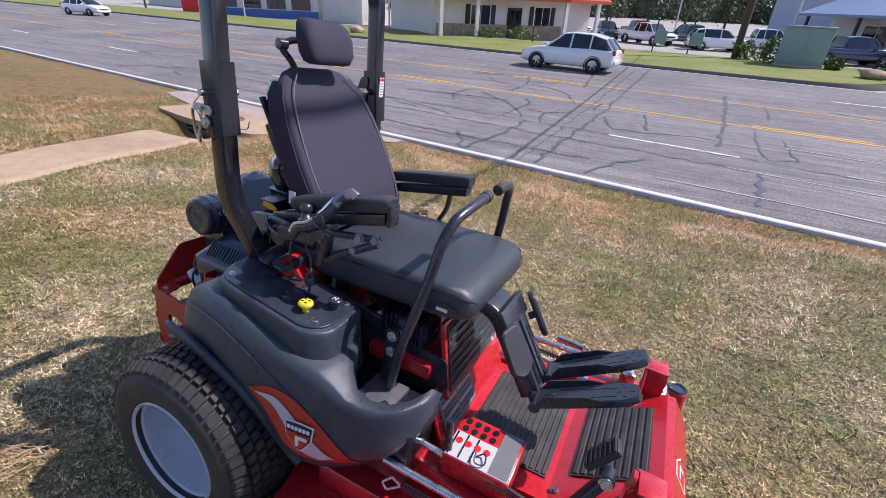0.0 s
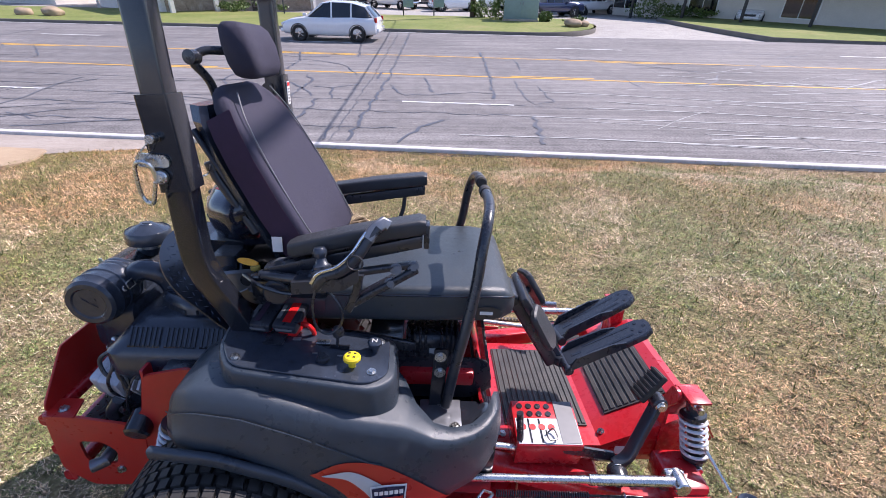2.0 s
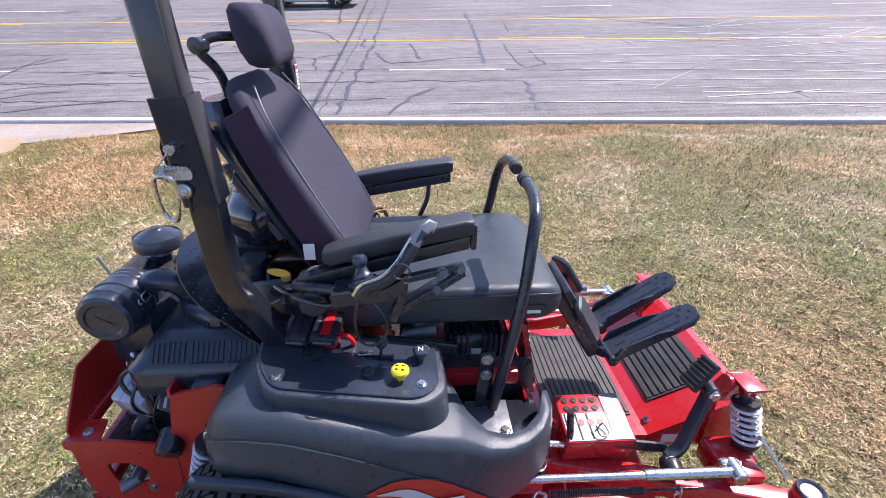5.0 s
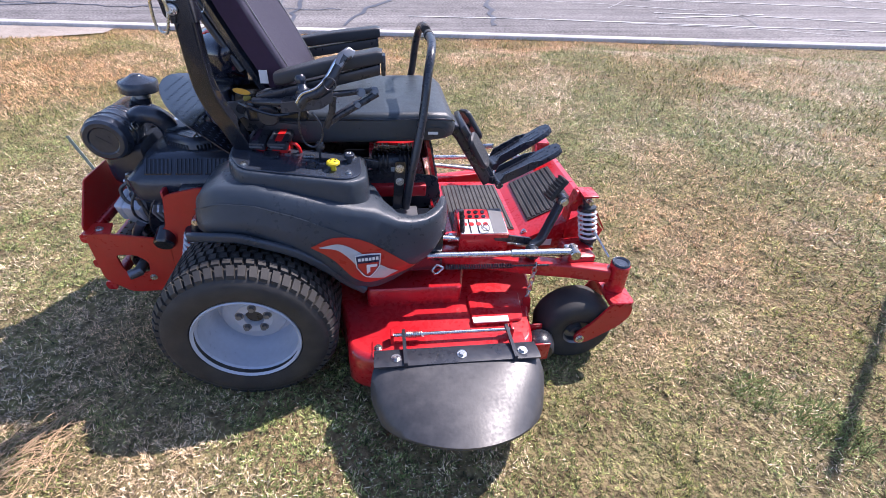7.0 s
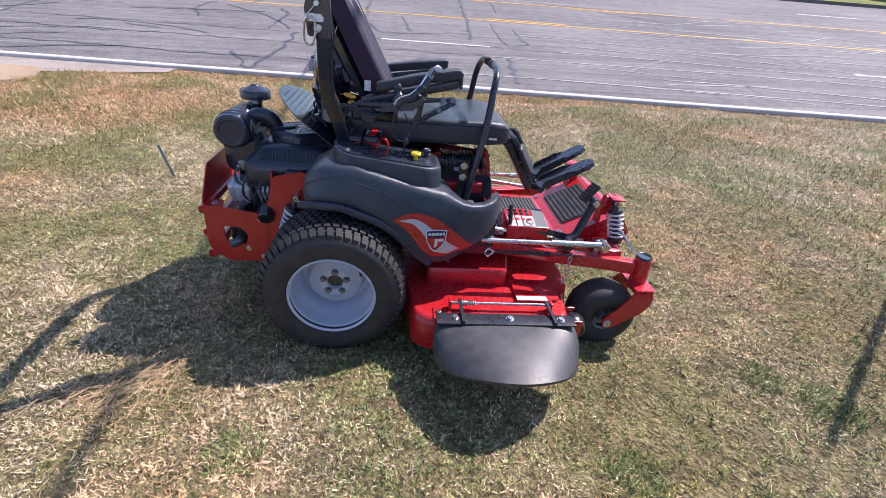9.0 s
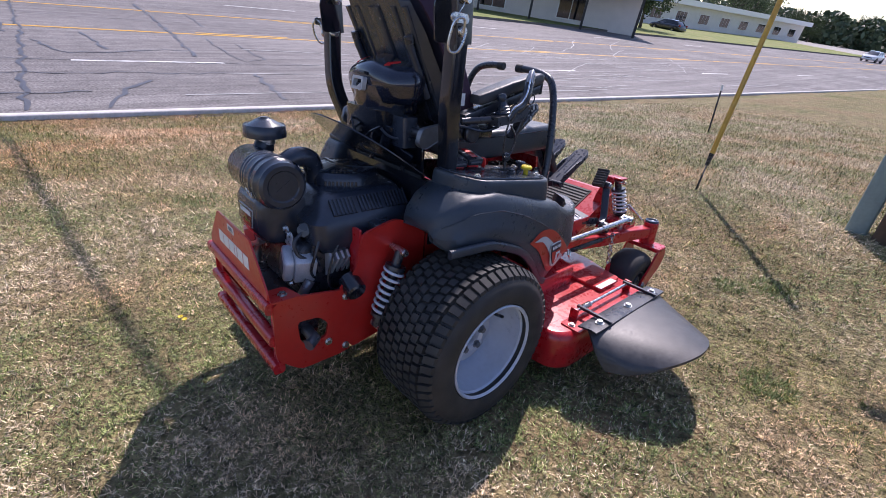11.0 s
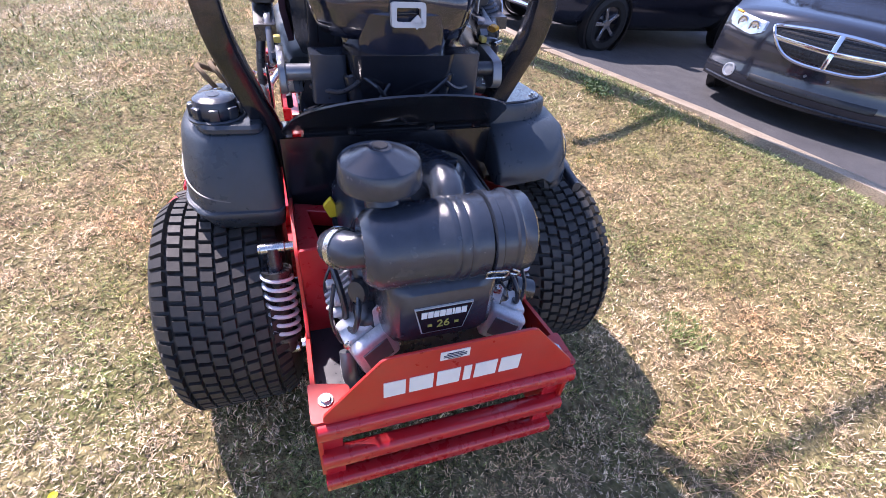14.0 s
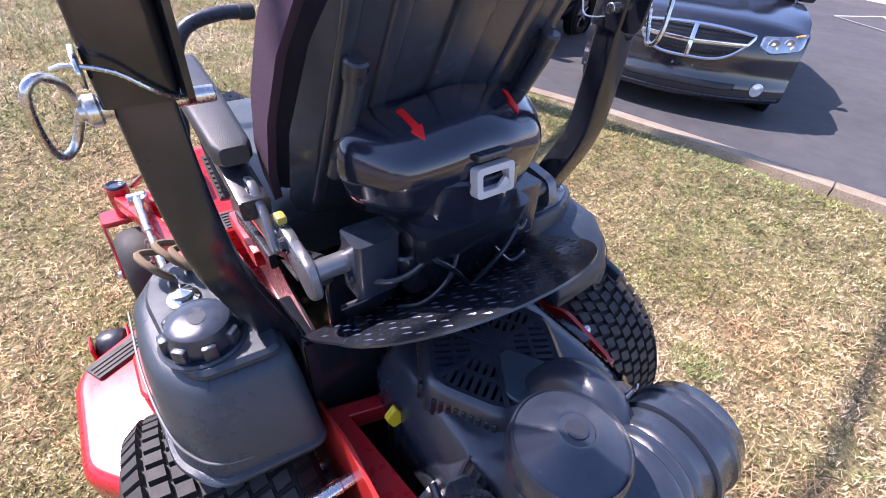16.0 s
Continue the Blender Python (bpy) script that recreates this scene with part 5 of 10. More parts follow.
# raised pedestal that carries the panel, falling towards the front
PANEL_DROP = -0.10
bm = B()
ped_o = round_poly([(-0.020, -0.262), (-0.008, -0.380), (0.040, -0.458), (0.365, -0.474), (0.420, -0.428), (0.414, -0.278), (0.365, -0.262)], 0.035, 6)
pc = Vector((0.17, -0.36))
loft(bm, [[Vector((pc.x + (p[0] - pc.x) * k, pc.y + (p[1] - pc.y) * k2, z + PANEL_DROP * p[0])) for p in ped_o] for k, k2, z in
          ((1.075, 1.16, 0.650), (1.050, 1.085, 0.730), (1.030, 1.050, 0.802), (1.022, 1.036, 0.830), (1.012, 1.02, 0.841), (0.998, 0.998, 0.8465), (0.985, 0.975, 0.848))])
part("panel_pedestal", bm, CHAR, pod, sharp=60)
# thin seams moulded in the flank
for zo, xs_ in ((0.085, (-0.12, 0.24)), (0.082, (0.25, 0.40))):
    bm = B()
    rws = []
    for k in range(15):
        x = xs_[0] + (xs_[1] - xs_[0]) * k / 14
        P_ = next(((a, b) for a, b in zip(POD, POD[1:]) if a[0] <= x <= b[0]))
        t = (x - P_[0][0]) / (P_[1][0] - P_[0][0])
        r_ = [p + (q - p) * t for p, q in zip(*P_)]
        sec = pod_section(*r_)
        rws.append(sec[8] + Vector((0, -0.0015, 0.012)))
    tube(bm, rws, 0.0016, 5)
    part("moulded_seam", bm, CHAR, pod)
# flare over the tyre
bm = B()
fl = [(-0.135, 0.648), (-0.06, 0.652), (0.02, 0.652), (0.09, 0.632), (0.19, 0.588), (0.28, 0.512), (0.345, 0.440), (0.40, 0.400)]
sweep(bm, smooth_path([(x, -0.512 - 0.028 * math.sin(math.pi * min(1, (x + 0.14) / 0.5)), z) for x, z in fl], 5), rect(0.020, 0.030, 0.007), up=(0, 1, 0))
part("wheel_arch_lip", bm, CHAR, pod)
# panel plate
bm = B()
pout = round_poly([(-0.012, -0.272), (0.000, -0.372), (0.045, -0.446), (0.36, -0.462), (0.405, -0.420), (0.400, -0.285), (0.36, -0.268)], 0.03)
slab(bm, pout, 0.0, 0.007, Matrix(((1, 0, 0, 0), (0, 1, 0, 0), (PANEL_DROP, 0, 1, 0.8475), (0, 0, 0, 1))), 0.002)
cpanel = part("control_panel", bm, PLAST, pod, "black control panel with knobs and screws")


def pz(x):
    return 0.8547 + PANEL_DROP * x


for x, y in ((0.048, -0.418), (0.365, -0.421), (0.012, -0.30), (0.375, -0.300)):
    bolt(cpanel, (x, y, pz(x)), (0, 0, 1), 0.008, 0.005)
bm = B()
lathe(bm, [(0.009, 0.0), (0.009, 0.016), (0.018, 0.018), (0.0215, 0.021), (0.021, 0.027), (0.017, 0.031), (0.004, 0.032)], (0.317, -0.405, pz(0.317)), (0, 0, 1), 12)
kb = part("blade_switch", bm, YELLOW, cpanel, "yellow pull knob")
for dx, dy in ((-0.008, -0.004), (0.006, -0.007), (0.007, 0.007), (-0.007, 0.008)):
    bm = B()
    box(bm, 0.317 + dx - 0.003, 0.317 + dx + 0.003, -0.405 + dy - 0.002, -0.405 + dy + 0.002, pz(0.317) + 0.0285, pz(0.317) + 0.0325)
    part("knob_mark", bm, BLACK, kb)
bm = B()
lathe(bm, [(0.009, 0.0), (0.009, 0.016), (0.018, 0.018), (0.019, 0.028), (0.016, 0.031), (0.004, 0.0315)], (0.364, -0.338, pz(0.364)), (0, 0, 1), 18)
kn = part("choke_knob", bm, PLAST, cpanel, "black knob marked N")
text("letter", "N", 0.020, pose(0.364, -0.338, pz(0.364) + 0.0318, 0, 0, 0), WHITE, kn)
bm = B()
lathe(bm, [(0.016, 0), (0.016, 0.008), (0.010, 0.010), (0.010, 0.016), (0.004, 0.016)], (0.245, -0.395, pz(0.245)), (0, 0, 1), 18)
part("key_switch", bm, SATIN, cpanel)
bm = B()
box(bm, 0.20, 0.30, -0.347, -0.332, pz(0.25) - 0.002, pz(0.25) + 0.0015)
part("lever_slot", bm, BLACK, cpanel)
bm = B()
tube(bm, [(0.268, -0.34, 0.81), (0.272, -0.34, 0.862)], 0.004, 8)
lathe(bm, [(0.004, 0), (0.013, 0.004), (0.016, 0.014), (0.012, 0.026), (0.004, 0.030)], (0.273, -0.34, 0.861), (0, 0, 1), 16)
part("throttle_lever", bm, SATIN, cpanel, "black ball-ended throttle lever")
bm = B()
box(bm, 0.215, 0.25, -0.338, -0.322, pz(0.2) - 0.001, pz(0.2) + 0.004, 0.001, 1)
part("slot_trim", bm, ZINC, cpanel)
for x, y, w, h in ((0.09, -0.36, 0.05, 0.05), (0.155, -0.33, 0.02, 0.012), (0.215, -0.375, 0.012, 0.004), (0.275, -0.375, 0.012, 0.004), (0.095, -0.30, 0.03, 0.008)):
    bm = B()
    box(bm, x, x + w, y, y + h, pz(x) - 0.001, pz(x) + 0.0012)
    part("panel_mark", bm, GREYP if h < 0.02 else SATIN, cpanel)


# swoosh print on the flank
def flank(x, z):
    P = next(((a, b) for a, b in zip(POD, POD[1:]) if a[0] <= x <= b[0]), (POD[-2], POD[-1]))
    t = (x - P[0][0]) / (P[1][0] - P[0][0])
    s = pod_section(*[p + (q - p) * t for p, q in zip(*P)])
    pts = sorted(((v.z, v.y) for v in s[7:13]))
    for (z0, y0), (z1, y1) in zip(pts, pts[1:]):
        if z <= z1:
            return y0 + (y1 - y0) * (z - z0) / max(1e-6, z1 - z0)
    return pts[-1][1]


def decal(name, top, bot, material, parent, off, n=18, label=""):
    """A print between an upper and a lower edge, each (x, z), lying on the flank."""
    bm = B()
    A, Bt = smooth_path([(x, 0, z) for x, z in top], n), smooth_path([(x, 0, z) for x, z in bot], n)
    m = min(len(A), len(Bt))
    rows = []
    for k in range(m):
        rows.append([A[k].lerp(Bt[k], q / 6) for q in range(7)])
    vs = [ring(bm, [Vector((p.x, flank(p.x, p.z) - off, p.z)) for p in r]) for r in rows]
    for a, b in zip(vs, vs[1:]):
        bridge(bm, a, b, closed=False)
    return part(name, bm, material, parent, label)


sw = decal("swoosh_print", [(0.235, 0.612), (0.31, 0.640), (0.40, 0.622), (0.49, 0.560), (0.585, 0.478)], [(0.235, 0.610), (0.30, 0.560), (0.37, 0.470), (0.44, 0.440), (0.585, 0.474)], ORNG, pod, 0.003, label="orange-red swoosh print")
decal("swoosh_stripe", [(0.262, 0.612), (0.33, 0.616), (0.40, 0.572), (0.46, 0.520), (0.52, 0.478)], [(0.262, 0.609), (0.32, 0.594), (0.37, 0.540), (0.40, 0.478), (0.47, 0.452)], SILVERP, sw, 0.0055)
decal("shield", [(0.372, 0.572), (0.415, 0.574), (0.460, 0.570)], [(0.376, 0.520), (0.415, 0.472), (0.456, 0.520)], WHITE, sw, 0.0085)
decal("shield_field", [(0.376, 0.568), (0.415, 0.570), (0.456, 0.566)], [(0.380, 0.522), (0.415, 0.479), (0.452, 0.522)], NAVY, sw, 0.0105)
decal("shield_red", [(0.381, 0.541), (0.415, 0.541), (0.451, 0.541)], [(0.383, 0.523), (0.415, 0.485), (0.449, 0.523)], ORNG, sw, 0.0125)
decal("shield_corner", [(0.410, 0.535), (0.425, 0.535), (0.446, 0.535)], [(0.410, 0.524), (0.425, 0.524), (0.446, 0.524)], WHITE, sw, 0.0145)
decal("shield_leg", [(0.410, 0.527), (0.416, 0.527), (0.422, 0.527)], [(0.410, 0.494), (0.416, 0.500), (0.422, 0.505)], WHITE, sw, 0.0145)
for k in range(6):
    a = 0.383 + k * 0.0118
    decal("print_block", [(a, 0.562), (a + 0.004, 0.562), (a + 0.009, 0.562)], [(a, 0.550), (a + 0.004, 0.550), (a + 0.009, 0.550)], WHITE, sw, 0.0135)
# lever well
bm = B()
box(bm, 0.43, 0.69, -0.42, -0.25, 0.40, 0.585, 0.01)
well = part("lever_well", bm, BLACK, mower, "dark well round the steering lever")
bm = B()
box(bm, 0.485, 0.60, -0.40, -0.27, 0.588, 0.604, 0.003)
lb = part("lever_base", bm, GREYM, mower)
for x, y in ((0.501, -0.375), (0.58, -0.375), (0.545, -0.285)):
    bolt(lb, (x, y, 0.604), (0, 0, 1), 0.010)

# ---- left fuel tank
def tank_ring(z, xr, xs, xf, yi, yo, r=0.03):
    """Outline of the tank at one height: blunt rear end, rounded outer corner, tapering nose."""
    pts = round_poly([(xr - 0.012, yi), (xr + 0.005, yo - 0.055), (xs, yo - 0.008), (0.10, yo), (xf - 0.10, yo - 0.006), (xf - 0.01, yo - 0.06), (xf, yi)], r, 5)
    return [Vector((x, y, z)) for x, y in pts]


bm = B()
loft(bm, [tank_ring(0.596, -0.075, 0.0, 0.31, 0.292, 0.478), tank_ring(0.602, -0.088, -0.012, 0.32, 0.284, 0.492), tank_ring(0.640, -0.108, -0.03, 0.345, 0.280, 0.508), tank_ring(0.652, -0.112, -0.034, 0.350, 0.279, 0.512),
          tank_ring(0.657, -0.110, -0.033, 0.348, 0.279, 0.510), tank_ring(0.659, -0.103, -0.026, 0.342, 0.281, 0.504), tank_ring(0.70, -0.094, -0.018, 0.338, 0.283, 0.502), tank_ring(0.76, -0.072, 0.004, 0.328, 0.287, 0.497),
          tank_ring(0.800, -0.052, 0.022, 0.312, 0.291, 0.490), tank_ring(0.812, -0.045, 0.028, 0.300, 0.293, 0.483), tank_ring(0.819, -0.034, 0.036, 0.288, 0.296, 0.472), tank_ring(0.8215, -0.020, 0.045, 0.275, 0.30, 0.460)])
tank = part("fuel_tank", bm, CHAR, mower, "charcoal moulded fuel tank with a round black cap", sharp=50)
bm = B()
slab(bm, round_poly([(-0.046, 0.303), (-0.036, 0.425), (0.005, 0.447), (0.17, 0.462), (0.245, 0.440), (0.255, 0.303)], 0.025), 0.815, 0.838, None, 0.007)
part("tank_top", bm, CHAR, tank)
bm = B()
tube(bm, smooth_path([(0.27, 0.500, 0.745), (0.12, 0.504, 0.735), (0.0, 0.494, 0.715), (-0.055, 0.474, 0.70), (-0.088, 0.44, 0.69), (-0.100, 0.37, 0.675)], 6), 0.0022, 6)
part("vent_line", bm, GREYP, tank, "thin hose along the tank")
bm = B()
lathe(bm, [(0.062, -0.004), (0.064, 0.002), (0.060, 0.005), (0.048, 0.001), (0.040, 0.001)], (0.035, 0.398, 0.838), (0, 0, 1), 36)
part("filler_rim", bm, CHAR, tank)
CAPP = Vector((0.035, 0.398, 0.842))
bm = B()
lathe(bm, [(0.044, -0.012), (0.049, 0.000), (0.052, 0.008), (0.050, 0.022), (0.045, 0.036), (0.036, 0.041), (0.020, 0.043), (0.004, 0.043)], CAPP, (0, 0, 1), 36)
fc = part("fuel_cap", bm, PLAST, tank, "black ribbed fuel cap")
for k in range(8):
    bm = B()
    box(bm, 0.040, 0.058, -0.011, 0.011, -0.002, 0.026, 0.004, 2, Matrix.Translation(CAPP) @ Matrix.Rotation(2 * math.pi * k / 8, 4, "Z"))
    part("grip_lug", bm, PLAST, fc)
bm = B()
slab(bm, [(0.019 * math.cos(a), 0.013 * math.sin(a)) for a in (2 * math.pi * k / 24 for k in range(24))], 0.0426, 0.0440, Matrix.Translation(CAPP))
part("cap_label", bm, SATIN, fc)
bm = B()
lathe(bm, [(0.026, -0.01), (0.026, 0.004), (0.018, 0.006), (0.018, 0.018), (0.006, 0.021), (0.003, 0.022)], (0.140, 0.405, 0.838), (0, 0, 1), 24)
part("fuel_gauge", bm, CHROME, tank, "chrome fuel gauge")
for k, (a, b) in enumerate(((0.185, 0.36), (0.215, 0.38), (0.20, 0.41))):
    bm = B()
    tube(bm, [(a, b, 0.840), (a - 0.01, b + 0.02, 0.878), (a + 0.03, b + 0.035, 0.888), (a + 0.05, b, 0.868)], 0.0065, 8, 5)
    part("tie_strap", bm, ROPE, tank, "coiled tan strap")


# ---- cutting deck
deck = None
DOUT = [(0.315, -0.50), (0.335, -0.66), (0.40, -0.705), (0.95, -0.705), (1.02, -0.66), (1.04, -0.52), (1.10, -0.35), (1.12, 0.0), (1.09, 0.28), (0.96, 0.42), (0.825, 0.555), (0.72, 0.725), (0.655, 0.755), (0.36, 0.758), (0.215, 0.645), (0.215, 0.45), (0.25, 0.30), (0.25, -0.30)]
bm = B()
dr = round_poly(DOUT, 0.035)
c0 = Vector((0.68, 0.0))
loft(bm, [[Vector((*(c0 + (Vector(p) - c0) * s), z)) for p in dr] for s, z in ((0.995, 0.085), (1.0, 0.09), (1.0, 0.205), (0.992, 0.232), (0.97, 0.245), (0.96, 0.246))])
deck = part("mower_deck", bm, RED, mower, "glossy red cutting deck", sharp=50)
for sg in (-1, 1):
    bm = B()
    out = round_poly([(0.40, sg * 0.17), (0.40, sg * 0.44 if sg < 0 else 0.54), (0.44, 0.585), (0.60, 0.585), (0.77, 0.44)][:2 if sg < 0 else 5] + [(0.77, sg * 0.44)][:1 if sg < 0 else 0] + [(0.80, sg * 0.30), (0.77, sg * 0.17)], 0.02)
    slab(bm, out, 0.240, 0.332, None, 0.008)
    cv = part("belt_cover", bm, RED, deck, "raised red belt cover")
    bolt(cv, (0.50, sg * 0.37, 0.332), (0, 0, 1), 0.009)
bm = B()
slab(bm, round_poly([(0.42, -0.71), (0.42, -0.62), (0.98, -0.62), (0.98, -0.71)], 0.01), 0.244, 0.252)
part("discharge_plate", bm, RED, deck)
bm = B()
slab(bm, round_poly([(0.80, -0.58), (0.80, -0.40), (1.02, -0.40), (1.0, -0.56)], 0.02), 0.245, 0.262, None, 0.004)
part("deck_rib", bm, RED, deck)
bm = B()
box(bm, 0.80, 0.94, -0.575, -0.545, 0.262, 0.266)
part("deck_label", bm, WHITE, deck, "small white deck label")
bm = B()
tpm = Matrix.Translation((0.708, 0.620, 0.246)) @ Matrix.Rotation(radians(-63), 4, "Z")
slab(bm, round_poly([(-0.09, -0.036), (-0.09, 0.036), (0.09, 0.036), (0.09, -0.036)], 0.008), 0, 0.008, tpm, 0.002)
tp = part("tread_pad", bm, MAT_RIB, deck, "ribbed grey tread pad")
for k in range(4):
    bm = B()
    box(bm, -0.085, 0.085, -0.030 + k * 0.0155, -0.034 + k * 0.0155, 0.0075, 0.011, 0, 1, tpm)
    part("rib", bm, MAT_RIB, tp)
bm = B()
box(bm, 0.453, 0.553, 0.668, 0.718, 0.2455, 0.2475)
part("deck_label", bm, WHITE, deck, "small white deck label")
# anti-scalp rollers
for x, y in ((1.075, -0.60), (0.87, 0.655)):
    bm = B()
    lathe(bm, [(0.012, -0.038), (0.046, -0.038), (0.054, -0.028), (0.056, 0.0), (0.054, 0.028), (0.046, 0.038), (0.012, 0.038)], (x, y, 0.150), (0.25, 1, 0), 28)
    r = part("anti_scalp_roller", bm, SATIN, deck, "black plastic roller")
    for e in (-0.054, 0.050):
        bm = B()
        box(bm, x - 0.06, x + 0.015, y + e - 0.004, y + e + 0.004, 0.13, 0.215, 0.004)
        part("roller_bracket", bm, RED, deck)
# discharge chute
CH_T = 0.012


def chute_pt(u, v, lift):
    """u along the mower from 0 to 1, v outward from 0 to 1."""
    bow = math.sin(math.pi * u) ** 0.55
    x = 0.435 + 0.555 * u + v * (-0.055 * (1 - u) + 0.060 * u) * (1 - 0.8 * v * v)
    y = -0.735 - v * (0.110 + 0.225 * bow)
    z = 0.268 + 0.012 * v * bow - 0.085 * v * (abs(2 * u - 1) ** 2.2) - 0.03 * v * v
    return Vector((x, y, z + lift))


bm = B()
NU, NV = 28, 10
top = [[bm.verts.new(chute_pt(i / NU, j / NV, CH_T)) for j in range(NV + 1)] for i in range(NU + 1)]
bot = [[bm.verts.new(chute_pt(i / NU, j / NV, 0)) for j in range(NV + 1)] for i in range(NU + 1)]
for G in (top, bot):
    for i in range(NU):
        for j in range(NV):
            bm.faces.new((G[i][j], G[i + 1][j], G[i + 1][j + 1], G[i][j + 1]))
edge_ij = [(i, 0) for i in range(NU)] + [(NU, j) for j in range(NV)] + [(i, NV) for i in range(NU, 0, -1)] + [(0, j) for j in range(NV, 0, -1)]
for (a, b), (c, d) in zip(edge_ij, edge_ij[1:] + edge_ij[:1]):
    bm.faces.new((top[a][b], top[c][d], bot[c][d], bot[a][b]))
chute = part("discharge_chute", bm, CHUTE, deck, "scuffed black rubber discharge chute", sharp=45)
bm = B()
loft(bm, [[Vector((0.425 + 0.575 * k / 14, y, z)) for y, z in ((-0.695, 0.270), (-0.695, 0.277), (-0.752, 0.288), (-0.775, 0.286), (-0.775, 0.279), (-0.752, 0.280))] for k in range(15)])
part("chute_strip", bm, SATIN, deck, "black steel chute clamp strip")
for x in (0.50, 0.726, 0.942):
    bolt(deck, (x, -0.742, 0.287), (0, 0, 1), 0.012, 0.009)
for x in (0.525, 0.905):
    bm = B()
    plate_y(bm, [(0, 0), (0.012, 0), (0.012, 0.012), (0, 0.012)], -0.775, -0.62)
    bmesh.ops.transform(bm, matrix=Matrix.Translation((x, 0, 0.286)), verts=bm.verts)
    part("hinge_strap", bm, SATIN, deck)
bm = B()
cyl(bm, (0.485, -0.635, 0.285), (0.935, -0.635, 0.285), 0.007, seg=12)
part("hinge_rod", bm, ZINC, deck, "zinc hinge rod")
bm = B()
coil(bm, (0.54, -0.635, 0.285), (0.60, -0.635, 0.285), 0.011, 0.0022, 9)
part("hinge_spring", bm, ZINC, deck)
for x in (0.49, 0.93):
    bm = B()
    box(bm, x - 0.006, x + 0.006, -0.65, -0.615, 0.245, 0.30, 0.003)
    part("hinge_lug", bm, RED, deck)
bolt(deck, (0.44, -0.66, 0.252), (0, 0, 1), 0.010)

# ---- front end: frame, footwell
for x0, x1, y0, y1 in ((0.30, 1.26, -0.235, -0.185), (0.30, 1.26, 0.185, 0.235), (1.10, 1.15, -0.184, 0.184)):
    bm = B()
    box(bm, x0, x1, y0, y1, 0.335, 0.41, 0.005)
    part("front_frame", bm, RED, mower)


def tread_mat(x0, z0, x1, z1, y0, y1, parent, n, label):
    """A ribbed mat on a plane from (x0, z0) to (x1, z1), with ribs across the seat line."""
    d = Vector((x1 - x0, 0, z1 - z0))
    up = Vector((-(z1 - z0), 0, x1 - x0)).normalized()
    P = lambda t, y, h: Vector((x0, y, z0)) + d * t + up * h
    bm = B()
    loft(bm, [[P(0, y0, 0), P(1, y0, 0), P(1, y1, 0), P(0, y1, 0)], [P(0, y0, 0.004), P(1, y0, 0.004), P(1, y1, 0.004), P(0, y1, 0.004)]])
    o = part("foot_mat", bm, MAT_RIB, parent, label)
    for k in range(n):
        t0, t1 = (k + 0.14) / n, (k + 0.86) / n
        bm = B()
        loft(bm, [[P(t0, y0 + 0.006, 0.0035), P(t1, y0 + 0.006, 0.0035), P(t1, y1 - 0.006, 0.0035), P(t0, y1 - 0.006, 0.0035)],
                  [P(t0 + 0.01, y0 + 0.007, 0.008), P(t1 - 0.01, y0 + 0.007, 0.008), P(t1 - 0.01, y1 - 0.007, 0.008), P(t0 + 0.01, y1 - 0.007, 0.008)]])
        part("rib", bm, MAT_RIB, o)
    return o


bm = B()
plate_y(bm, [(0.66, 0.425), (1.055, 0.425), (1.32, 0.562), (1.345, 0.562), (1.405, 0.470), (1.405, 0.462), (1.343, 0.552), (1.322, 0.550), (1.058, 0.412), (0.66, 0.412)], -0.262, 0.262)
floor_pan = part("footwell", bm, RED, mower, "red sheet-metal footwell with ribbed mats", sharp=20)
bm = B()
plate_y(bm, [(0.665, 0.60), (0.735, 0.425), (0.728, 0.42), (0.658, 0.595)], -0.262, 0.262)
part("footwell_riser", bm, RED, floor_pan)
for sg in (-1, 1):
    bm = B()
    plate_y(bm, [(1.06, 0.415), (1.32, 0.552), (1.40, 0.465), (1.38, 0.40), (1.06, 0.38)], sg * 0.252, sg * 0.262)
    part("footwell_side", bm, RED, floor_pan)
tread_mat(0.765, 0.4265, 1.035, 0.4265, -0.185, 0.215, floor_pan, 14, "grey ribbed floor mat")
tread_mat(1.10, 0.450, 1.285, 0.5455, -0.155, 0.185, floor_pan, 9, "black ribbed toe mat")
for x, z, y in ((1.07, 0.434, -0.215), (1.07, 0.434, 0.225), (1.30, 0.553, -0.235), (0.75, 0.427, -0.225)):
    bolt(floor_pan, (x, y, z), (-0.45 if x > 1.06 else 0, 0, 1), 0.008)
# outlined badge on the front lip
lip = Matrix.Translation((1.374, -0.03, 0.518)) @ Matrix.Rotation(radians(56), 4, "Y")
for out, h, mm in (([(-0.034, -0.045), (0.034, -0.045), (0.034, 0.015), (0.0, 0.060), (-0.034, 0.015)], 0.0012, WHITE), ([(-0.029, -0.040), (0.029, -0.040), (0.029, 0.013), (0.0, 0.052), (-0.029, 0.013)], 0.0022, ORNG),
                   ([(-0.012, -0.030), (-0.004, -0.030), (-0.004, 0.010), (-0.012, 0.010)], 0.0032, WHITE), ([(-0.012, 0.010), (0.018, 0.010), (0.018, 0.020), (-0.012, 0.020)], 0.0032, WHITE)):
    bm = B()
    slab(bm, out, -0.006, h, lip)
    part("badge_print", bm, mm, floor_pan)
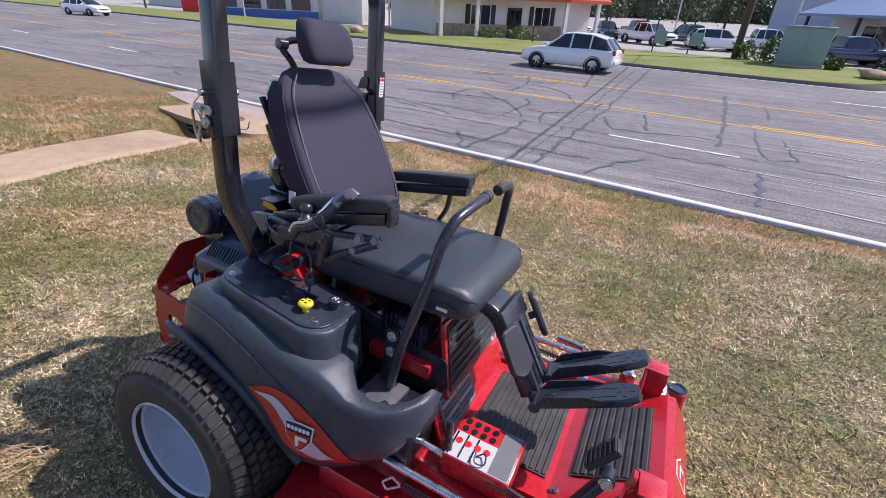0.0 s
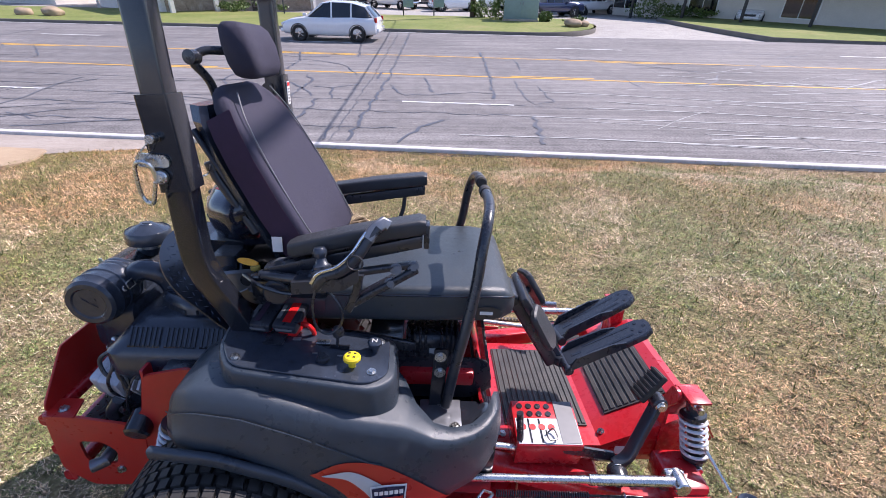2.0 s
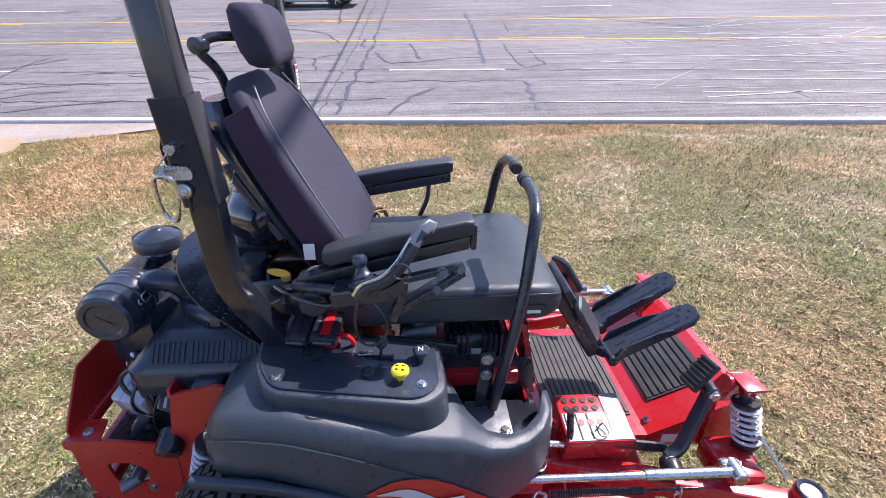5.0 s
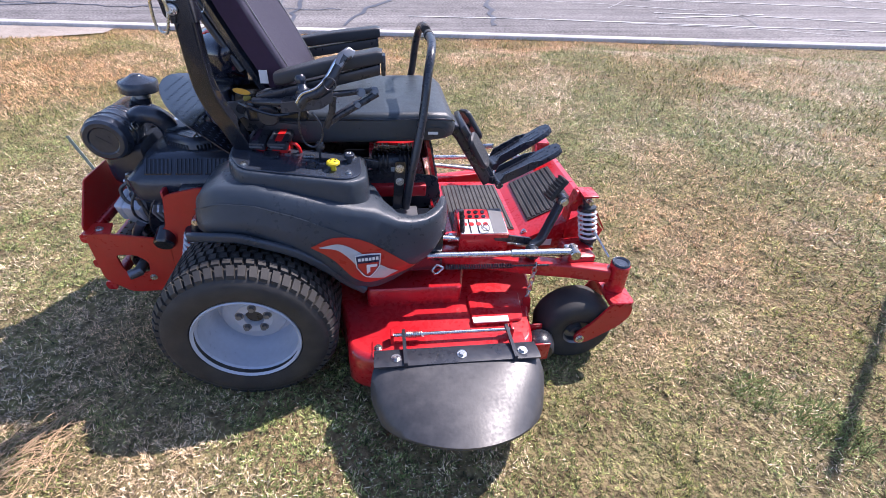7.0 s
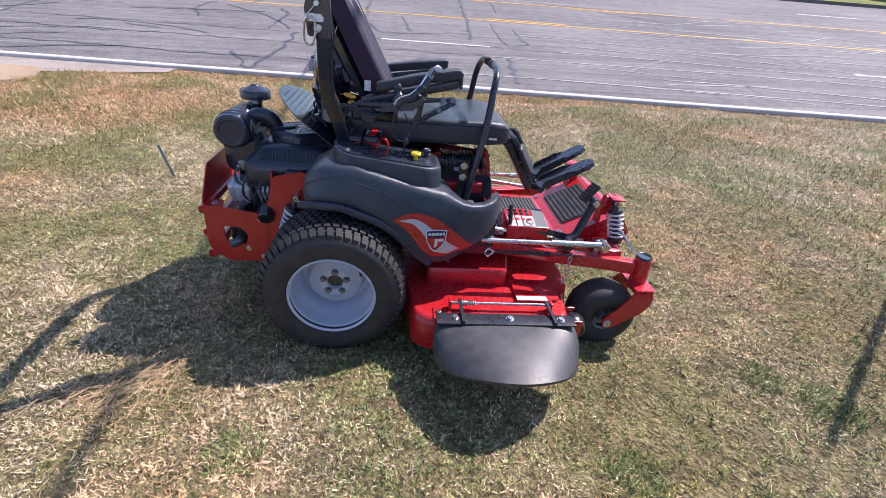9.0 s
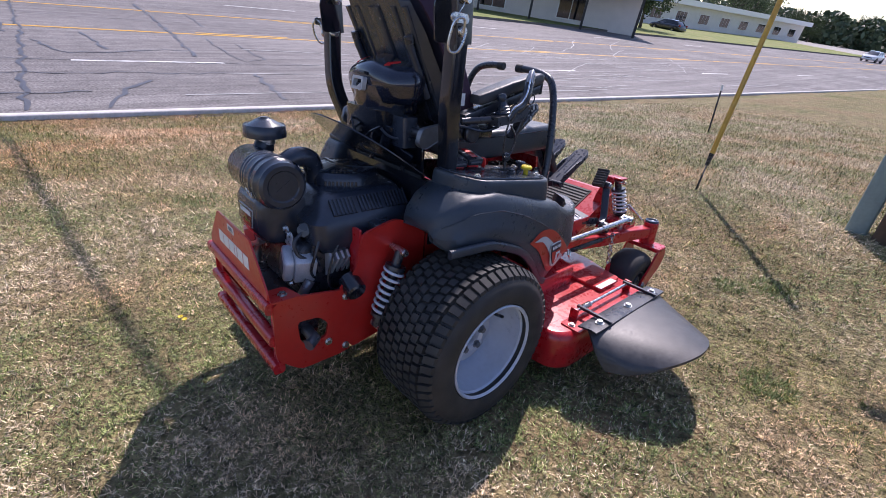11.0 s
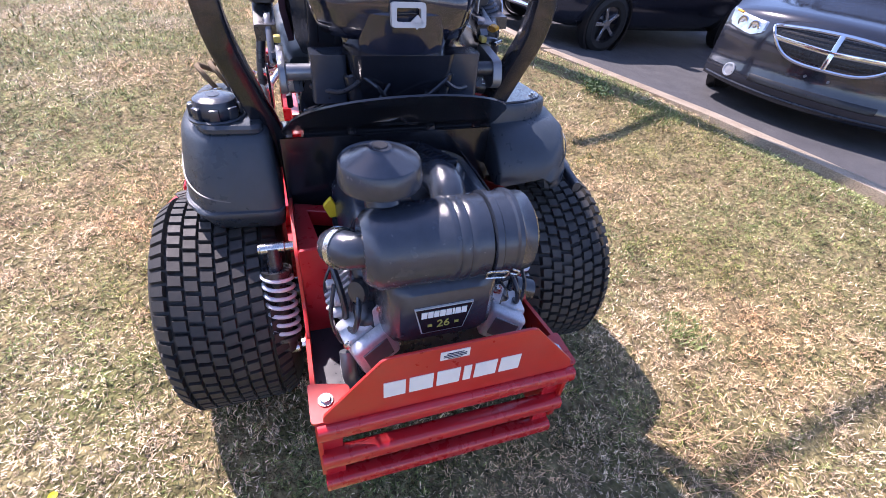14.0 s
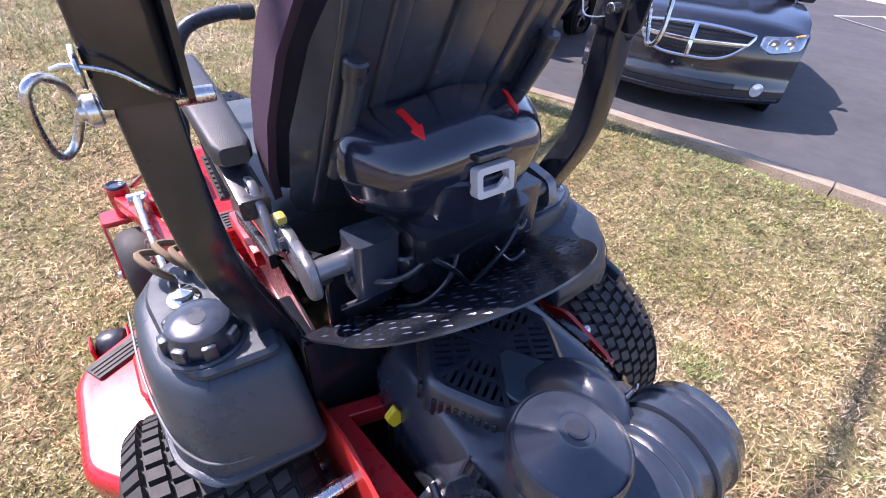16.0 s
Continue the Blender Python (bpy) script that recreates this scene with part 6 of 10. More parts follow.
# instruction plate on the riser
ris = Matrix.Translation((0.699, -0.115, 0.515)) @ Matrix.Rotation(radians(68), 4, "Y")
bm = B()
box(bm, -0.075, 0.075, -0.115, 0.115, 0.001, 0.004, 0, 1, ris)
ip = part("instruction_plate", bm, GREYP, floor_pan, "dark instruction plate with fine print")
for k in range(9):
    for q in range(2):
        bm = B()
        box(bm, -0.066 + k * 0.015, -0.061 + k * 0.015, -0.105 + q * 0.108, -0.01 + q * 0.108, 0.0038, 0.0048, 0, 1, ris)
        part("print_bar", bm, NAVY if k % 3 else SILVERP, ip)

# height selector box
bm = B()
hb = Matrix.Translation((0.862, -0.272, 0.492)) @ Matrix.Rotation(radians(9), 4, "X")
box(bm, -0.098, 0.098, -0.078, 0.078, -0.05, 0.040, 0.006, 2, hb)
hbox = part("height_selector", bm, RED, mower, "red cutting-height box with pin holes and a grey scale")
bm = B()
box(bm, -0.092, 0.092, -0.073, 0.012, 0.0395, 0.0415, 0, 1, hb)
part("scale_label", bm, SILVERP, hbox)
for k in range(4):
    for q, r in ((0.055, 0.009), (0.028, 0.009), (-0.018, 0.010)):
        bm = B()
        cyl(bm, hb @ Vector((-0.072 + k * 0.028, q, 0.0395)), hb @ Vector((-0.072 + k * 0.028, q, 0.0430)), r, seg=14)
        part("pin_hole", bm, BLACK if q > 0 else REDPL, hbox)
bm = B()
box(bm, 0.035, 0.09, -0.070, 0.074, 0.040, 0.0425, 0, 1, hb)
part("scale_label", bm, GREYP, hbox)
for k in range(3):
    bm = B()
    box(bm, -0.088 + k * 0.032, -0.083 + k * 0.032, -0.070, 0.010, 0.0412, 0.0424, 0, 1, hb)
    part("scale_bar", bm, BLACK, hbox)
bm = B()
tube(bm, [hb @ Vector(p) for p in ((-0.01, -0.045, 0.045), (0.012, -0.032, 0.055), (0.02, -0.06, 0.05), (-0.005, -0.066, 0.052), (-0.012, -0.04, 0.06))], 0.0022, 6, 6)
part("ring_pin", bm, SATIN, hbox)
bm = B()
tube(bm, rounded([(0.78, -0.33, 0.44), (0.775, -0.335, 0.53), (0.765, -0.33, 0.615)], 0.02), 0.010, 10)
part("lift_handle", bm, SATIN, mower, "black deck-lift handle")

# front suspension, each side
for sg in (-1, 1):
    y = lambda v: sg * v
    bm = B()
    sweep(bm, rounded([(0.66, y(0.30), 0.400), (1.05, y(0.40), 0.395), (1.20, y(0.440), 0.405), (1.345, y(0.482), 0.405)], 0.08, 5), rect(0.060, 0.055, 0.007), up=(0, 0, 1))
    arm = part("caster_arm", bm, RED, mower, "red front suspension arm")
    bm = B()
    box(bm, 1.19, 1.30, min(y(0.30), y(0.44)), max(y(0.30), y(0.44)), 0.38, 0.46, 0.012)
    part("arm_gusset", bm, RED, arm)
    bm = B()
    cyl(bm, (1.385, y(0.488), 0.335), (1.380, y(0.488), 0.458), 0.038, seg=26, bev=0.003)
    part("pivot_tube", bm, RED, arm)
    bm = B()
    lathe(bm, [(0.034, 0.0), (0.036, 0.004), (0.033, 0.010), (0.027, 0.008), (0.024, 0.004), (0.004, 0.004)], (1.380, y(0.488), 0.457), (0, 0, 1), 28)
    part("pivot_cap", bm, PLAST, arm, "round grey bearing cap")
    # caster
    cw = Vector((1.245, y(0.492), 0.160))
    bm = B()
    for e in (-1, 1):
        plate_y(bm, round_poly([(1.425, 0.325), (1.345, 0.335), (1.285, 0.235), (1.225, 0.175), (1.225, 0.130), (1.275, 0.125), (1.40, 0.215), (1.432, 0.27)], 0.03), cw.y + e * 0.083, cw.y + e * 0.091, 0.001)
    slab(bm, round_poly([(1.335, cw.y - 0.091), (1.335, cw.y + 0.091), (1.432, cw.y + 0.091), (1.432, cw.y - 0.091)], 0.02), 0.315, 0.336, None, 0.003)
    fk = part("caster_fork", bm, RED, mower, "red caster fork")
    bolt(fk, (1.247, cw.y + sg * 0.092, 0.152), (0, sg, 0), 0.013, 0.010)
    bm = B()
    lathe(bm, [(0.054, 0.060), (0.062, 0.066), (0.100, 0.076), (0.130, 0.074), (0.150, 0.058), (0.159, 0.030), (0.161, 0.0), (0.159, -0.030), (0.150, -0.058), (0.130, -0.074), (0.100, -0.076), (0.062, -0.066), (0.054, -0.060)],
          cw, (0, 1, 0), 48, close=True)
    tw = part("caster_wheel", bm, RUBBER, mower, "smooth black caster tyre on a grey rim")
    bm = B()
    lathe(bm, [(0.052, 0.062), (0.060, 0.069), (0.057, 0.060), (0.050, 0.040), (0.030, 0.034), (0.026, 0.060), (0.010, 0.062), (0.010, -0.062), (0.026, -0.060), (0.030, -0.034), (0.050, -0.040), (0.057, -0.060), (0.060, -0.069), (0.052, -0.062)],
          cw, (0, 1, 0), 36, close=True)
    part("caster_rim", bm, GREYM, tw)
    # coil-over with its tower
    dz = -0.03 if sg > 0 else 0.0
    coilover((1.305, y(0.345), 0.445 + dz), (1.268, y(0.300), 0.645 + dz), 0.034, 0.0050, 6, mower)
    bm = B()
    plate_x(bm, round_poly([(y(0.18), 0.36), (y(0.272), 0.375), (y(0.262), 0.590 + dz), (y(0.300), 0.640 + dz), (y(0.292), 0.668 + dz), (y(0.258), 0.668 + dz), (y(0.215), 0.56)], 0.015), 1.225, 1.236, 0.001)
    tower = part("shock_tower", bm, RED, mower, "red shock tower plate")
    bm = B()
    box(bm, 1.232, 1.30, min(y(0.255), y(0.265)), max(y(0.255), y(0.265)), 0.560 + dz, 0.668 + dz, 0.002)
    box(bm, 1.238, 1.30, min(y(0.262), y(0.335)), max(y(0.262), y(0.335)), 0.660 + dz, 0.668 + dz, 0.002)
    part("tower_cap", bm, RED, tower)
    bm = B()
    cyl(bm, (1.268, y(0.262), 0.645 + dz), (1.268, y(0.348), 0.645 + dz), 0.010, seg=12)
    part("shock_pin", bm, ZINC, tower)
    # struts and the brake spring
    bm = B()
    cyl(bm, (0.63, y(0.43), 0.482), (0.95, y(0.435), 0.484), 0.011, seg=14)
    cyl(bm, (0.95, y(0.435), 0.484), (1.19, y(0.437), 0.484), 0.015, seg=14)
    rod = part("control_rod", bm, ZINC, mower, "bright zinc-plated control rod")
    bm = B()
    cyl(bm, (1.20, y(0.405), 0.482), (1.20, y(0.465), 0.482), 0.022, seg=16, bev=0.003)
    box(bm, 1.165, 1.225, min(y(0.40), y(0.425)), max(y(0.40), y(0.425)), 0.40, 0.50, 0.012)
    part("rod_end", bm, ZINC, rod)
    bm = B()
    cyl(bm, (0.66, y(0.33), 0.497), (1.02, y(0.33), 0.455), 0.010, seg=14)
    cyl(bm, (1.0, y(0.33), 0.457), (1.06, y(0.33), 0.450), 0.014, seg=6)
    part("control_rod", bm, ZINC, mower, "bright zinc-plated control rod")
    bm = B()
    coil(bm, (0.70, y(0.44), 0.432), (0.96, y(0.44), 0.428), 0.009, 0.0022, 40, 5, 10)
    part("tension_spring", bm, SATIN, mower)
    bm = B()
    tube(bm, [(0.96, y(0.44), 0.428), (1.12, y(0.44), 0.425)], 0.004, 7)
    part("spring_link", bm, SATIN, mower)
    bm = B()
    tube(bm, rounded([(0.665, y(0.44), 0.445), (0.645, y(0.46), 0.435), (0.66, y(0.46), 0.415), (0.695, y(0.44), 0.43), (0.665, y(0.44), 0.445)], 0.008), 0.004, 7)
    part("spring_hook", bm, ZINC, mower)
    # chain to the deck
    ch0, ch1 = Vector((1.055, y(0.445), 0.44)), Vector((1.035, y(0.47), 0.27))
    n = 8
    for k in range(n):
        c = ch0.lerp(ch1, (k + 0.5) / n)
        bm = B()
        L = [(0.009 * math.cos(a), 0.015 * math.sin(a) * 1.0) for a in (2 * math.pi * q / 12 for q in range(13))]
        tube(bm, [c + (Vector((p, 0, q)) if k % 2 else Vector((0, p, q))) for p, q in L], 0.0032, 6)
        part("chain_link", bm, ZINC, mower)
    bm = B()
    plate_y(bm, round_poly([(1.02, 0.20), (1.06, 0.20), (1.05, 0.29), (1.02, 0.29)], 0.008), y(0.468), y(0.476))
    part("chain_lug", bm, RED, mower)
    # strap beside the tower
    bm = B()
    sweep(bm, [(1.30, y(0.37), 0.53), (1.35, y(0.44), 0.455)], rect(0.024, 0.008, 0.002), up=(0, 1, 0))
    part("stay", bm, ZINC, mower)
# lift pedal
bm = B()
sweep(bm, rounded([(1.045, -0.372, 0.470), (1.085, -0.362, 0.485), (1.172, -0.292, 0.632)], 0.04), rect(0.034, 0.024, 0.005), up=(0, 1, 0))
ped = part("lift_pedal", bm, SATIN, mower, "black deck-lift pedal with a ribbed pad")
bm = B()
pm = Matrix.Translation((1.150, -0.262, 0.668)) @ Matrix.Rotation(radians(-52), 4, "Y") @ Matrix.Rotation(radians(8), 4, "Z")
box(bm, -0.050, 0.050, -0.030, 0.030, -0.010, 0.010, 0.005, 2, pm)
pad = part("pedal_pad", bm, RUBBER, ped)
for k in range(7):
    bm = B()
    box(bm, -0.045 + k * 0.014, -0.038 + k * 0.014, -0.030, 0.030, 0.009, 0.014, 0.001, 1, pm)
    part("rib", bm, RUBBER, pad)
bm = B()
cyl(bm, (1.172, -0.270, 0.632), (1.172, -0.312, 0.632), 0.022, seg=20, bev=0.004)
part("pivot_boss", bm, SATIN, ped)
bolt(ped, (1.172, -0.313, 0.632), (0, -1, 0), 0.012)
bolt(ped, (1.048, -0.386, 0.472), (0, -1, 0), 0.012)
bm = B()
lathe(bm, [(0.004, -0.03), (0.022, -0.025), (0.030, 0.0), (0.022, 0.025), (0.004, 0.03)], (1.05, -0.395, 0.458), (0, 1, 0), 18)
part("pivot_ball", bm, SATIN, ped)
bm = B()
plate_y(bm, round_poly([(0.90, 0.520), (1.055, 0.492), (1.055, 0.462), (0.90, 0.488)], 0.01), -0.352, -0.344)
part("pedal_link", bm, SATIN, ped)
bm = B()
box(bm, 1.10, 1.18, -0.267, -0.2635, 0.395, 0.425)
part("spec_label", bm, WHITE, floor_pan, "small white rating label")
# pump and engine clutter under the seat
bm = B()
box(bm, 0.30, 0.66, -0.20, 0.20, 0.42, 0.64, 0.02)
part("seat_base", bm, BLACK, mower)
bm = B()
box(bm, 0.435, 0.600, -0.205, -0.08, 0.680, 0.778, 0.030, 4)
du = part("drive_unit", bm, SATIN, mower, "black finned drive unit")
for k in range(10):
    if k in (4, 5):
        continue
    bm = B()
    box(bm, 0.444 + k * 0.0155, 0.451 + k * 0.0155, -0.214, -0.10, 0.705, 0.786, 0.002)
    part("fin", bm, SATIN, du)
bm = B()
box(bm, 0.506, 0.534, -0.2075, -0.2045, 0.716, 0.734)
part("unit_label", bm, SILVERP, du)
for sg in (-1, 1):
    bm = B()
    plate_y(bm, round_poly([(0.10, 0.56), (0.10, 0.66), (0.34, 0.735), (0.68, 0.700), (0.70, 0.60), (0.64, 0.56)], 0.02), sg * 0.206, sg * 0.212)
    part("seat_box_side", bm, SATIN, mower, "black sheet-metal side of the seat box")
    bm = B()
    sweep(bm, rounded([(0.21, sg * 0.235, 0.794), (0.30, sg * 0.235, 0.790), (0.46, sg * 0.235, 0.760)], 0.05), rect(0.034, 0.016, 0.004), up=(0, 0, 1))
    part("seat_slide", bm, SATIN, mower, "black seat slide rail")
bm = B()
box(bm, 0.42, 0.64, -0.235, 0.235, 0.622, 0.672, 0.008)
part("seat_support", bm, RED, mower, "red sheet-metal seat support")
bm = B()
loft(bm, [[Vector((x + a, sg, z)) for a, sg in ((0, -0.205), (0.012, -0.205), (0.012, 0.205), (0, 0.205))] for x, z in ((0.690, 0.560), (0.640, 0.812))])
fpn = part("seat_box_front", bm, RED, mower, "red sloping front of the seat box with a grey pad")
bm = B()
loft(bm, [[Vector((x + a, sg, z)) for a, sg in ((0, -0.188), (0.005, -0.188), (0.005, 0.188), (0, 0.188))] for x, z in ((0.699, 0.578), (0.6555, 0.798))])
part("front_pad", bm, VINYL, fpn, "dark grey ribbed pad")
for k in range(7):
    bm = B()
    z = 0.600 + 0.030 * k
    x = 0.702 - (z - 0.578) * 0.1977
    box(bm, x, x + 0.005, -0.180, 0.180, z, z + 0.012, 0.001)
    part("pad_rib", bm, VINYL, fpn)

# ---- wheelchair seat, lap bars
bm = B()
S = lambda x, z0, z1, h, r: [Vector((x, yy, zz)) for yy, zz in round_poly([(-h, z0), (h, z0), (h, z1), (-h, z1)], r, 4)]
loft(bm, [S(0.13, 0.845, 0.935, 0.225, 0.02), S(0.16, 0.835, 0.945, 0.240, 0.028), S(0.45, 0.845, 0.950, 0.246, 0.026), S(0.64, 0.850, 0.955, 0.246, 0.026), S(0.700, 0.855, 0.950, 0.240, 0.03),
          S(0.728, 0.862, 0.930, 0.225, 0.03), S(0.738, 0.875, 0.910, 0.20, 0.015)])
seat = part("seat_cushion", bm, VINYL, mower, "smooth dark grey vinyl seat cushion", sharp=60)
for sg in (-1, 1):
    bm = B()
    tube(bm, [(0.16, sg * 0.243, 0.925), (0.45, sg * 0.2485, 0.932), (0.64, sg * 0.2485, 0.936), (0.71, sg * 0.236, 0.930), (0.735, sg * 0.20, 0.912)], 0.0028, 6, 5)
    part("piping", bm, BLACK, seat)
bm = B()
slab(bm, [(0.044 * math.cos(a), 0.020 * math.sin(a)) for a in (2 * math.pi * k / 20 for k in range(20))], 0, 0.0015, pose(0.655, -0.2468, 0.885, 90, 0, 0))
sl = part("cushion_label", bm, SATIN, seat)
bm = B()
box(bm, 0.637, 0.672, -0.2492, -0.248, 0.880, 0.890)
part("print_bar", bm, WHITE, sl)
# backrest
def back_ring(z, hw, t, y0=0.0, bulge=0.0):
    """Section across the leaning back at height z."""
    x = 0.185 - (z - 0.97) * 0.53
    P = []
    for k in range(28):
        a = 2 * math.pi * k / 28
        ca, sa = math.cos(a), math.sin(a)
        e = 0.55
        yy = hw * abs(sa) ** e * (1 if sa >= 0 else -1)
        dd = t / 2 * abs(ca) ** e * (1 if ca >= 0 else -1)
        wrap = 0.030 * (yy / 0.23) ** 2
        P.append(Vector((x + dd * 0.88 + wrap * 0.88 + bulge, y0 + yy, z + dd * 0.47 + wrap * 0.47)))
    return P


bm = B()
loft(bm, [back_ring(0.955, 0.195, 0.04), back_ring(0.968, 0.212, 0.066), back_ring(1.05, 0.226, 0.075), back_ring(1.15, 0.228, 0.075), back_ring(1.25, 0.216, 0.072), back_ring(1.33, 0.192, 0.068),
          back_ring(1.375, 0.165, 0.060), back_ring(1.403, 0.130, 0.048), back_ring(1.415, 0.095, 0.030)])
back = part("backrest", bm, FABRIC, mower, "purple-black fabric backrest with plum side panels", sharp=75)
for sg in (-1, 1):
    bm = B()
    loft(bm, [[p + Vector((0.0, sg * o, 0)) for p in (Vector((x - 0.022, sg * (h - 0.010), z - 0.010)), Vector((x + 0.028, sg * (h - 0.012), z + 0.016)), Vector((x + 0.033, sg * (h + 0.002), z + 0.018)), Vector((x - 0.024, sg * (h + 0.004), z - 0.012)))]
              for x, h, z, o in [(0.185 - (z - 0.97) * 0.53, hh, z, 0.002) for z, hh in ((0.975, 0.214), (1.05, 0.226), (1.15, 0.228), (1.25, 0.217), (1.32, 0.197), (1.36, 0.176))]])
    part("side_panel", bm, FABRIC2, back, "plum fabric side panel", sharp=60)
for sg in (-1, 1):
    bm = B()
    tube(bm, [(0.185 - (z - 0.97) * 0.53 + 0.046, sg * h, z + 0.024) for z, h in ((0.97, 0.185), (1.05, 0.198), (1.15, 0.200), (1.25, 0.188), (1.33, 0.164), (1.385, 0.120))], 0.0022, 6, 5)
    part("seam", bm, GREYP, back)
bm = B()
box(bm, 0.10, 0.125, -0.246, -0.2435, 1.045, 1.085, 0, 1)
part("care_label", bm, WHITE, back, "white sewn-in label")
# hard shell behind
bm = B()
loft(bm, [[Vector((0.185 - (z - 0.97) * 0.53 + d, yy, z - 0.02)) for d, yy in ((-0.045, -h), (-0.075, -h * 0.86), (-0.078, -h * 0.3), (-0.070, 0), (-0.078, h * 0.3), (-0.075, h * 0.86), (-0.045, h), (-0.030, h * 0.9), (-0.030, -h * 0.9))]
          for z, h in ((0.96, 0.19), (1.0, 0.205), (1.15, 0.212), (1.28, 0.195), (1.36, 0.165), (1.395, 0.125))])
shell = part("back_shell", bm, PLAST, mower, "black moulded shell behind the backrest", sharp=30)
for yy in (-0.158, 0.158):
    bm = B()
    tube(bm, [(0.03, yy, 1.06), (-0.052, yy, 1.21), (-0.060, yy, 1.235)], 0.0135, 14)
    cn = part("back_cane", bm, PLAST, shell, "black push-handle stub")
    bm = B()
    cyl(bm, (-0.055, yy, 1.222), (-0.064, yy, 1.248), 0.0155, seg=16, bev=0.003)
    part("cane_cap", bm, SATIN, cn)
for yy, hw, d in ((0.0, 0.030, 0.010), (-0.105, 0.014, 0.008), (0.105, 0.014, 0.008), (-0.165, 0.012, 0.006), (0.165, 0.012, 0.006)):
    bm = B()
    sweep(bm, [(0.185 - (z - 0.97) * 0.53 - 0.074, yy, z - 0.02) for z in (1.0, 1.15, 1.28, 1.345)], rect(d * 2, hw * 2, 0.006, 3), up=(1, 0, 0))
    part("shell_rib", bm, PLAST, shell)
# power unit: a domed lid with a shoulder lobe on either side and a cowl below
def cons_ring(z, s, deep):
    """Outline of the power unit, nose to the rear."""
    P = []
    for k in range(48):
        a = math.pi * k / 47
        y = math.cos(a)
        nose = math.exp(-(y / 0.60) ** 4)
        lobe = math.exp(-((abs(y) - 0.74) / 0.26) ** 2)
        d = (0.012 + 0.088 * nose + 0.056 * lobe) * deep * math.sqrt(max(0.0, 1 - abs(y) ** 8))
        P.append(Vector((-0.030 - d, y * 0.180 * s, z)))
    return P + [Vector((0.03, -0.165 * s, z)), Vector((0.03, 0.165 * s, z))]


def dome(r, k=1.0):
    return [Vector((p.x, p.y, p.z + k * (0.026 * math.exp(-(p.y / 0.105) ** 2) - 0.012 * (abs(p.y) / 0.18) ** 2 + 0.20 * (p.x + 0.05)))) for p in r]


bm = B()
loft(bm, [cons_ring(1.035, 0.88, 0.86), cons_ring(1.060, 0.94, 0.95), cons_ring(1.085, 0.985, 1.0), dome(cons_ring(1.098, 1.0, 1.02), 0.5), dome(cons_ring(1.116, 1.0, 1.02)), dome(cons_ring(1.130, 0.985, 0.97)),
          dome(cons_ring(1.141, 0.95, 0.87)), dome(cons_ring(1.149, 0.90, 0.72)), dome(cons_ring(1.154, 0.83, 0.52)), dome(cons_ring(1.156, 0.74, 0.28)), dome(cons_ring(1.157, 0.62, 0.05))])
cons = part("power_console", bm, GLOSS, mower, "glossy black power unit with red arrow marks and a pale frame emblem", sharp=85)


def lid_z(x, y):
    """Height of the lid over a place."""
    best = 1.10
    V = cons.data.vertices
    for f in cons.data.polygons:
        vs = [V[q].co for q in f.vertices]
        for q in range(1, len(vs) - 1):
            a, b, c = vs[0], vs[q], vs[q + 1]
            den = (b.x - a.x) * (c.y - a.y) - (c.x - a.x) * (b.y - a.y)
            if abs(den) < 1e-12:
                continue
            u = ((x - a.x) * (c.y - a.y) - (c.x - a.x) * (y - a.y)) / den
            v = ((b.x - a.x) * (y - a.y) - (x - a.x) * (b.y - a.y)) / den
            if u >= 0 and v >= 0 and u + v <= 1:
                best = max(best, a.z + (b.z - a.z) * u + (c.z - a.z) * v)
    return best


bm = B()
loft(bm, [[Vector((p.x - off, p.y, p.z)) for p in cons_ring(z, s_, d_)] for z, s_, d_, off in ((1.000, 0.62, 1.00, 0.0), (1.030, 0.66, 1.06, 0.0), (1.086, 0.66, 1.10, 0.0), (1.090, 0.64, 1.06, 0.0))])
part("lower_cowl", bm, GLOSS, cons, sharp=30)
qm = Matrix.Translation((-0.1470, 0.0, 1.090)) @ Matrix.Rotation(radians(-90), 4, "Z") @ Matrix.Rotation(radians(80), 4, "X")
bm = B()
so, si = round_poly([(-0.034, -0.022), (0.034, -0.022), (0.034, 0.022), (-0.034, 0.022)], 0.008), round_poly([(-0.024, -0.012), (0.024, -0.012), (0.024, 0.012), (-0.024, 0.012)], 0.004)
Rr = [ring(bm, [qm @ Vector((x, y, z)) for x, y in o]) for o, z in ((so, -0.012), (so, 0.004), (si, 0.004), (si, -0.012))]
for a, b in zip(Rr, Rr[1:] + Rr[:1]):
    bridge(bm, a, b)
part("frame_emblem", bm, SILVERP, cons, "pale rounded frame emblem")
bm = B()
box(bm, -0.004, 0.014, -0.029, -0.011, -0.002, 0.004, 0, 1, qm @ Matrix.Rotation(radians(40), 4, "Z"))
part("emblem_tail", bm, SILVERP, cons)
bm = B()
box(bm, -0.030, 0.030, 0.030, 0.040, -0.010, 0.003, 0.002, 2, qm)
part("lid_latch", bm, SATIN, cons)
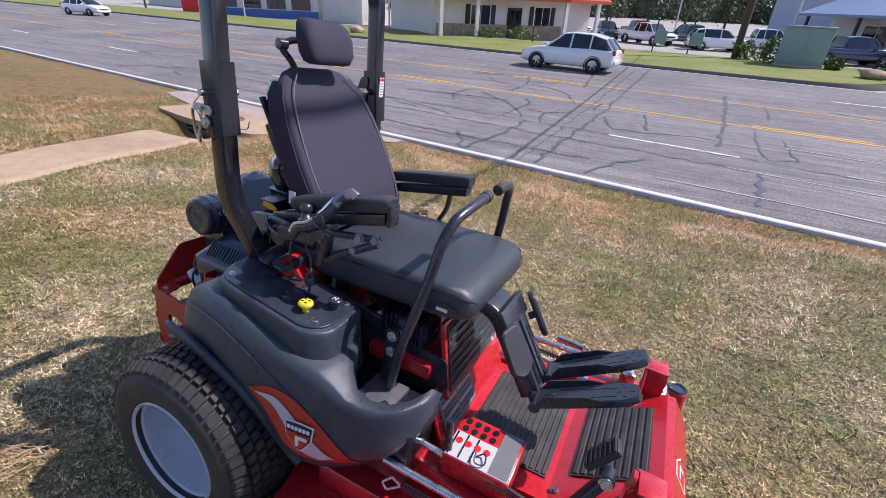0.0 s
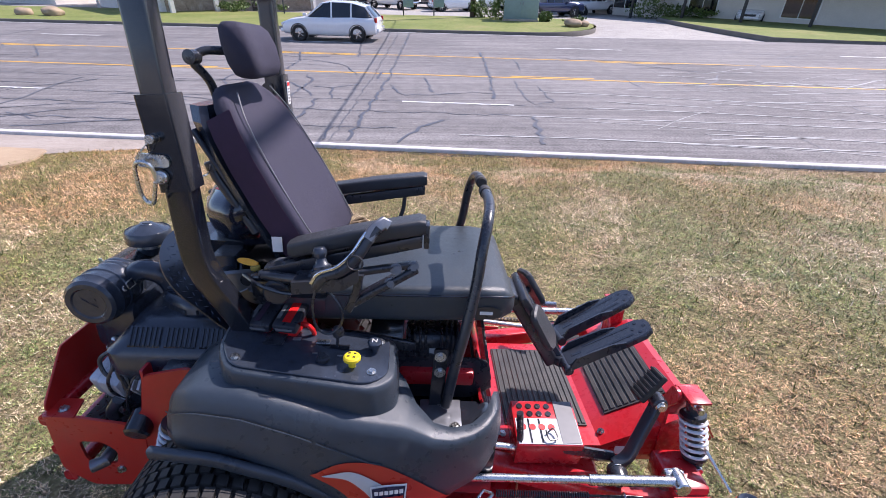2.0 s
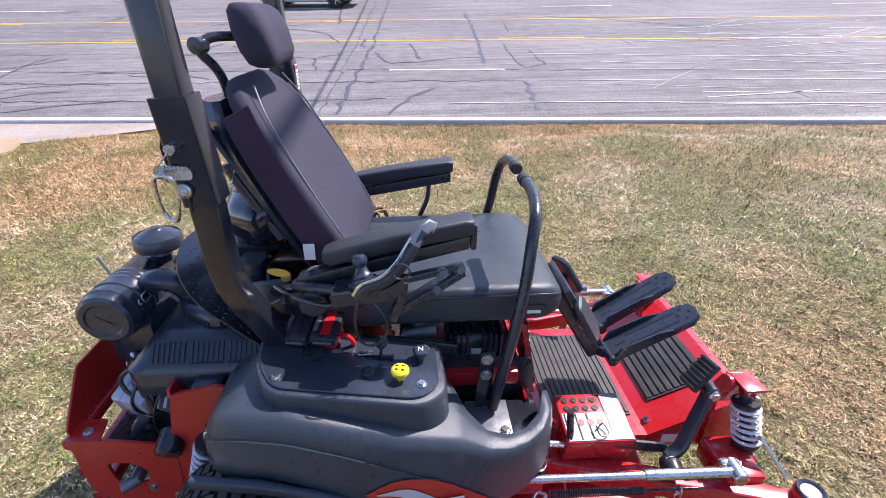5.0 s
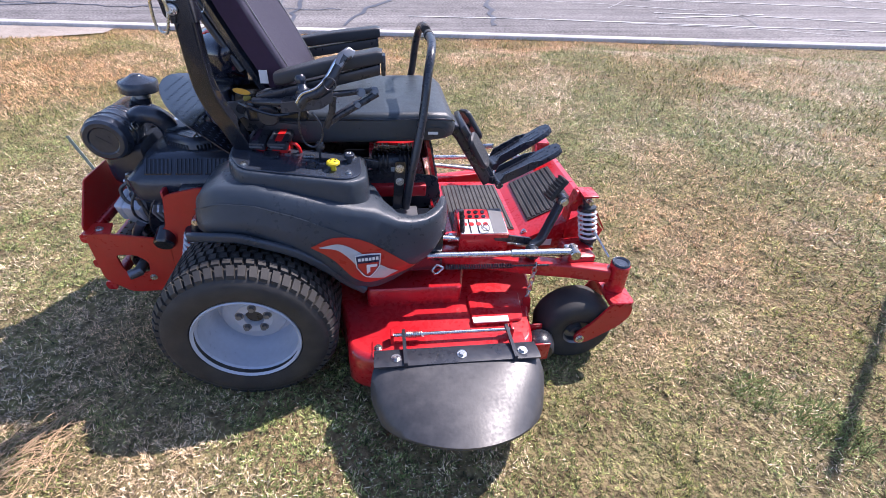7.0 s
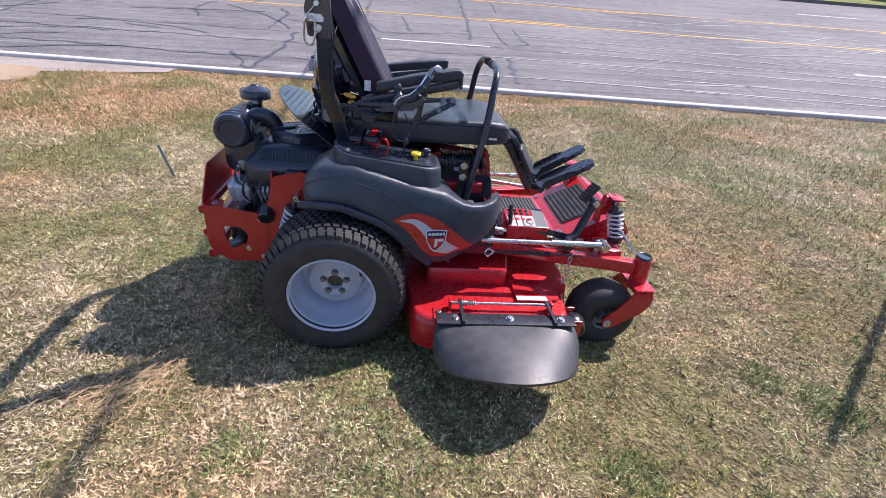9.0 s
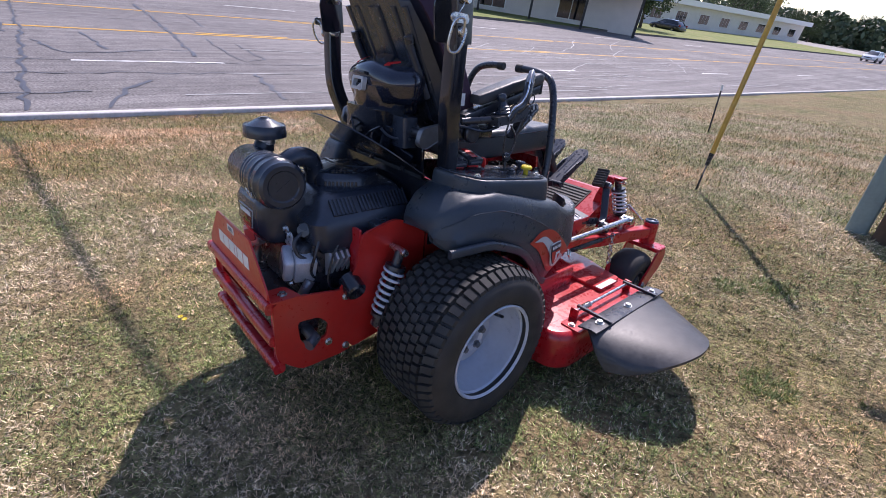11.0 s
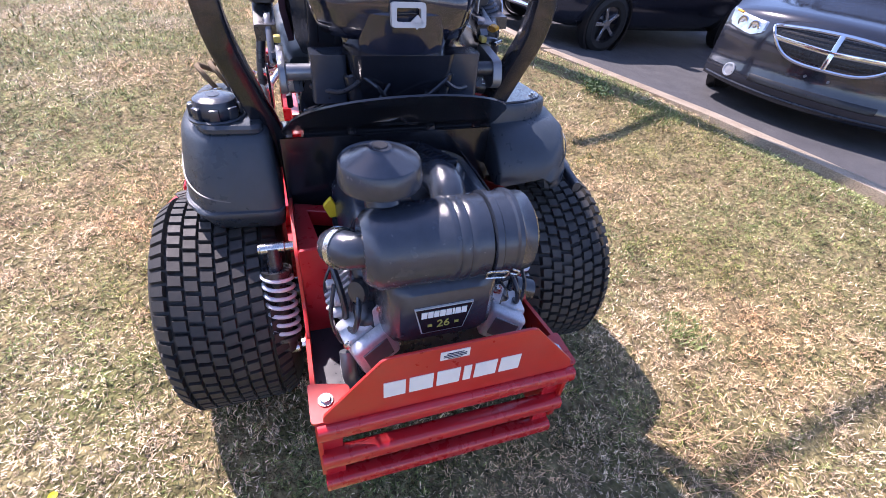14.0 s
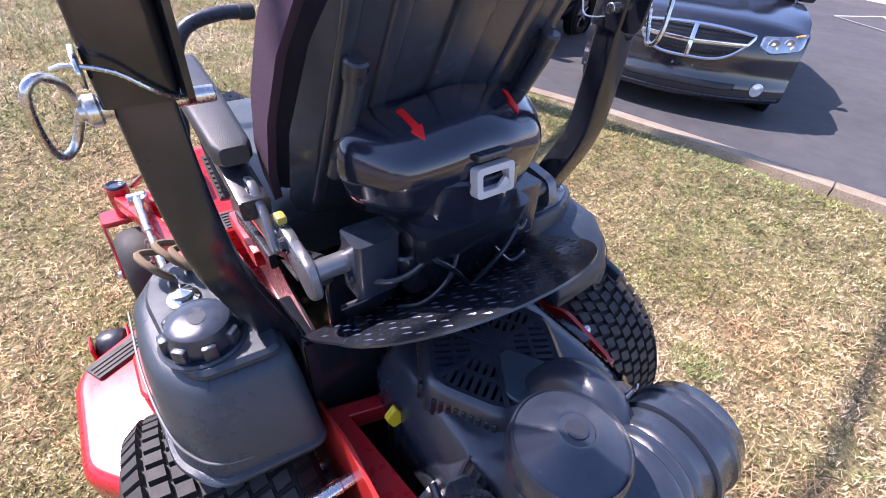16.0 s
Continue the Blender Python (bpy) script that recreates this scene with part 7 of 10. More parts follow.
for yy, rz in ((0.088, 4), (-0.088, -20)):
    bm = B()
    am = Matrix.Rotation(radians(180 + rz), 2)
    rows_a = []
    for t0, w0, w1 in ((-0.030, 0.0045, 0.0), (-0.012, 0.0045, 0.0), (0.008, 0.0045, 0.0), (0.0085, 0.0090, 0.0), (0.018, 0.0050, 0.0), (0.027, 0.0004, 0.0)):
        pr = [am @ Vector((t0, e)) + Vector((-0.072, yy)) for e in (-w0, 0.0, w0)]
        rows_a.append([Vector((p.x, p.y, lid_z(p.x, p.y) + 0.0025)) for p in pr] + [Vector((p.x, p.y, lid_z(p.x, p.y) - 0.004)) for p in pr[::-1]])
    loft(bm, rows_a)
    part("red_arrow", bm, REDPL, cons)
bm = B()
loft(bm, [[Vector((x, y, z)) for x, y in round_poly([(xa, -h), (-0.015, -h * 1.05), (-0.015, h * 1.05), (xa, h)], 0.025, 4)] for z, xa, h in ((0.842, -0.085, 0.060), (0.875, -0.098, 0.072), (0.925, -0.112, 0.092), (0.975, -0.128, 0.108), (1.012, -0.135, 0.112))])
part("console_body", bm, BLACK, cons)
bm = B()
plate_x(bm, round_poly([(-0.215, 0.770), (0.215, 0.770), (0.215, 0.900), (0.165, 0.985), (-0.165, 0.985), (-0.215, 0.900)], 0.02), -0.022, -0.010, 0.003)
sh_ = part("frame_shield", bm, BLACK, mower, "black sheet-metal shield behind the seat frame")
for y, z in ((-0.17, 0.83), (0.17, 0.83), (-0.10, 0.80), (0.10, 0.80)):
    bolt(sh_, (-0.022, y, z), (-1, 0, 0), 0.008, 0.005, SATIN)
for yy in (-0.085, 0.085):
    bm = B()
    cyl(bm, (-0.085, yy, 0.888), (-0.080, yy * 1.2, 0.965), 0.024, seg=18, bev=0.004)
    part("tilt_actuator", bm, BLACK, cons)
for k, (y0, z0, y1, z1) in enumerate(((-0.10, 0.96, 0.06, 0.86), (0.09, 0.97, -0.04, 0.852), (0.03, 0.95, 0.13, 0.87), (-0.05, 0.93, -0.14, 0.88))):
    bm = B()
    tube(bm, [(-0.118, y0, z0), (-0.135, y0 * 0.7 + y1 * 0.3, z0 - 0.03), (-0.130, y0 * 0.3 + y1 * 0.7, z1 + 0.02), (-0.10, y1, z1)], 0.0045, 7, 6)
    part("cable", bm, BLACK, mower)
for sg in (-1, 1):
    bm = B()
    sweep(bm, [(-0.055, sg * 0.150, 0.900), (-0.055, sg * 0.150, 1.000)], rect(0.060, 0.075, 0.010), up=(1, 0, 0))
    hp = part("arm_pivot", bm, PLAST, mower, "dark armrest pivot block with grey hinge plates")
    bm = B()
    cyl(bm, (-0.045, sg * 0.180, 0.955), (-0.045, sg * 0.245, 0.955), 0.017, seg=16, bev=0.002)
    part("pivot_shaft", bm, GREYM if sg > 0 else SATIN, hp)
    bm = B()
    plate_y(bm, round_poly([(-0.075, 0.925), (-0.045, 0.905), (0.020, 0.935), (0.055, 0.955), (0.050, 0.990), (0.010, 0.985), (-0.060, 0.975)], 0.016), sg * 0.236, sg * 0.252, 0.003)
    hl = part("hinge_plate", bm, GREYM, hp, "grey cast hinge plate")
    bolt(hl, (0.028, sg * 0.2525, 0.965), (0, sg, 0), 0.011, 0.006, SATIN)
    bm = B()
    plate_y(bm, round_poly([(0.030, 0.945), (0.060, 0.935), (0.135, 0.985), (0.150, 1.030), (0.115, 1.035), (0.060, 0.985)], 0.015), sg * 0.254, sg * 0.268, 0.003)
    hl = part("hinge_plate", bm, GREYM, hp, "grey cast hinge plate")
    bolt(hl, (0.118, sg * 0.2685, 1.010), (0, sg, 0), 0.011, 0.006, SATIN)
    bm = B()
    box(bm, 0.040, 0.062, min(sg * 0.238, sg * 0.253), max(sg * 0.238, sg * 0.253), 0.990, 1.004, 0.003)
    part("gold_tab", bm, GOLD, hp)
    bm = B()
    sweep(bm, rounded([(-0.02, sg * 0.215, 0.93), (0.04, sg * 0.228, 0.905), (0.22, sg * 0.232, 0.885)], 0.03), rect(0.05, 0.02, 0.004), up=(0, 0, 1))
    part("seat_rail", bm, SATIN, mower)
    bm = B()
    sweep(bm, rounded([(-0.02, sg * 0.110, 0.985), (-0.075, sg * 0.125, 0.95), (-0.080, sg * 0.145, 0.885), (-0.055, sg * 0.20, 0.86)], 0.03), rect(0.012, 0.040, 0.003), up=(1, 0, 0))
    part("strut_strap", bm, BLACK, mower)
    bm = B()
    tube(bm, [(-0.09, sg * 0.05, 1.02), (-0.115, sg * 0.08, 0.97), (-0.10, sg * 0.13, 0.93), (-0.06, sg * 0.19, 0.93)], 0.005, 7, 6)
    part("cable", bm, SATIN, mower)
# headrest
bm = B()
def head_ring(t, hw, th):
    P = []
    for k in range(24):
        a = 2 * math.pi * k / 24
        ca, sa = math.cos(a), math.sin(a)
        yy = hw * abs(sa) ** 0.6 * (1 if sa >= 0 else -1)
        dd = th * abs(ca) ** 0.7 * (1 if ca >= 0 else -1)
        P.append(Vector((0.002 + dd + 0.024 * (yy / 0.11) ** 2 - 0.03 * (t - 0.5), yy - 0.004, 1.440 + 0.128 * t)))
    return P


loft(bm, [head_ring(0.0, 0.075, 0.022), head_ring(0.05, 0.094, 0.036), head_ring(0.25, 0.107, 0.045), head_ring(0.6, 0.109, 0.046), head_ring(0.88, 0.100, 0.040), head_ring(0.98, 0.085, 0.028), head_ring(1.0, 0.07, 0.016)])
head = part("headrest", bm, FABRIC, mower, "dark fabric headrest pad", sharp=70)
bm = B()
tube(bm, rounded([(-0.045, 0.0, 1.50), (-0.10, -0.03, 1.50), (-0.12, -0.06, 1.475), (-0.09, -0.03, 1.43), (-0.085, 0.0, 1.34)], 0.03), 0.011, 10)
lathe(bm, [(0.004, -0.016), (0.018, -0.014), (0.018, 0.014), (0.004, 0.016)], (-0.115, -0.055, 1.483), (0.2, 1, 0), 14)
part("headrest_bracket", bm, SATIN, head, "black articulated headrest bracket")

# armrests
def armrest(sg, z_tip, z_back, y):
    bm = B()
    loft(bm, [[Vector((x, sg * y + a, z + b)) for a, b in round_poly([(-w, 0), (w, 0), (w, h), (-w, h)], 0.010, 3)] for x, w, h, z in
              ((0.150, 0.022, 0.030, z_back - 0.004), (0.165, 0.030, 0.038, z_back - 0.006), (0.30, 0.033, 0.040, (z_back + z_tip) / 2 - 0.006), (0.465, 0.033, 0.040, z_tip - 0.006), (0.482, 0.028, 0.034, z_tip - 0.003))])
    a = part("armrest", bm, PADM, mower, "black padded armrest", sharp=50)
    bm = B()
    loft(bm, [[Vector((x, sg * y + a_, z + b)) for a_, b in round_poly([(-0.022, -0.040), (0.022, -0.040), (0.024, -0.006), (-0.024, -0.006)], 0.006, 2)] for x, z in ((0.09, z_back - 0.03), (0.19, z_back - 0.004), (0.475, z_tip))])
    part("arm_channel", bm, SATIN, a)
    return a


ar = armrest(1, 1.098, 1.052, 0.268)
bm = B()
sweep(bm, rounded([(0.405, 0.268, 1.06), (0.400, 0.268, 0.99), (0.370, 0.262, 0.93), (0.36, 0.258, 0.88)], 0.03), rect(0.026, 0.014, 0.004), up=(0, 1, 0))
part("arm_post", bm, SATIN, ar)
al = armrest(-1, 1.128, 1.058, 0.268)
bm = B()
box(bm, 0.478, 0.492, -0.29, -0.246, 1.086, 1.148, 0.004)
part("arm_end", bm, SATIN, al)
# joystick, drive lever and linkage on the right arm
bm = B()
lathe(bm, [(0.034, 0.0), (0.036, 0.006), (0.030, 0.010), (0.030, 0.015), (0.023, 0.019), (0.023, 0.025), (0.016, 0.030), (0.012, 0.042), (0.017, 0.050), (0.018, 0.060), (0.013, 0.068), (0.004, 0.070)],
      (0.243, -0.328, 1.026), (-0.16, 0.22, 1), 20)
joy = part("joystick", bm, PLAST, mower, "black joystick with a ribbed boot")
bm = B()
loft(bm, [[Vector((x, y, z + h)) for y, h in ((-0.366, -0.016), (-0.298, -0.016), (-0.300, 0.014), (-0.364, 0.014))] for x, z in ((0.175, 1.008), (0.230, 1.014), (0.292, 1.022), (0.330, 1.046))])
part("joystick_box", bm, SATIN, joy)
bm = B()
cyl(bm, (0.08, -0.285, 1.000), (0.185, -0.325, 1.010), 0.013, seg=12)
part("joystick_tube", bm, SATIN, joy)
LEVER = smooth_path([(0.232, -0.358, 1.012), (0.252, -0.360, 1.040), (0.292, -0.357, 1.056), (0.325, -0.349, 1.086), (0.348, -0.335, 1.120), (0.372, -0.320, 1.150)], 5)
bm = B()
sweep(bm, LEVER, rect(0.030, 0.024, 0.008), up=(0, 1, 0))
lev = part("grip_lever", bm, SATIN, mower, "black grip lever with a bright edge")
bm = B()
sweep(bm, [p + Vector((-0.010, -0.010, 0.012)) for p in LEVER[:-3]], rect(0.005, 0.008, 0.002), up=(0, 1, 0))
part("chrome_edge", bm, CHROME, lev)
bm = B()
sweep(bm, [(0.350, -0.338, 1.128), (0.366, -0.326, 1.150), (0.384, -0.314, 1.160), (0.392, -0.310, 1.152)], rect(0.020, 0.030, 0.007), up=(0, 1, 0))
part("lever_tip", bm, GREYM, lev, "pale grey lever tip")
bm = B()
tube(bm, [(0.325 + 0.018 * math.cos(a), -0.372, 1.083 + 0.018 * math.sin(a)) for a in (2 * math.pi * k / 18 for k in range(19))], 0.0024, 6)
part("ring", bm, SATIN, lev)
bm = B()
tube(bm, [(0.233, -0.366, 1.012), (0.222, -0.366, 0.965), (0.226, -0.362, 0.905), (0.254, -0.357, 0.880), (0.283, -0.356, 0.905), (0.288, -0.356, 0.950), (0.262, -0.350, 0.990)], 0.0034, 7, 7)
part("cable", bm, SATIN, mower, "looped black cable")
bm = B()
sweep(bm, rounded([(0.300, -0.318, 0.945), (0.380, -0.308, 0.992), (0.462, -0.286, 1.034)], 0.03), rect(0.040, 0.020, 0.006), up=(0, 1, 0))
lk = part("link_arm", bm, SATIN, mower, "black link arm beside the joystick")
bm = B()
sweep(bm, [(0.318, -0.336, 1.040), (0.380, -0.314, 1.042), (0.462, -0.284, 1.044)], rect(0.020, 0.016, 0.004), up=(0, 1, 0))
part("link_bar", bm, SATIN, lk)
bm = B()
sweep(bm, [(0.300, -0.330, 0.940), (0.322, -0.334, 0.990), (0.330, -0.334, 1.040)], rect(0.034, 0.020, 0.005), up=(0, 1, 0))
part("link_post", bm, SATIN, lk)
for x, y, z in ((0.413, -0.312, 1.042), (0.454, -0.297, 1.042), (0.400, -0.316, 1.004)):
    bolt(lk, (x, y, z), (0.2, -1, 0.2), 0.010, 0.007, GREYM)
bm = B()
box(bm, 0.05, 0.24, -0.292, -0.250, 0.935, 1.000, 0.012)
part("arm_gearbox", bm, BLACK, mower)
bm = B()
cyl(bm, (0.12, -0.292, 0.962), (0.12, -0.312, 0.962), 0.034, seg=24, bev=0.005)
part("pivot_disc", bm, SATIN, mower)
bm = B()
tube(bm, [(0.03, -0.27, 0.99), (0.08, -0.31, 0.985), (0.15, -0.325, 0.972), (0.22, -0.33, 0.985)], 0.005, 7, 6)
part("cable", bm, BLACK, mower)
bm = B()
slab(bm, [(0.026 * math.cos(a), 0.0085 * math.sin(a)) for a in (2 * math.pi * k / 16 for k in range(16))], 0, 0.010, pose(0.043, -0.262, 1.022, 62, 12, 0))
part("side_reflector", bm, AMBER, mower, "amber oval reflector")
# batteries clipped by the panel
for k, (x, y, z) in enumerate(((0.072, -0.272, 0.858), (0.140, -0.278, 0.860))):
    m = Matrix.Translation((x, y, z)) @ Matrix.Rotation(radians(-8), 4, "Z") @ Matrix.Rotation(radians(10), 4, "X")
    bm = B()
    box(bm, -0.032, 0.032, -0.046, 0.052, 0.000, 0.026, 0.007, 2, m)
    bt = part("battery_pack", bm, SATIN, mower, "black and red cordless battery pack")
    bm = B()
    box(bm, -0.024, 0.026, -0.038, 0.040, -0.044, 0.002, 0.009, 2, m)
    part("battery_shoe", bm, REDPL, bt)
    bm = B()
    box(bm, -0.008 if k else -0.012, 0.014 if k else 0.002, -0.030, 0.048, 0.0255, 0.0275, 0, 1, m)
    part("battery_stripe", bm, REDPL if k else FABRIC2, bt)
    bm = B()
    box(bm, -0.028, -0.018, -0.020, 0.030, 0.0255, 0.0270, 0, 1, m)
    part("vent_strip", bm, GREYP, bt)
    bm = B()
    box(bm, -0.022, 0.022, -0.0475, -0.0455, 0.010, 0.016, 0, 1, m)
    part("release_button", bm, GREYP, bt)
bm = B()
tube(bm, [(0.168, -0.29, 0.862), (0.190, -0.305, 0.868), (0.202, -0.30, 0.845), (0.20, -0.285, 0.81)], 0.006, 8, 5)
part("battery_lead", bm, REDPL, mower)
# central leg rest, calf pads and foot plates
bm = B()
sweep(bm, rounded([(0.690, -0.040, 0.860), (0.765, -0.040, 0.842), (0.915, -0.040, 0.610)], 0.05), rect(0.046, 0.130, 0.010), up=(1, 0, 0))
leg = part("leg_rest", bm, SATIN, mower, "black central swing-down leg rest with two calf pads")
for yc in (-0.072, -0.008):
    bm = B()
    sweep(bm, [(0.812, yc, 0.822), (0.938, yc, 0.628)], rect(0.022, 0.050, 0.006), up=(1, 0, 0))
    part("leg_slide", bm, PLAST, leg)
    bm = B()
    sweep(bm, [(0.845, yc, 0.790), (0.935, yc, 0.652)], rect(0.008, 0.016, 0.002), up=(1, 0, 0))
    part("slide_groove", bm, BLACK, leg)
bm = B()
box(bm, -0.035, 0.035, -0.090, 0.090, -0.012, 0.012, 0.006, 2, Matrix.Translation((0.800, -0.040, 0.835)) @ Matrix.Rotation(radians(56), 4, "Y"))
part("leg_clamp", bm, SATIN, leg)
for yc, zc, rz in ((-0.128, 0.765, 22), (0.078, 0.795, -22)):
    m_ = Matrix.Translation((0.855, yc, zc)) @ Matrix.Rotation(radians(58), 4, "Y") @ Matrix.Rotation(radians(rz), 4, "X")
    bm = B()
    slab(bm, round_poly([(-0.075, -0.038), (0.060, -0.046), (0.085, 0.0), (0.060, 0.046), (-0.075, 0.038)], 0.026, 6), -0.010, 0.012, m_, 0.006)
    cp = part("calf_pad", bm, PADM, leg, "dark padded calf rest")
    bm = B()
    cyl(bm, m_ @ Vector((0, 0, -0.030)), m_ @ Vector((0, 0, -0.008)), 0.012, seg=12)
    part("pad_stem", bm, SATIN, cp)
for sg, o, d in ((-1, Vector((0.945, -0.118, 0.632)), Vector((0.245, 0.012, 0.136))), (1, Vector((0.950, 0.008, 0.652)), Vector((0.240, 0.040, 0.140)))):
    yc = o.y
    up = Vector((-d.z, 0, d.x)).normalized()
    sd = up.cross(d).normalized()
    T = lambda t, q, h: o + d * t + sd * q + up * h
    bm = B()
    outl = [(0.0, -0.034), (0.35, -0.040), (0.75, -0.044), (0.92, -0.042), (1.02, -0.026), (1.035, 0.0), (1.02, 0.026), (0.92, 0.042), (0.75, 0.044), (0.35, 0.040), (0.0, 0.034)]
    loft(bm, [[T(t, q * 0.92, -0.014) for t, q in outl], [T(t, q, -0.010) for t, q in outl], [T(t, q, 0.006) for t, q in outl], [T(t, q * 0.93, 0.010) for t, q in outl]])
    fp = part("foot_plate", bm, SATIN, mower, "black slotted foot plate raised over the footwell", sharp=30)
    for t0, t1, q in ((0.26, 0.82, 0.020), (0.26, 0.82, -0.020), (0.10, 0.22, 0.0)):
        bm = B()
        loft(bm, [[T(t0, q - 0.004, h), T(t1, q - 0.004, h), T(t1, q + 0.004, h), T(t0, q + 0.004, h)] for h in (0.009, 0.0112)])
        part("slot", bm, BLACK, fp)
    for t0, q in ((0.90, 0.022), (0.90, -0.022), (0.97, 0.0), (0.84, 0.0)):
        bm = B()
        cyl(bm, T(t0, q, 0.006), T(t0, q, 0.0115), 0.0055, seg=12)
        part("hole", bm, BLACK, fp)
    for e in (-1, 1):
        bm = B()
        loft(bm, [[T(t, e * 0.038, -0.004), T(t, e * 0.048, -0.004), T(t, e * 0.046, hh), T(t, e * 0.040, hh)] for t, hh in ((0.04, 0.010), (0.14, 0.030), (0.55, 0.024), (0.70, 0.010))])
        part("side_lip", bm, SATIN, fp)
    bm = B()
    cyl(bm, o + sd * -0.048 + up * -0.004, o + sd * 0.048 + up * -0.004, 0.016, seg=14, bev=0.002)
    part("plate_hinge", bm, SATIN, fp)
    bm = B()
    sweep(bm, [(0.925, yc * 0.6 - 0.015, 0.618), o - d * 0.02], rect(0.03, 0.03, 0.006))
    part("hinge_arm", bm, SATIN, fp)
bm = B()
tube(bm, [(1.02, 0.26, 0.62), (0.92, 0.30, 0.60)], 0.012, 10)
part("cross_bar", bm, ZINC, mower)
# lap bars
for sg, pts in ((-1, [(0.556, -0.311, 0.62), (0.574, -0.311, 0.750), (0.596, -0.297, 0.858), (0.617, -0.272, 0.977), (0.628, -0.248, 1.072), (0.640, -0.212, 1.130), (0.650, -0.150, 1.152), (0.653, -0.085, 1.160), (0.650, -0.020, 1.162)]),
                (1, [(0.556, 0.311, 0.62), (0.574, 0.311, 0.750), (0.596, 0.297, 0.858), (0.617, 0.272, 0.977), (0.628, 0.250, 1.080), (0.640, 0.214, 1.140), (0.648, 0.140, 1.162), (0.650, 0.065, 1.163)])):
    bm = B()
    tube(bm, smooth_path(pts, 7), 0.0148, 14)
    bar = part("lap_bar", bm, SATIN, mower, "black bent steering lap bar with foam grip")
    bm = B()
    e, d = Vector(pts[-1]), (Vector(pts[-1]) - Vector(pts[-2])).normalized()
    cyl(bm, e - d * 0.03, e + d * 0.006, 0.0175, seg=16, bev=0.004)
    part("end_cap", bm, RUBBER, bar)
    bm = B()
    plate_y(bm, round_poly([(0.508, 0.58), (0.548, 0.58), (0.556, 0.795), (0.518, 0.795)], 0.008), sg * 0.287, sg * 0.294)
    part("lever_strap", bm, BLACK, bar)
    for z in (0.771, 0.720):
        bolt(bar, (0.535, sg * 0.294, z), (0, sg, 0), 0.011)


# ---------------------------------------------------------------- vehicles
GLASS = mat("tinted_glass", (0.010, 0.012, 0.014), 0.06, vary=0.05, rvary=0.03, spec=0.8)
LENS = mat("lamp_lens", (0.62, 0.64, 0.66), 0.12, metal=0.5, vary=0.15, scale=20)
TAIL = mat("tail_lens", (0.35, 0.01, 0.01), 0.15, vary=0.1)
TYRE2 = mat("car_tyre", (0.018, 0.018, 0.018), 0.75, vary=0.2)
ALLOY = mat("alloy_wheel", (0.55, 0.56, 0.58), 0.25, metal=0.9, vary=0.1)
GRILLE = mat("grille_black", (0.012, 0.012, 0.013), 0.35, vary=0.2)


def car_paint(name, c):
    return mat(name, c, 0.10, coat=0.9, vary=0.05, rvary=0.03, dust=0.02)


P_NAVY = car_paint("dark_blue_grey_paint", (0.012, 0.014, 0.022))
P_DARK = car_paint("charcoal_car_paint", (0.020, 0.021, 0.024))
P_INDIGO = car_paint("indigo_car_paint", (0.035, 0.036, 0.075))
P_WHITE = car_paint("white_car_paint", (0.74, 0.75, 0.76))
P_RED = car_paint("red_car_paint", (0.30, 0.012, 0.014))
P_BLUE = car_paint("blue_car_paint", (0.02, 0.03, 0.08))
P_SILV = car_paint("silver_car_paint", (0.42, 0.44, 0.46))

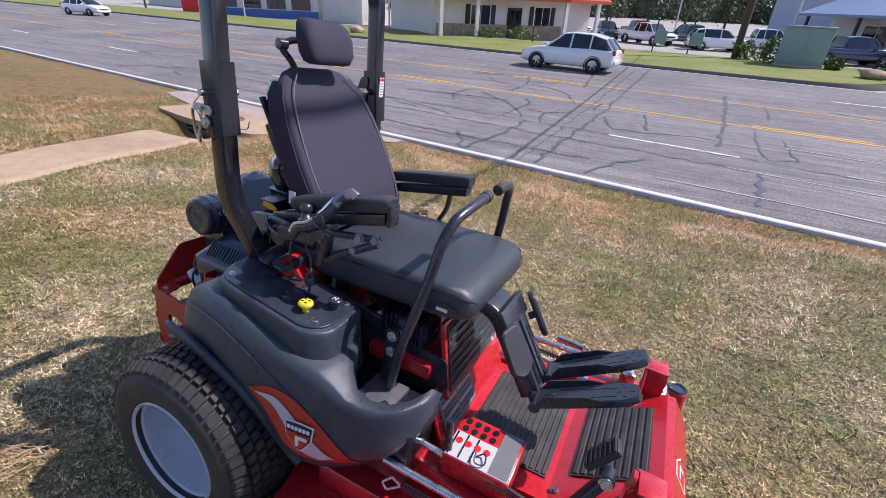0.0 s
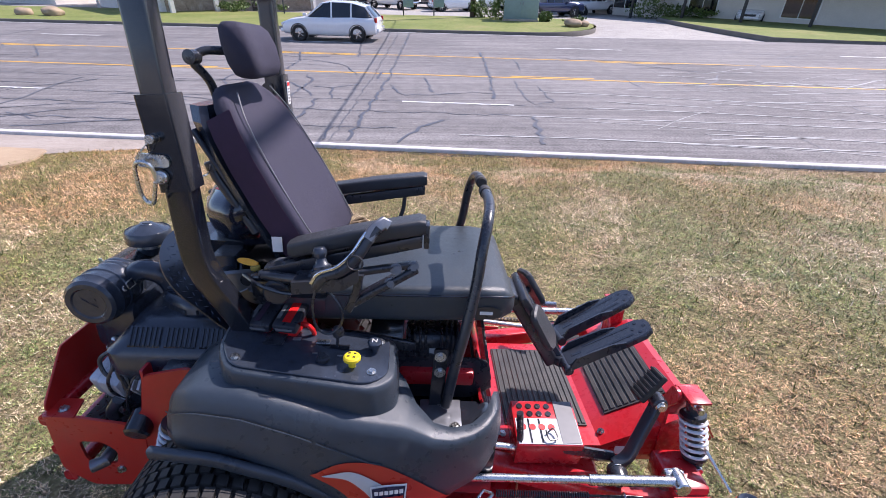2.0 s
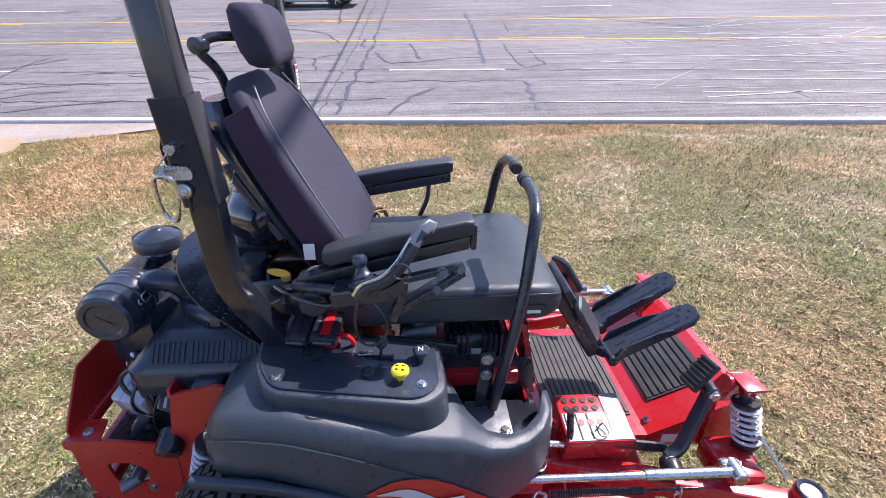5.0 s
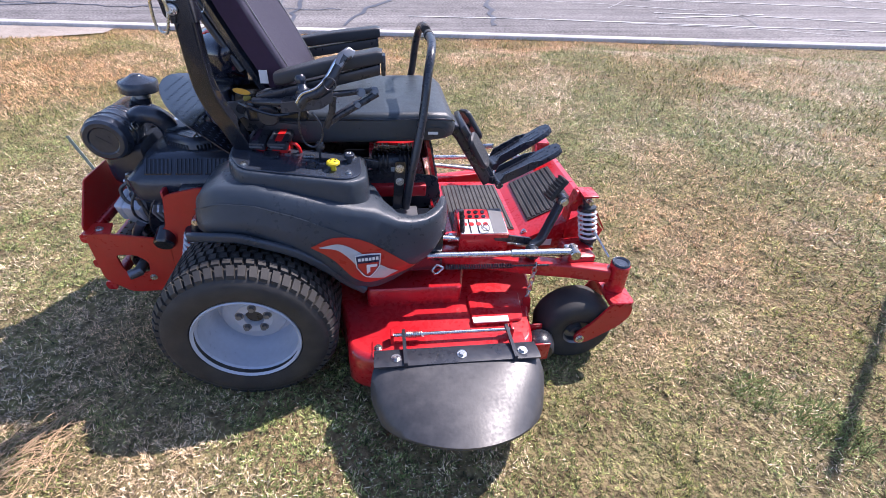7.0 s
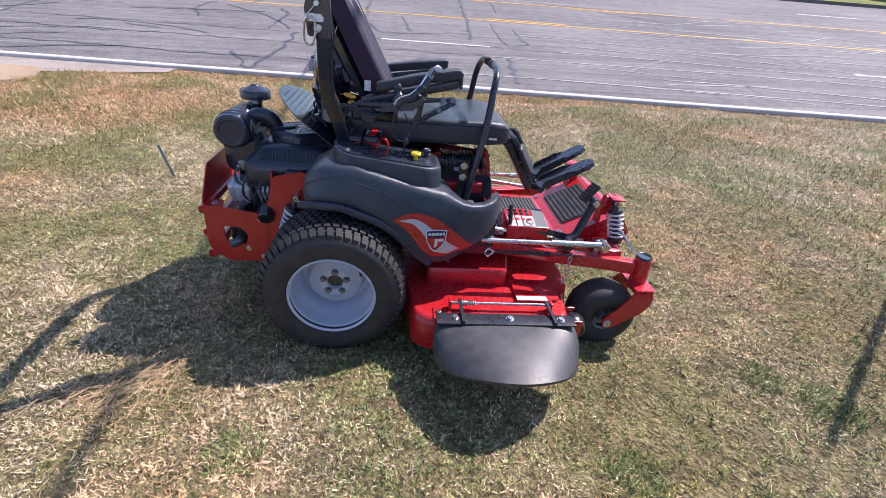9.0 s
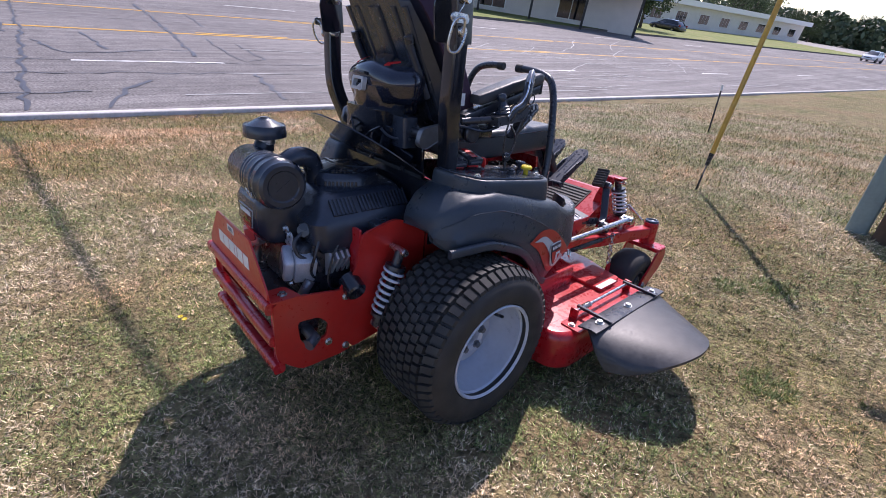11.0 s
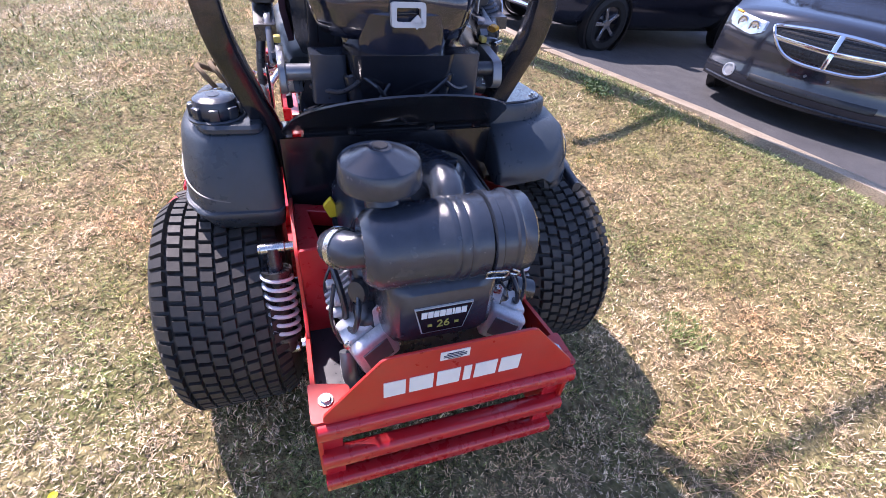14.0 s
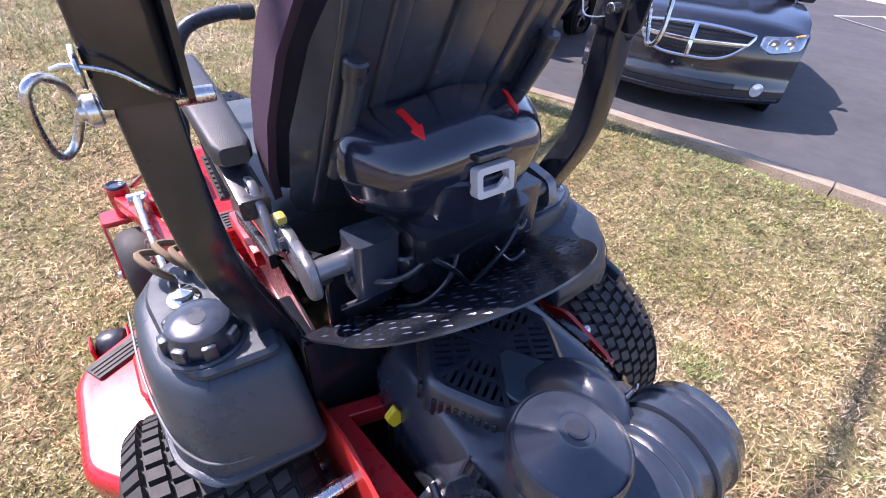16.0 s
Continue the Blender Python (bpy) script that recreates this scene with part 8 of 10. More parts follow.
# stations: x, underside, belt, half width at the belt; then glasshouse: x, half width at the belt, half width at the roof, roof height
SHAPES = {
    "van": ([(-2.50, 0.38, 0.90, 0.80), (-2.44, 0.30, 1.02, 0.94), (-1.2, 0.22, 1.06, 0.99), (0.9, 0.22, 1.04, 0.99), (1.40, 0.23, 1.01, 0.985), (1.80, 0.24, 0.92, 0.975), (2.05, 0.26, 0.84, 0.95), (2.10, 0.30, 0.80, 0.90)],
            [(-2.42, 0.82, 0.68, 1.05), (-2.28, 0.88, 0.72, 1.66), (-1.8, 0.92, 0.76, 1.73), (-0.2, 0.93, 0.77, 1.75), (0.55, 0.92, 0.75, 1.68), (1.30, 0.88, 0.72, 1.06)], 1.50, 0.34),
    "suv": ([(-2.38, 0.42, 0.88, 0.78), (-2.30, 0.34, 1.02, 0.90), (-1.2, 0.26, 1.06, 0.94), (0.6, 0.26, 1.04, 0.94), (1.15, 0.27, 1.03, 0.93), (2.0, 0.30, 0.96, 0.88), (2.30, 0.34, 0.82, 0.78), (2.40, 0.40, 0.70, 0.62)],
            [(-2.28, 0.78, 0.62, 1.06), (-1.95, 0.84, 0.66, 1.60), (-1.4, 0.87, 0.68, 1.70), (-0.1, 0.87, 0.68, 1.71), (0.45, 0.86, 0.66, 1.64), (1.20, 0.82, 0.62, 1.05)], 1.45, 0.36),
    "crossover": ([(-2.25, 0.42, 0.86, 0.74), (-2.18, 0.32, 0.98, 0.86), (-1.2, 0.24, 1.02, 0.92), (0.5, 0.24, 0.99, 0.92), (1.05, 0.25, 0.99, 0.91), (1.75, 0.27, 0.90, 0.88), (2.12, 0.30, 0.78, 0.78), (2.25, 0.36, 0.66, 0.60)],
                  [(-2.15, 0.74, 0.56, 1.00), (-1.75, 0.80, 0.60, 1.46), (-1.1, 0.83, 0.63, 1.62), (-0.2, 0.84, 0.64, 1.65), (0.25, 0.83, 0.62, 1.58), (1.00, 0.79, 0.58, 1.00)], 1.36, 0.35),
    "pickup": ([(-2.90, 0.55, 0.98, 0.92), (-2.86, 0.50, 1.10, 0.95), (-1.0, 0.40, 1.10, 0.97), (0.8, 0.38, 1.10, 0.97), (1.4, 0.40, 1.12, 0.96), (2.5, 0.44, 1.06, 0.93), (2.82, 0.48, 0.95, 0.88), (2.90, 0.52, 0.80, 0.80)],
               [(-0.95, 0.86, 0.68, 1.12), (-0.80, 0.88, 0.70, 1.78), (-0.3, 0.89, 0.72, 1.85), (0.55, 0.89, 0.72, 1.84), (0.85, 0.88, 0.70, 1.78), (1.50, 0.84, 0.68, 1.14)], 1.80, 0.40),
    "sedan": ([(-2.25, 0.40, 0.82, 0.76), (-2.15, 0.30, 0.95, 0.86), (-1.1, 0.24, 0.98, 0.90), (0.6, 0.24, 0.95, 0.90), (1.2, 0.25, 0.94, 0.88), (1.9, 0.27, 0.84, 0.84), (2.18, 0.30, 0.72, 0.74), (2.26, 0.36, 0.62, 0.6)],
              [(-2.0, 0.76, 0.60, 0.97), (-1.5, 0.80, 0.60, 1.42), (-0.9, 0.82, 0.62, 1.48), (0.0, 0.82, 0.62, 1.47), (0.35, 0.81, 0.60, 1.42), (1.15, 0.78, 0.58, 0.95)], 1.35, 0.32),
}


def vehicle(name, kind, paint, m, label, near=False, group=""):
    body, house, axle, wr = SHAPES[kind]
    v = thing(name, label, "car" if kind != "pickup" else "pickup", m, group)

    def bsec(x, z0, zb, w):
        pts = [(-w * 0.86, z0), (-w * 0.97, z0 + 0.10), (-w, z0 + 0.35 * (zb - z0)), (-w * 1.0, z0 + 0.72 * (zb - z0)), (-w * 0.95, zb - 0.03), (-w * 0.90, zb), (-w * 0.45, zb + 0.028), (0, zb + 0.036)]
        return [Vector((x, y, z)) for y, z in pts] + [Vector((x, -y, z)) for y, z in pts[-2::-1]]
    bm = B()
    st = []
    for a, b in zip(body, body[1:]):
        for t in (0, 0.34, 0.67):
            st.append(tuple(p + (q - p) * t for p, q in zip(a, b)))
    st.append(body[-1])
    loft(bm, [bsec(*s) for s in st])
    part("body", bm, paint, v, sharp=50)
    # glass house, then roof and pillars over it
    bm = B()
    roof = []
    for x, wb, wt, zt in house:
        zb = interp(x, [(s[0], s[2]) for s in body]) - 0.01
        roof.append((x, wb, wt, zb, max(zt, zb + 0.02)))
    loft(bm, [[Vector((x, -wb, zb)), Vector((x, -wt, zt - 0.04)), Vector((x, -wt * 0.8, zt - 0.005)), Vector((x, wt * 0.8, zt - 0.005)), Vector((x, wt, zt - 0.04)), Vector((x, wb, zb))] for x, wb, wt, zb, zt in roof])
    part("glasshouse", bm, GLASS, v, sharp=40)
    bm = B()
    mid = [r for r in roof if r[4] > max(q[4] for q in roof) - 0.20]
    loft(bm, [[Vector((x, -wt * 1.01, zt - 0.075)), Vector((x, -wt * 1.0, zt - 0.025)), Vector((x, -wt * 0.8, zt + 0.005)), Vector((x, 0, zt + 0.018)), Vector((x, wt * 0.8, zt + 0.005)), Vector((x, wt * 1.0, zt - 0.025)), Vector((x, wt * 1.01, zt - 0.075)), Vector((x, 0, zt - 0.03))] for x, wb, wt, zb, zt in mid])
    part("roof", bm, paint, v, sharp=50)
    for sg in (-1, 1):
        for i, (r, s) in enumerate(((roof[0], roof[1]), (roof[-1], roof[-2]), (roof[2], roof[2]), (roof[3], roof[3]))):
            bm = B()
            w = 0.04 if i < 2 else 0.035
            a, b = Vector((r[0], sg * r[1] * 1.01, r[3])), Vector((s[0], sg * s[2] * 1.015, s[4] - 0.05))
            sweep(bm, [a, b], rect(w * 2, 0.03, 0.01), up=(1, 0, 0))
            part("pillar", bm, paint, v)
        bm = B()
        box(bm, 0.85, 1.03, sg * 1.0 - 0.10, sg * 1.0 + 0.10, 1.04, 1.18, 0.03) if kind != "sedan" else box(bm, 0.75, 0.9, sg * 0.93 - 0.08, sg * 0.93 + 0.08, 0.96, 1.08, 0.03)
        part("mirror", bm, paint, v)
        xf = body[-1][0]
        w = body[-2][3]
        zl = body[-2][2]
        if not near:
            bm = B()
            box(bm, xf - 0.30, xf - 0.04, min(sg * w * 0.60, sg * w * 1.0), max(sg * w * 0.60, sg * w * 1.0), zl - 0.16, zl - 0.02, 0.03)
            part("headlight", bm, LENS, v)
        bm = B()
        box(bm, body[0][0] - 0.01, body[0][0] + 0.10, min(sg * 0.62, sg * 0.84), max(sg * 0.62, sg * 0.84), 0.82, 1.02 if kind != "van" else 1.3, 0.02)
        part("tail_light", bm, TAIL, v)
        for x in (axle, -axle):
            o = Vector((x, sg * (body[2][3] - 0.09), wr))
            bm = B()
            lathe(bm, [(wr * 0.62, 0.10), (wr * 0.80, 0.115), (wr * 0.95, 0.09), (wr, 0.05), (wr, -0.08), (wr * 0.62, -0.10)], o, (0, sg, 0), 32, close=True)
            t = part("wheel", bm, TYRE2, v)
            bm = B()
            lathe(bm, [(wr * 0.64, 0.09), (wr * 0.60, 0.085), (wr * 0.58, 0.03), (0.05, 0.02), (0.004, 0.02)], o, (0, sg, 0), 32, open0=True)
            part("rim_barrel", bm, GRILLE, t)
            bm = B()
            for k in range(5 if not near else 10):
                a = 2 * math.pi * k / (5 if not near else 10)
                box(bm, 0.03, wr * 0.62, -0.022 if not near else -0.012, 0.022 if not near else 0.012, 0.05, 0.075, 0.004, 1, Matrix.Translation(o) @ Matrix.Rotation(radians(-90 * sg), 4, "X") @ Matrix.Rotation(a, 4, "Z"))
            lathe(bm, [(wr * 0.60, 0.075), (wr * 0.65, 0.092), (wr * 0.66, 0.08), (wr * 0.60, 0.06)], o, (0, sg, 0), 32, close=True)
            lathe(bm, [(0.06, 0.05), (0.055, 0.085), (0.004, 0.088)], o, (0, sg, 0), 18)
            part("spoked_rim", bm, ALLOY, t)
            bm = B()
            lathe(bm, [(wr * 1.05, 0.105), (wr * 1.13, 0.105), (wr * 1.13, 0.02), (wr * 1.05, 0.02)], o, (0, sg, 0), 32, close=True)
            part("wheel_arch", bm, GRILLE, v)
    if not near:
        bm = B()
        box(bm, body[-1][0] - 0.09, body[-1][0] + 0.005, -0.5, 0.5, body[-2][2] - 0.24, body[-2][2] - 0.08, 0.02)
        part("grille", bm, GRILLE, v)
        bm = B()
        box(bm, body[-1][0] - 0.16, body[-1][0] + 0.06, -body[-2][3] * 0.95, body[-2][3] * 0.95, body[-1][1], body[-1][1] + 0.16, 0.05)
        part("front_bumper", bm, CHROME if kind == "pickup" else paint, v)
        bm = B()
        box(bm, body[0][0] - 0.08, body[0][0] + 0.06, -body[0][3] * 0.98, body[0][3] * 0.98, body[0][1], body[0][1] + 0.18, 0.04)
        part("rear_bumper", bm, CHROME if kind == "pickup" else paint, v)
    if kind == "pickup":
        bm = B()
        box(bm, -2.78, -1.02, -0.80, 0.80, 0.98, 1.145, 0.01)
        part("load_bed", bm, GRILLE, v)
    return v


def on_ground(x, y, z, deg):
    return Matrix.Translation((x, y, z)) @ Matrix.Rotation(radians(deg), 4, "Z")


# near minivan with its face
LAMPG = mat("headlight_glass", (0.40, 0.43, 0.47), 0.10, metal=0.75, vary=0.45, scale=14, rvary=0.05, coat=0.6)
VDIR = 118.25
vx, vy = 1.773 - math.cos(radians(VDIR)) * 2.42, -4.261 - math.sin(radians(VDIR)) * 2.42
van = vehicle("minivan", "van", P_NAVY, on_ground(vx, vy, 0.258 + 2.42 * 0.035, VDIR) @ Matrix.Rotation(radians(2.0), 4, "Y") @ Matrix.Rotation(radians(4.1), 4, "X"), "dark navy minivan with a chrome cross-bar grille parked at the kerb", near=True)


def nose_x(y, z):
    """The surface of the rounded nose."""
    x = 2.53 - 0.34 * (abs(y) / 0.985) ** 2.2 + 0.030 * math.exp(-((z - 0.31) / 0.085) ** 2)
    return x - 0.10 * max(0.0, (z - 0.58) / 0.32) ** 2 - 0.5 * max(0.0, 0.25 - z)


def skin(y0, y1, top, bot, off, ny=18, nz=6):
    """A raised field on the nose between two heights."""
    bm = B()
    G = []
    for i in range(ny + 1):
        y = y0 + (y1 - y0) * i / ny
        zb, zt = bot(y), max(top(y), bot(y) + 0.004)
        G.append([bm.verts.new((nose_x(y, zb + (zt - zb) * k / nz) + (off if 0 < k < nz and 0 < i < ny else -0.012), y, zb + (zt - zb) * k / nz)) for k in range(nz + 1)])
    for a, b in zip(G, G[1:]):
        bridge(bm, a, b, closed=False)
    return bm


def on_nose(pts, off):
    return [Vector((nose_x(y, z) + off, y, z)) for y, z in pts]


bm = B()
cols_ = []
for i in range(41):
    y = -0.985 + 1.97 * i / 40
    q = abs(y) / 0.985
    zt, zb = 0.880 - 0.075 * q ** 3, 0.185 + 0.035 * q ** 2
    c = [Vector((nose_x(y, zb + (zt - zb) * t / 16), y, zb + (zt - zb) * t / 16)) for t in range(17)]
    e = c[-1]
    hood = [(e.x - 0.035, e.z + 0.022), (e.x - 0.12, e.z + 0.050), (1.95, 0.968 - 0.05 * q ** 2), (1.70, 1.020 - 0.05 * q ** 2), (1.40, 1.062 - 0.05 * q ** 2), (1.22, 1.080 - 0.05 * q ** 2)]
    ridge = 0.014 * math.exp(-((abs(y) - 0.42) / 0.07) ** 2)
    c += [Vector((min(x, e.x - 0.03 * (k + 1)), y * (1.0 - 0.004 * k), z + (ridge if k > 1 else 0))) for k, (x, z) in enumerate(hood)]
    cols_.append([bm.verts.new(p) for p in [Vector((1.9, y, 0.20))] + c])
for a, b in zip(cols_, cols_[1:]):
    bridge(bm, a, b, closed=False)
nose = part("nose", bm, P_NAVY, van, "dark navy bonnet and bumper", sharp=35)
for c in (0, -1):
    bm = B()
    V = [v.co.copy() for v in nose.data.vertices if abs(v.co.y - (0.985 if c else -0.985)) < 0.004 and v.co.x > 2.0]
    V.sort(key=lambda p: p.z)
    a = [bm.verts.new(p) for p in V]
    b = [bm.verts.new((1.78, (0.988 if c else -0.988), max(0.24, p.z))) for p in V]
    bridge(bm, a, b, closed=False)
    part("wing", bm, P_NAVY, van, sharp=60)
g_top = lambda y: 0.822 - 0.035 * (y / 0.5) ** 2
g_bot = lambda y: 0.545 + 0.228 * min(1.0, abs(y) / 0.52) ** 3.8
gr = part("grille", skin(-0.515, 0.515, g_top, g_bot, 0.006, 30, 6), GRILLE, van, "black mesh grille with a chrome surround")
bm = B()
ring_y = [-0.515 + 1.03 * k / 30 for k in range(31)]
tube(bm, on_nose([(y, g_top(y)) for y in ring_y] + [(y, g_bot(y)) for y in ring_y[::-1]] + [(ring_y[0], g_top(ring_y[0]))], 0.010), 0.017, 8)
part("chrome_surround", bm, CHROME, gr)
for pts, up in (([(-0.47 + 0.94 * k / 16, 0.700 - 0.02 * (1 - abs(k - 8) / 8)) for k in range(17)], (0, 0, 1)), ([(0, 0.555 + 0.265 * k / 8) for k in range(9)], (0, 1, 0))):
    bm = B()
    sweep(bm, on_nose(pts, 0.016), rect(0.042, 0.018, 0.006), up=up)
    part("chrome_bar", bm, CHROME, gr)
bm = B()
for i in range(26):
    for j in range(9):
        y, z = -0.47 + 0.038 * i + (0.019 if j % 2 else 0), 0.570 + 0.031 * j
        if z < g_bot(y) + 0.02 or z > g_top(y) - 0.02:
            continue
        lathe(bm, [(0.016, 0), (0.019, 0.005), (0.015, 0.006)], (nose_x(y, z) + 0.008, y, z), (1, 0, 0), 6, close=True)
tagged(part("grille_mesh", bm, SATIN, gr), kind="stuff")
for sg in (-1, 1):
    h_top = lambda y: 0.800 + 0.040 * (abs(y) - 0.57) / 0.38
    h_bot = lambda y: 0.628 + 0.055 * ((abs(y) - 0.57) / 0.38) ** 2 + 0.07 * max(0.0, 1 - (abs(y) - 0.57) / 0.12)
    hl = part("headlight", skin(min(sg * 0.57, sg * 0.972), max(sg * 0.57, sg * 0.972), h_top, h_bot, 0.014, 14, 6), LAMPG, van, "clear swept headlight")
    for y, z, r in ((0.69, 0.728, 0.058), (0.82, 0.745, 0.054)):
        bm = B()
        o = Vector((nose_x(y, z) + 0.016, sg * y, z))
        lathe(bm, [(r, -0.004), (r * 0.9, 0.004), (r * 0.4, -0.002), (0.004, 0.004)], o, (1, sg * 0.45, 0), 20)
        part("reflector", bm, CHROME, hl)
    bm = skin(min(sg * 0.85, sg * 0.945), max(sg * 0.85, sg * 0.945), lambda y: h_top(y) - 0.004, lambda y: h_top(y) - 0.026, 0.019, 6, 3)
    part("indicator", bm, AMBER, hl)
    bm = B()
    o = Vector((nose_x(0.72, 0.335) + 0.004, sg * 0.72, 0.335))
    lathe(bm, [(0.062, -0.03), (0.062, 0.006), (0.050, 0.008), (0.046, 0.0), (0.020, 0.004), (0.004, 0.006)], o, (1, sg * 0.42, 0), 24)
    part("fog_light", bm, LENS, van, "round fog light")
bm = B()
tube(bm, on_nose([(y, 0.232 + 0.020 * (abs(y) / 0.95) ** 2) for y in [-0.95 + 1.9 * k / 30 for k in range(31)]], 0.004), 0.011, 8)
part("bumper_lip", bm, SATIN, van, "dark grey strip along the bumper")
part("air_intake", skin(-0.55, 0.55, lambda y: 0.385, lambda y: 0.285, 0.004, 24, 4), GRILLE, van)
for y in (-0.09, 0.09):
    bm = B()
    cyl(bm, (nose_x(y, 0.47) - 0.01, y, 0.47), (nose_x(y, 0.47) + 0.012, y, 0.47), 0.012, seg=10)
    part("plate_bolt", bm, GREYM, van)

P_INK = car_paint("ink_car_paint", (0.016, 0.018, 0.028))
suv2 = vehicle("suv", "suv", P_INK, on_ground(5.56, -5.05, lot_z(5.5) + lot_rise(-5.05), 102.0) @ Matrix.Rotation(radians(3.9), 4, "Y"), "ink-dark sport utility vehicle with a chrome cross-bar grille")


def suv_x(y):
    return 2.455 - 0.16 * (abs(y) / 0.8) ** 2.5


bm = B()
tube(bm, smooth_path([(suv_x(y) + 0.035, y, 0.43 + 0.03 * (abs(y) / 0.8) ** 2) for y in (-0.80, -0.6, -0.3, 0, 0.3, 0.6, 0.80)], 5), 0.026, 8)
part("chrome_lip", bm, CHROME, suv2, "chrome strip along the bumper")
bm = B()
box(bm, 2.36, 2.432, -0.46, 0.46, 0.60, 0.80, 0.02)
g2_ = part("cross_grille", bm, GRILLE, suv2, "black grille with chrome cross bars")
for bx in ((-0.46, 0.46, 0.69, 0.72), (-0.02, 0.02, 0.60, 0.80), (-0.47, 0.47, 0.595, 0.612), (-0.47, 0.47, 0.79, 0.807)):
    bm = B()
    box(bm, 2.42, 2.446, *bx, 0.005)
    part("chrome_bar", bm, CHROME, g2_)
vehicle("suv", "suv", P_INDIGO, on_ground(9.1, -4.5, lot_z(9.1) + lot_rise(-4.5), 102.0) @ Matrix.Rotation(radians(3.9), 4, "Y"), "indigo grey sport utility vehicle parked nose-in at the kerb")

# parked and passing vehicles across the road
LOTZ = ROAD_Z + 0.02
vehicle("suv", "crossover", P_WHITE, on_ground(-4.15, 22.65, ROAD_Z, 174.3), "white sport utility vehicle on the road")
vehicle("hatchback", "sedan", P_WHITE, on_ground(-53.0, 27.2, ROAD_Z, 10), "small white hatchback on the road")
for nm, kd, pt, x, y, dg, lb in (
        ("pickup_truck", "pickup", P_WHITE, -12.6, 57.0, -30, "white pickup truck in the lot"), ("suv", "suv", P_DARK, -7.6, 52.5, -70, "dark sport utility vehicle in the lot"),
        ("pickup_truck", "pickup", P_RED, -5.0, 58.0, -60, "red pickup truck in the lot"), ("pickup_truck", "pickup", P_WHITE, -3.3, 49.5, -40, "white pickup truck facing the road"),
        ("pickup_truck", "pickup", P_DARK, 0.3, 51.0, 120, "dark pickup truck in the lot"), ("suv", "suv", P_WHITE, 2.6, 47.0, 15, "white sport utility vehicle in the lot"),
        ("pickup_truck", "pickup", P_WHITE, 6.2, 50.0, 10, "white pickup truck in the lot"), ("pickup_truck", "pickup", P_BLUE, 10.6, 42.0, 20, "dark blue pickup truck beside the drive"),
        ("pickup_truck", "pickup", P_WHITE, 15.2, 46.0, 30, "white pickup truck by the blue-roofed store"), ("sedan_car", "sedan", P_SILV, 20.5, 46.5, -40, "silver car by the blue-roofed store"),
        ("suv", "suv", P_WHITE, 26.0, 38.5, -130, "white sport utility vehicle at the store front"), ("pickup_truck", "pickup", P_RED, 30.5, 34.5, -40, "red pickup truck at the store front")):
    vehicle(nm, kd, pt, on_ground(x, y, LOTZ - 0.14, dg), lb, group="vehicles in the far lot")
for x, y, dg, pt in ((92, 11.0, 174, P_WHITE), (118, 8.4, -6, P_WHITE), (64, 29, 80, P_DARK)):
    vehicle("sedan_car", "sedan", pt, on_ground(x, y, ROAD_Z - (0 if y < 20 else 0.1), dg), "distant car down the road", group="distant cars")

# ---------------------------------------------------------------- poles, posts
WOODP = mat("weathered_pole", (0.085, 0.055, 0.035), 0.9, vary=0.35, scale=5, bump=0.8, bscale=40)
PEDG = mat("grey_green_paint", (0.22, 0.30, 0.29), 0.55, vary=0.12, scale=5)
GUARD = mat("yellow_guard", (0.58, 0.35, 0.045), 0.55, vary=0.2, scale=5, dust=0.2)


def crown_mesh_small(rx, rz, n, leaf, seed):
    """A low tuft of leaf blades."""
    r = np.random.RandomState(seed)
    c = r.normal(size=(n, 3)) * (rx * 0.5, rx * 0.3, rz * 0.4)
    u = r.normal(size=(n, 3)) + (0, 0, 0.6)
    u /= np.linalg.norm(u, axis=1)[:, None]
    w = np.cross(u, r.normal(size=(n, 3)))
    w /= np.linalg.norm(w, axis=1)[:, None]
    V = np.stack([c - u * leaf, c + w * leaf * 0.3, c + u * leaf, c - w * leaf * 0.3], 1).reshape(-1, 3)
    me = bpy.data.meshes.new("weed")
    me.from_pydata(V.tolist(), [], np.arange(4 * n).reshape(-1, 4).tolist())
    me.materials.append(mat("weed_leaf", (0.055, 0.10, 0.028), 0.6, vary=0.3, scale=30))
    return me


def pole(name, x, y, z, h, r, label, material=WOODP):
    p = thing(name, label, "utility pole", Matrix.Translation((x, y, z)))
    bm = B()
    cyl(bm, (0, 0, -0.3), (0, 0, h), r, r * 0.72, 20)
    part("shaft", bm, material, p)
    return p


# the near pole leans a little towards the road; a bracket arm and a cable across the road hang from it
NX, NY = 3.40, -1.34
npole = thing("utility_pole", "dark weathered wooden utility pole leaning in the grass", "utility pole", Matrix.Translation((NX, NY, lawn_z(NX, NY))))
LEAN = Vector((0.0, 0.09, 1.0))
bm = B()
cyl(bm, LEAN * -0.3, LEAN * 9.0, 0.115, 0.085, 24)
part("shaft", bm, WOODP, npole)
bm = B()
sweep(bm, [LEAN * 2.75 + Vector((0, 0.06, 0)), LEAN * 2.75 + Vector((0, 1.05, 0.02))], rect(0.06, 0.06, 0.008), up=(1, 0, 0))
part("bracket_arm", bm, GREYM, npole, "grey steel bracket arm")
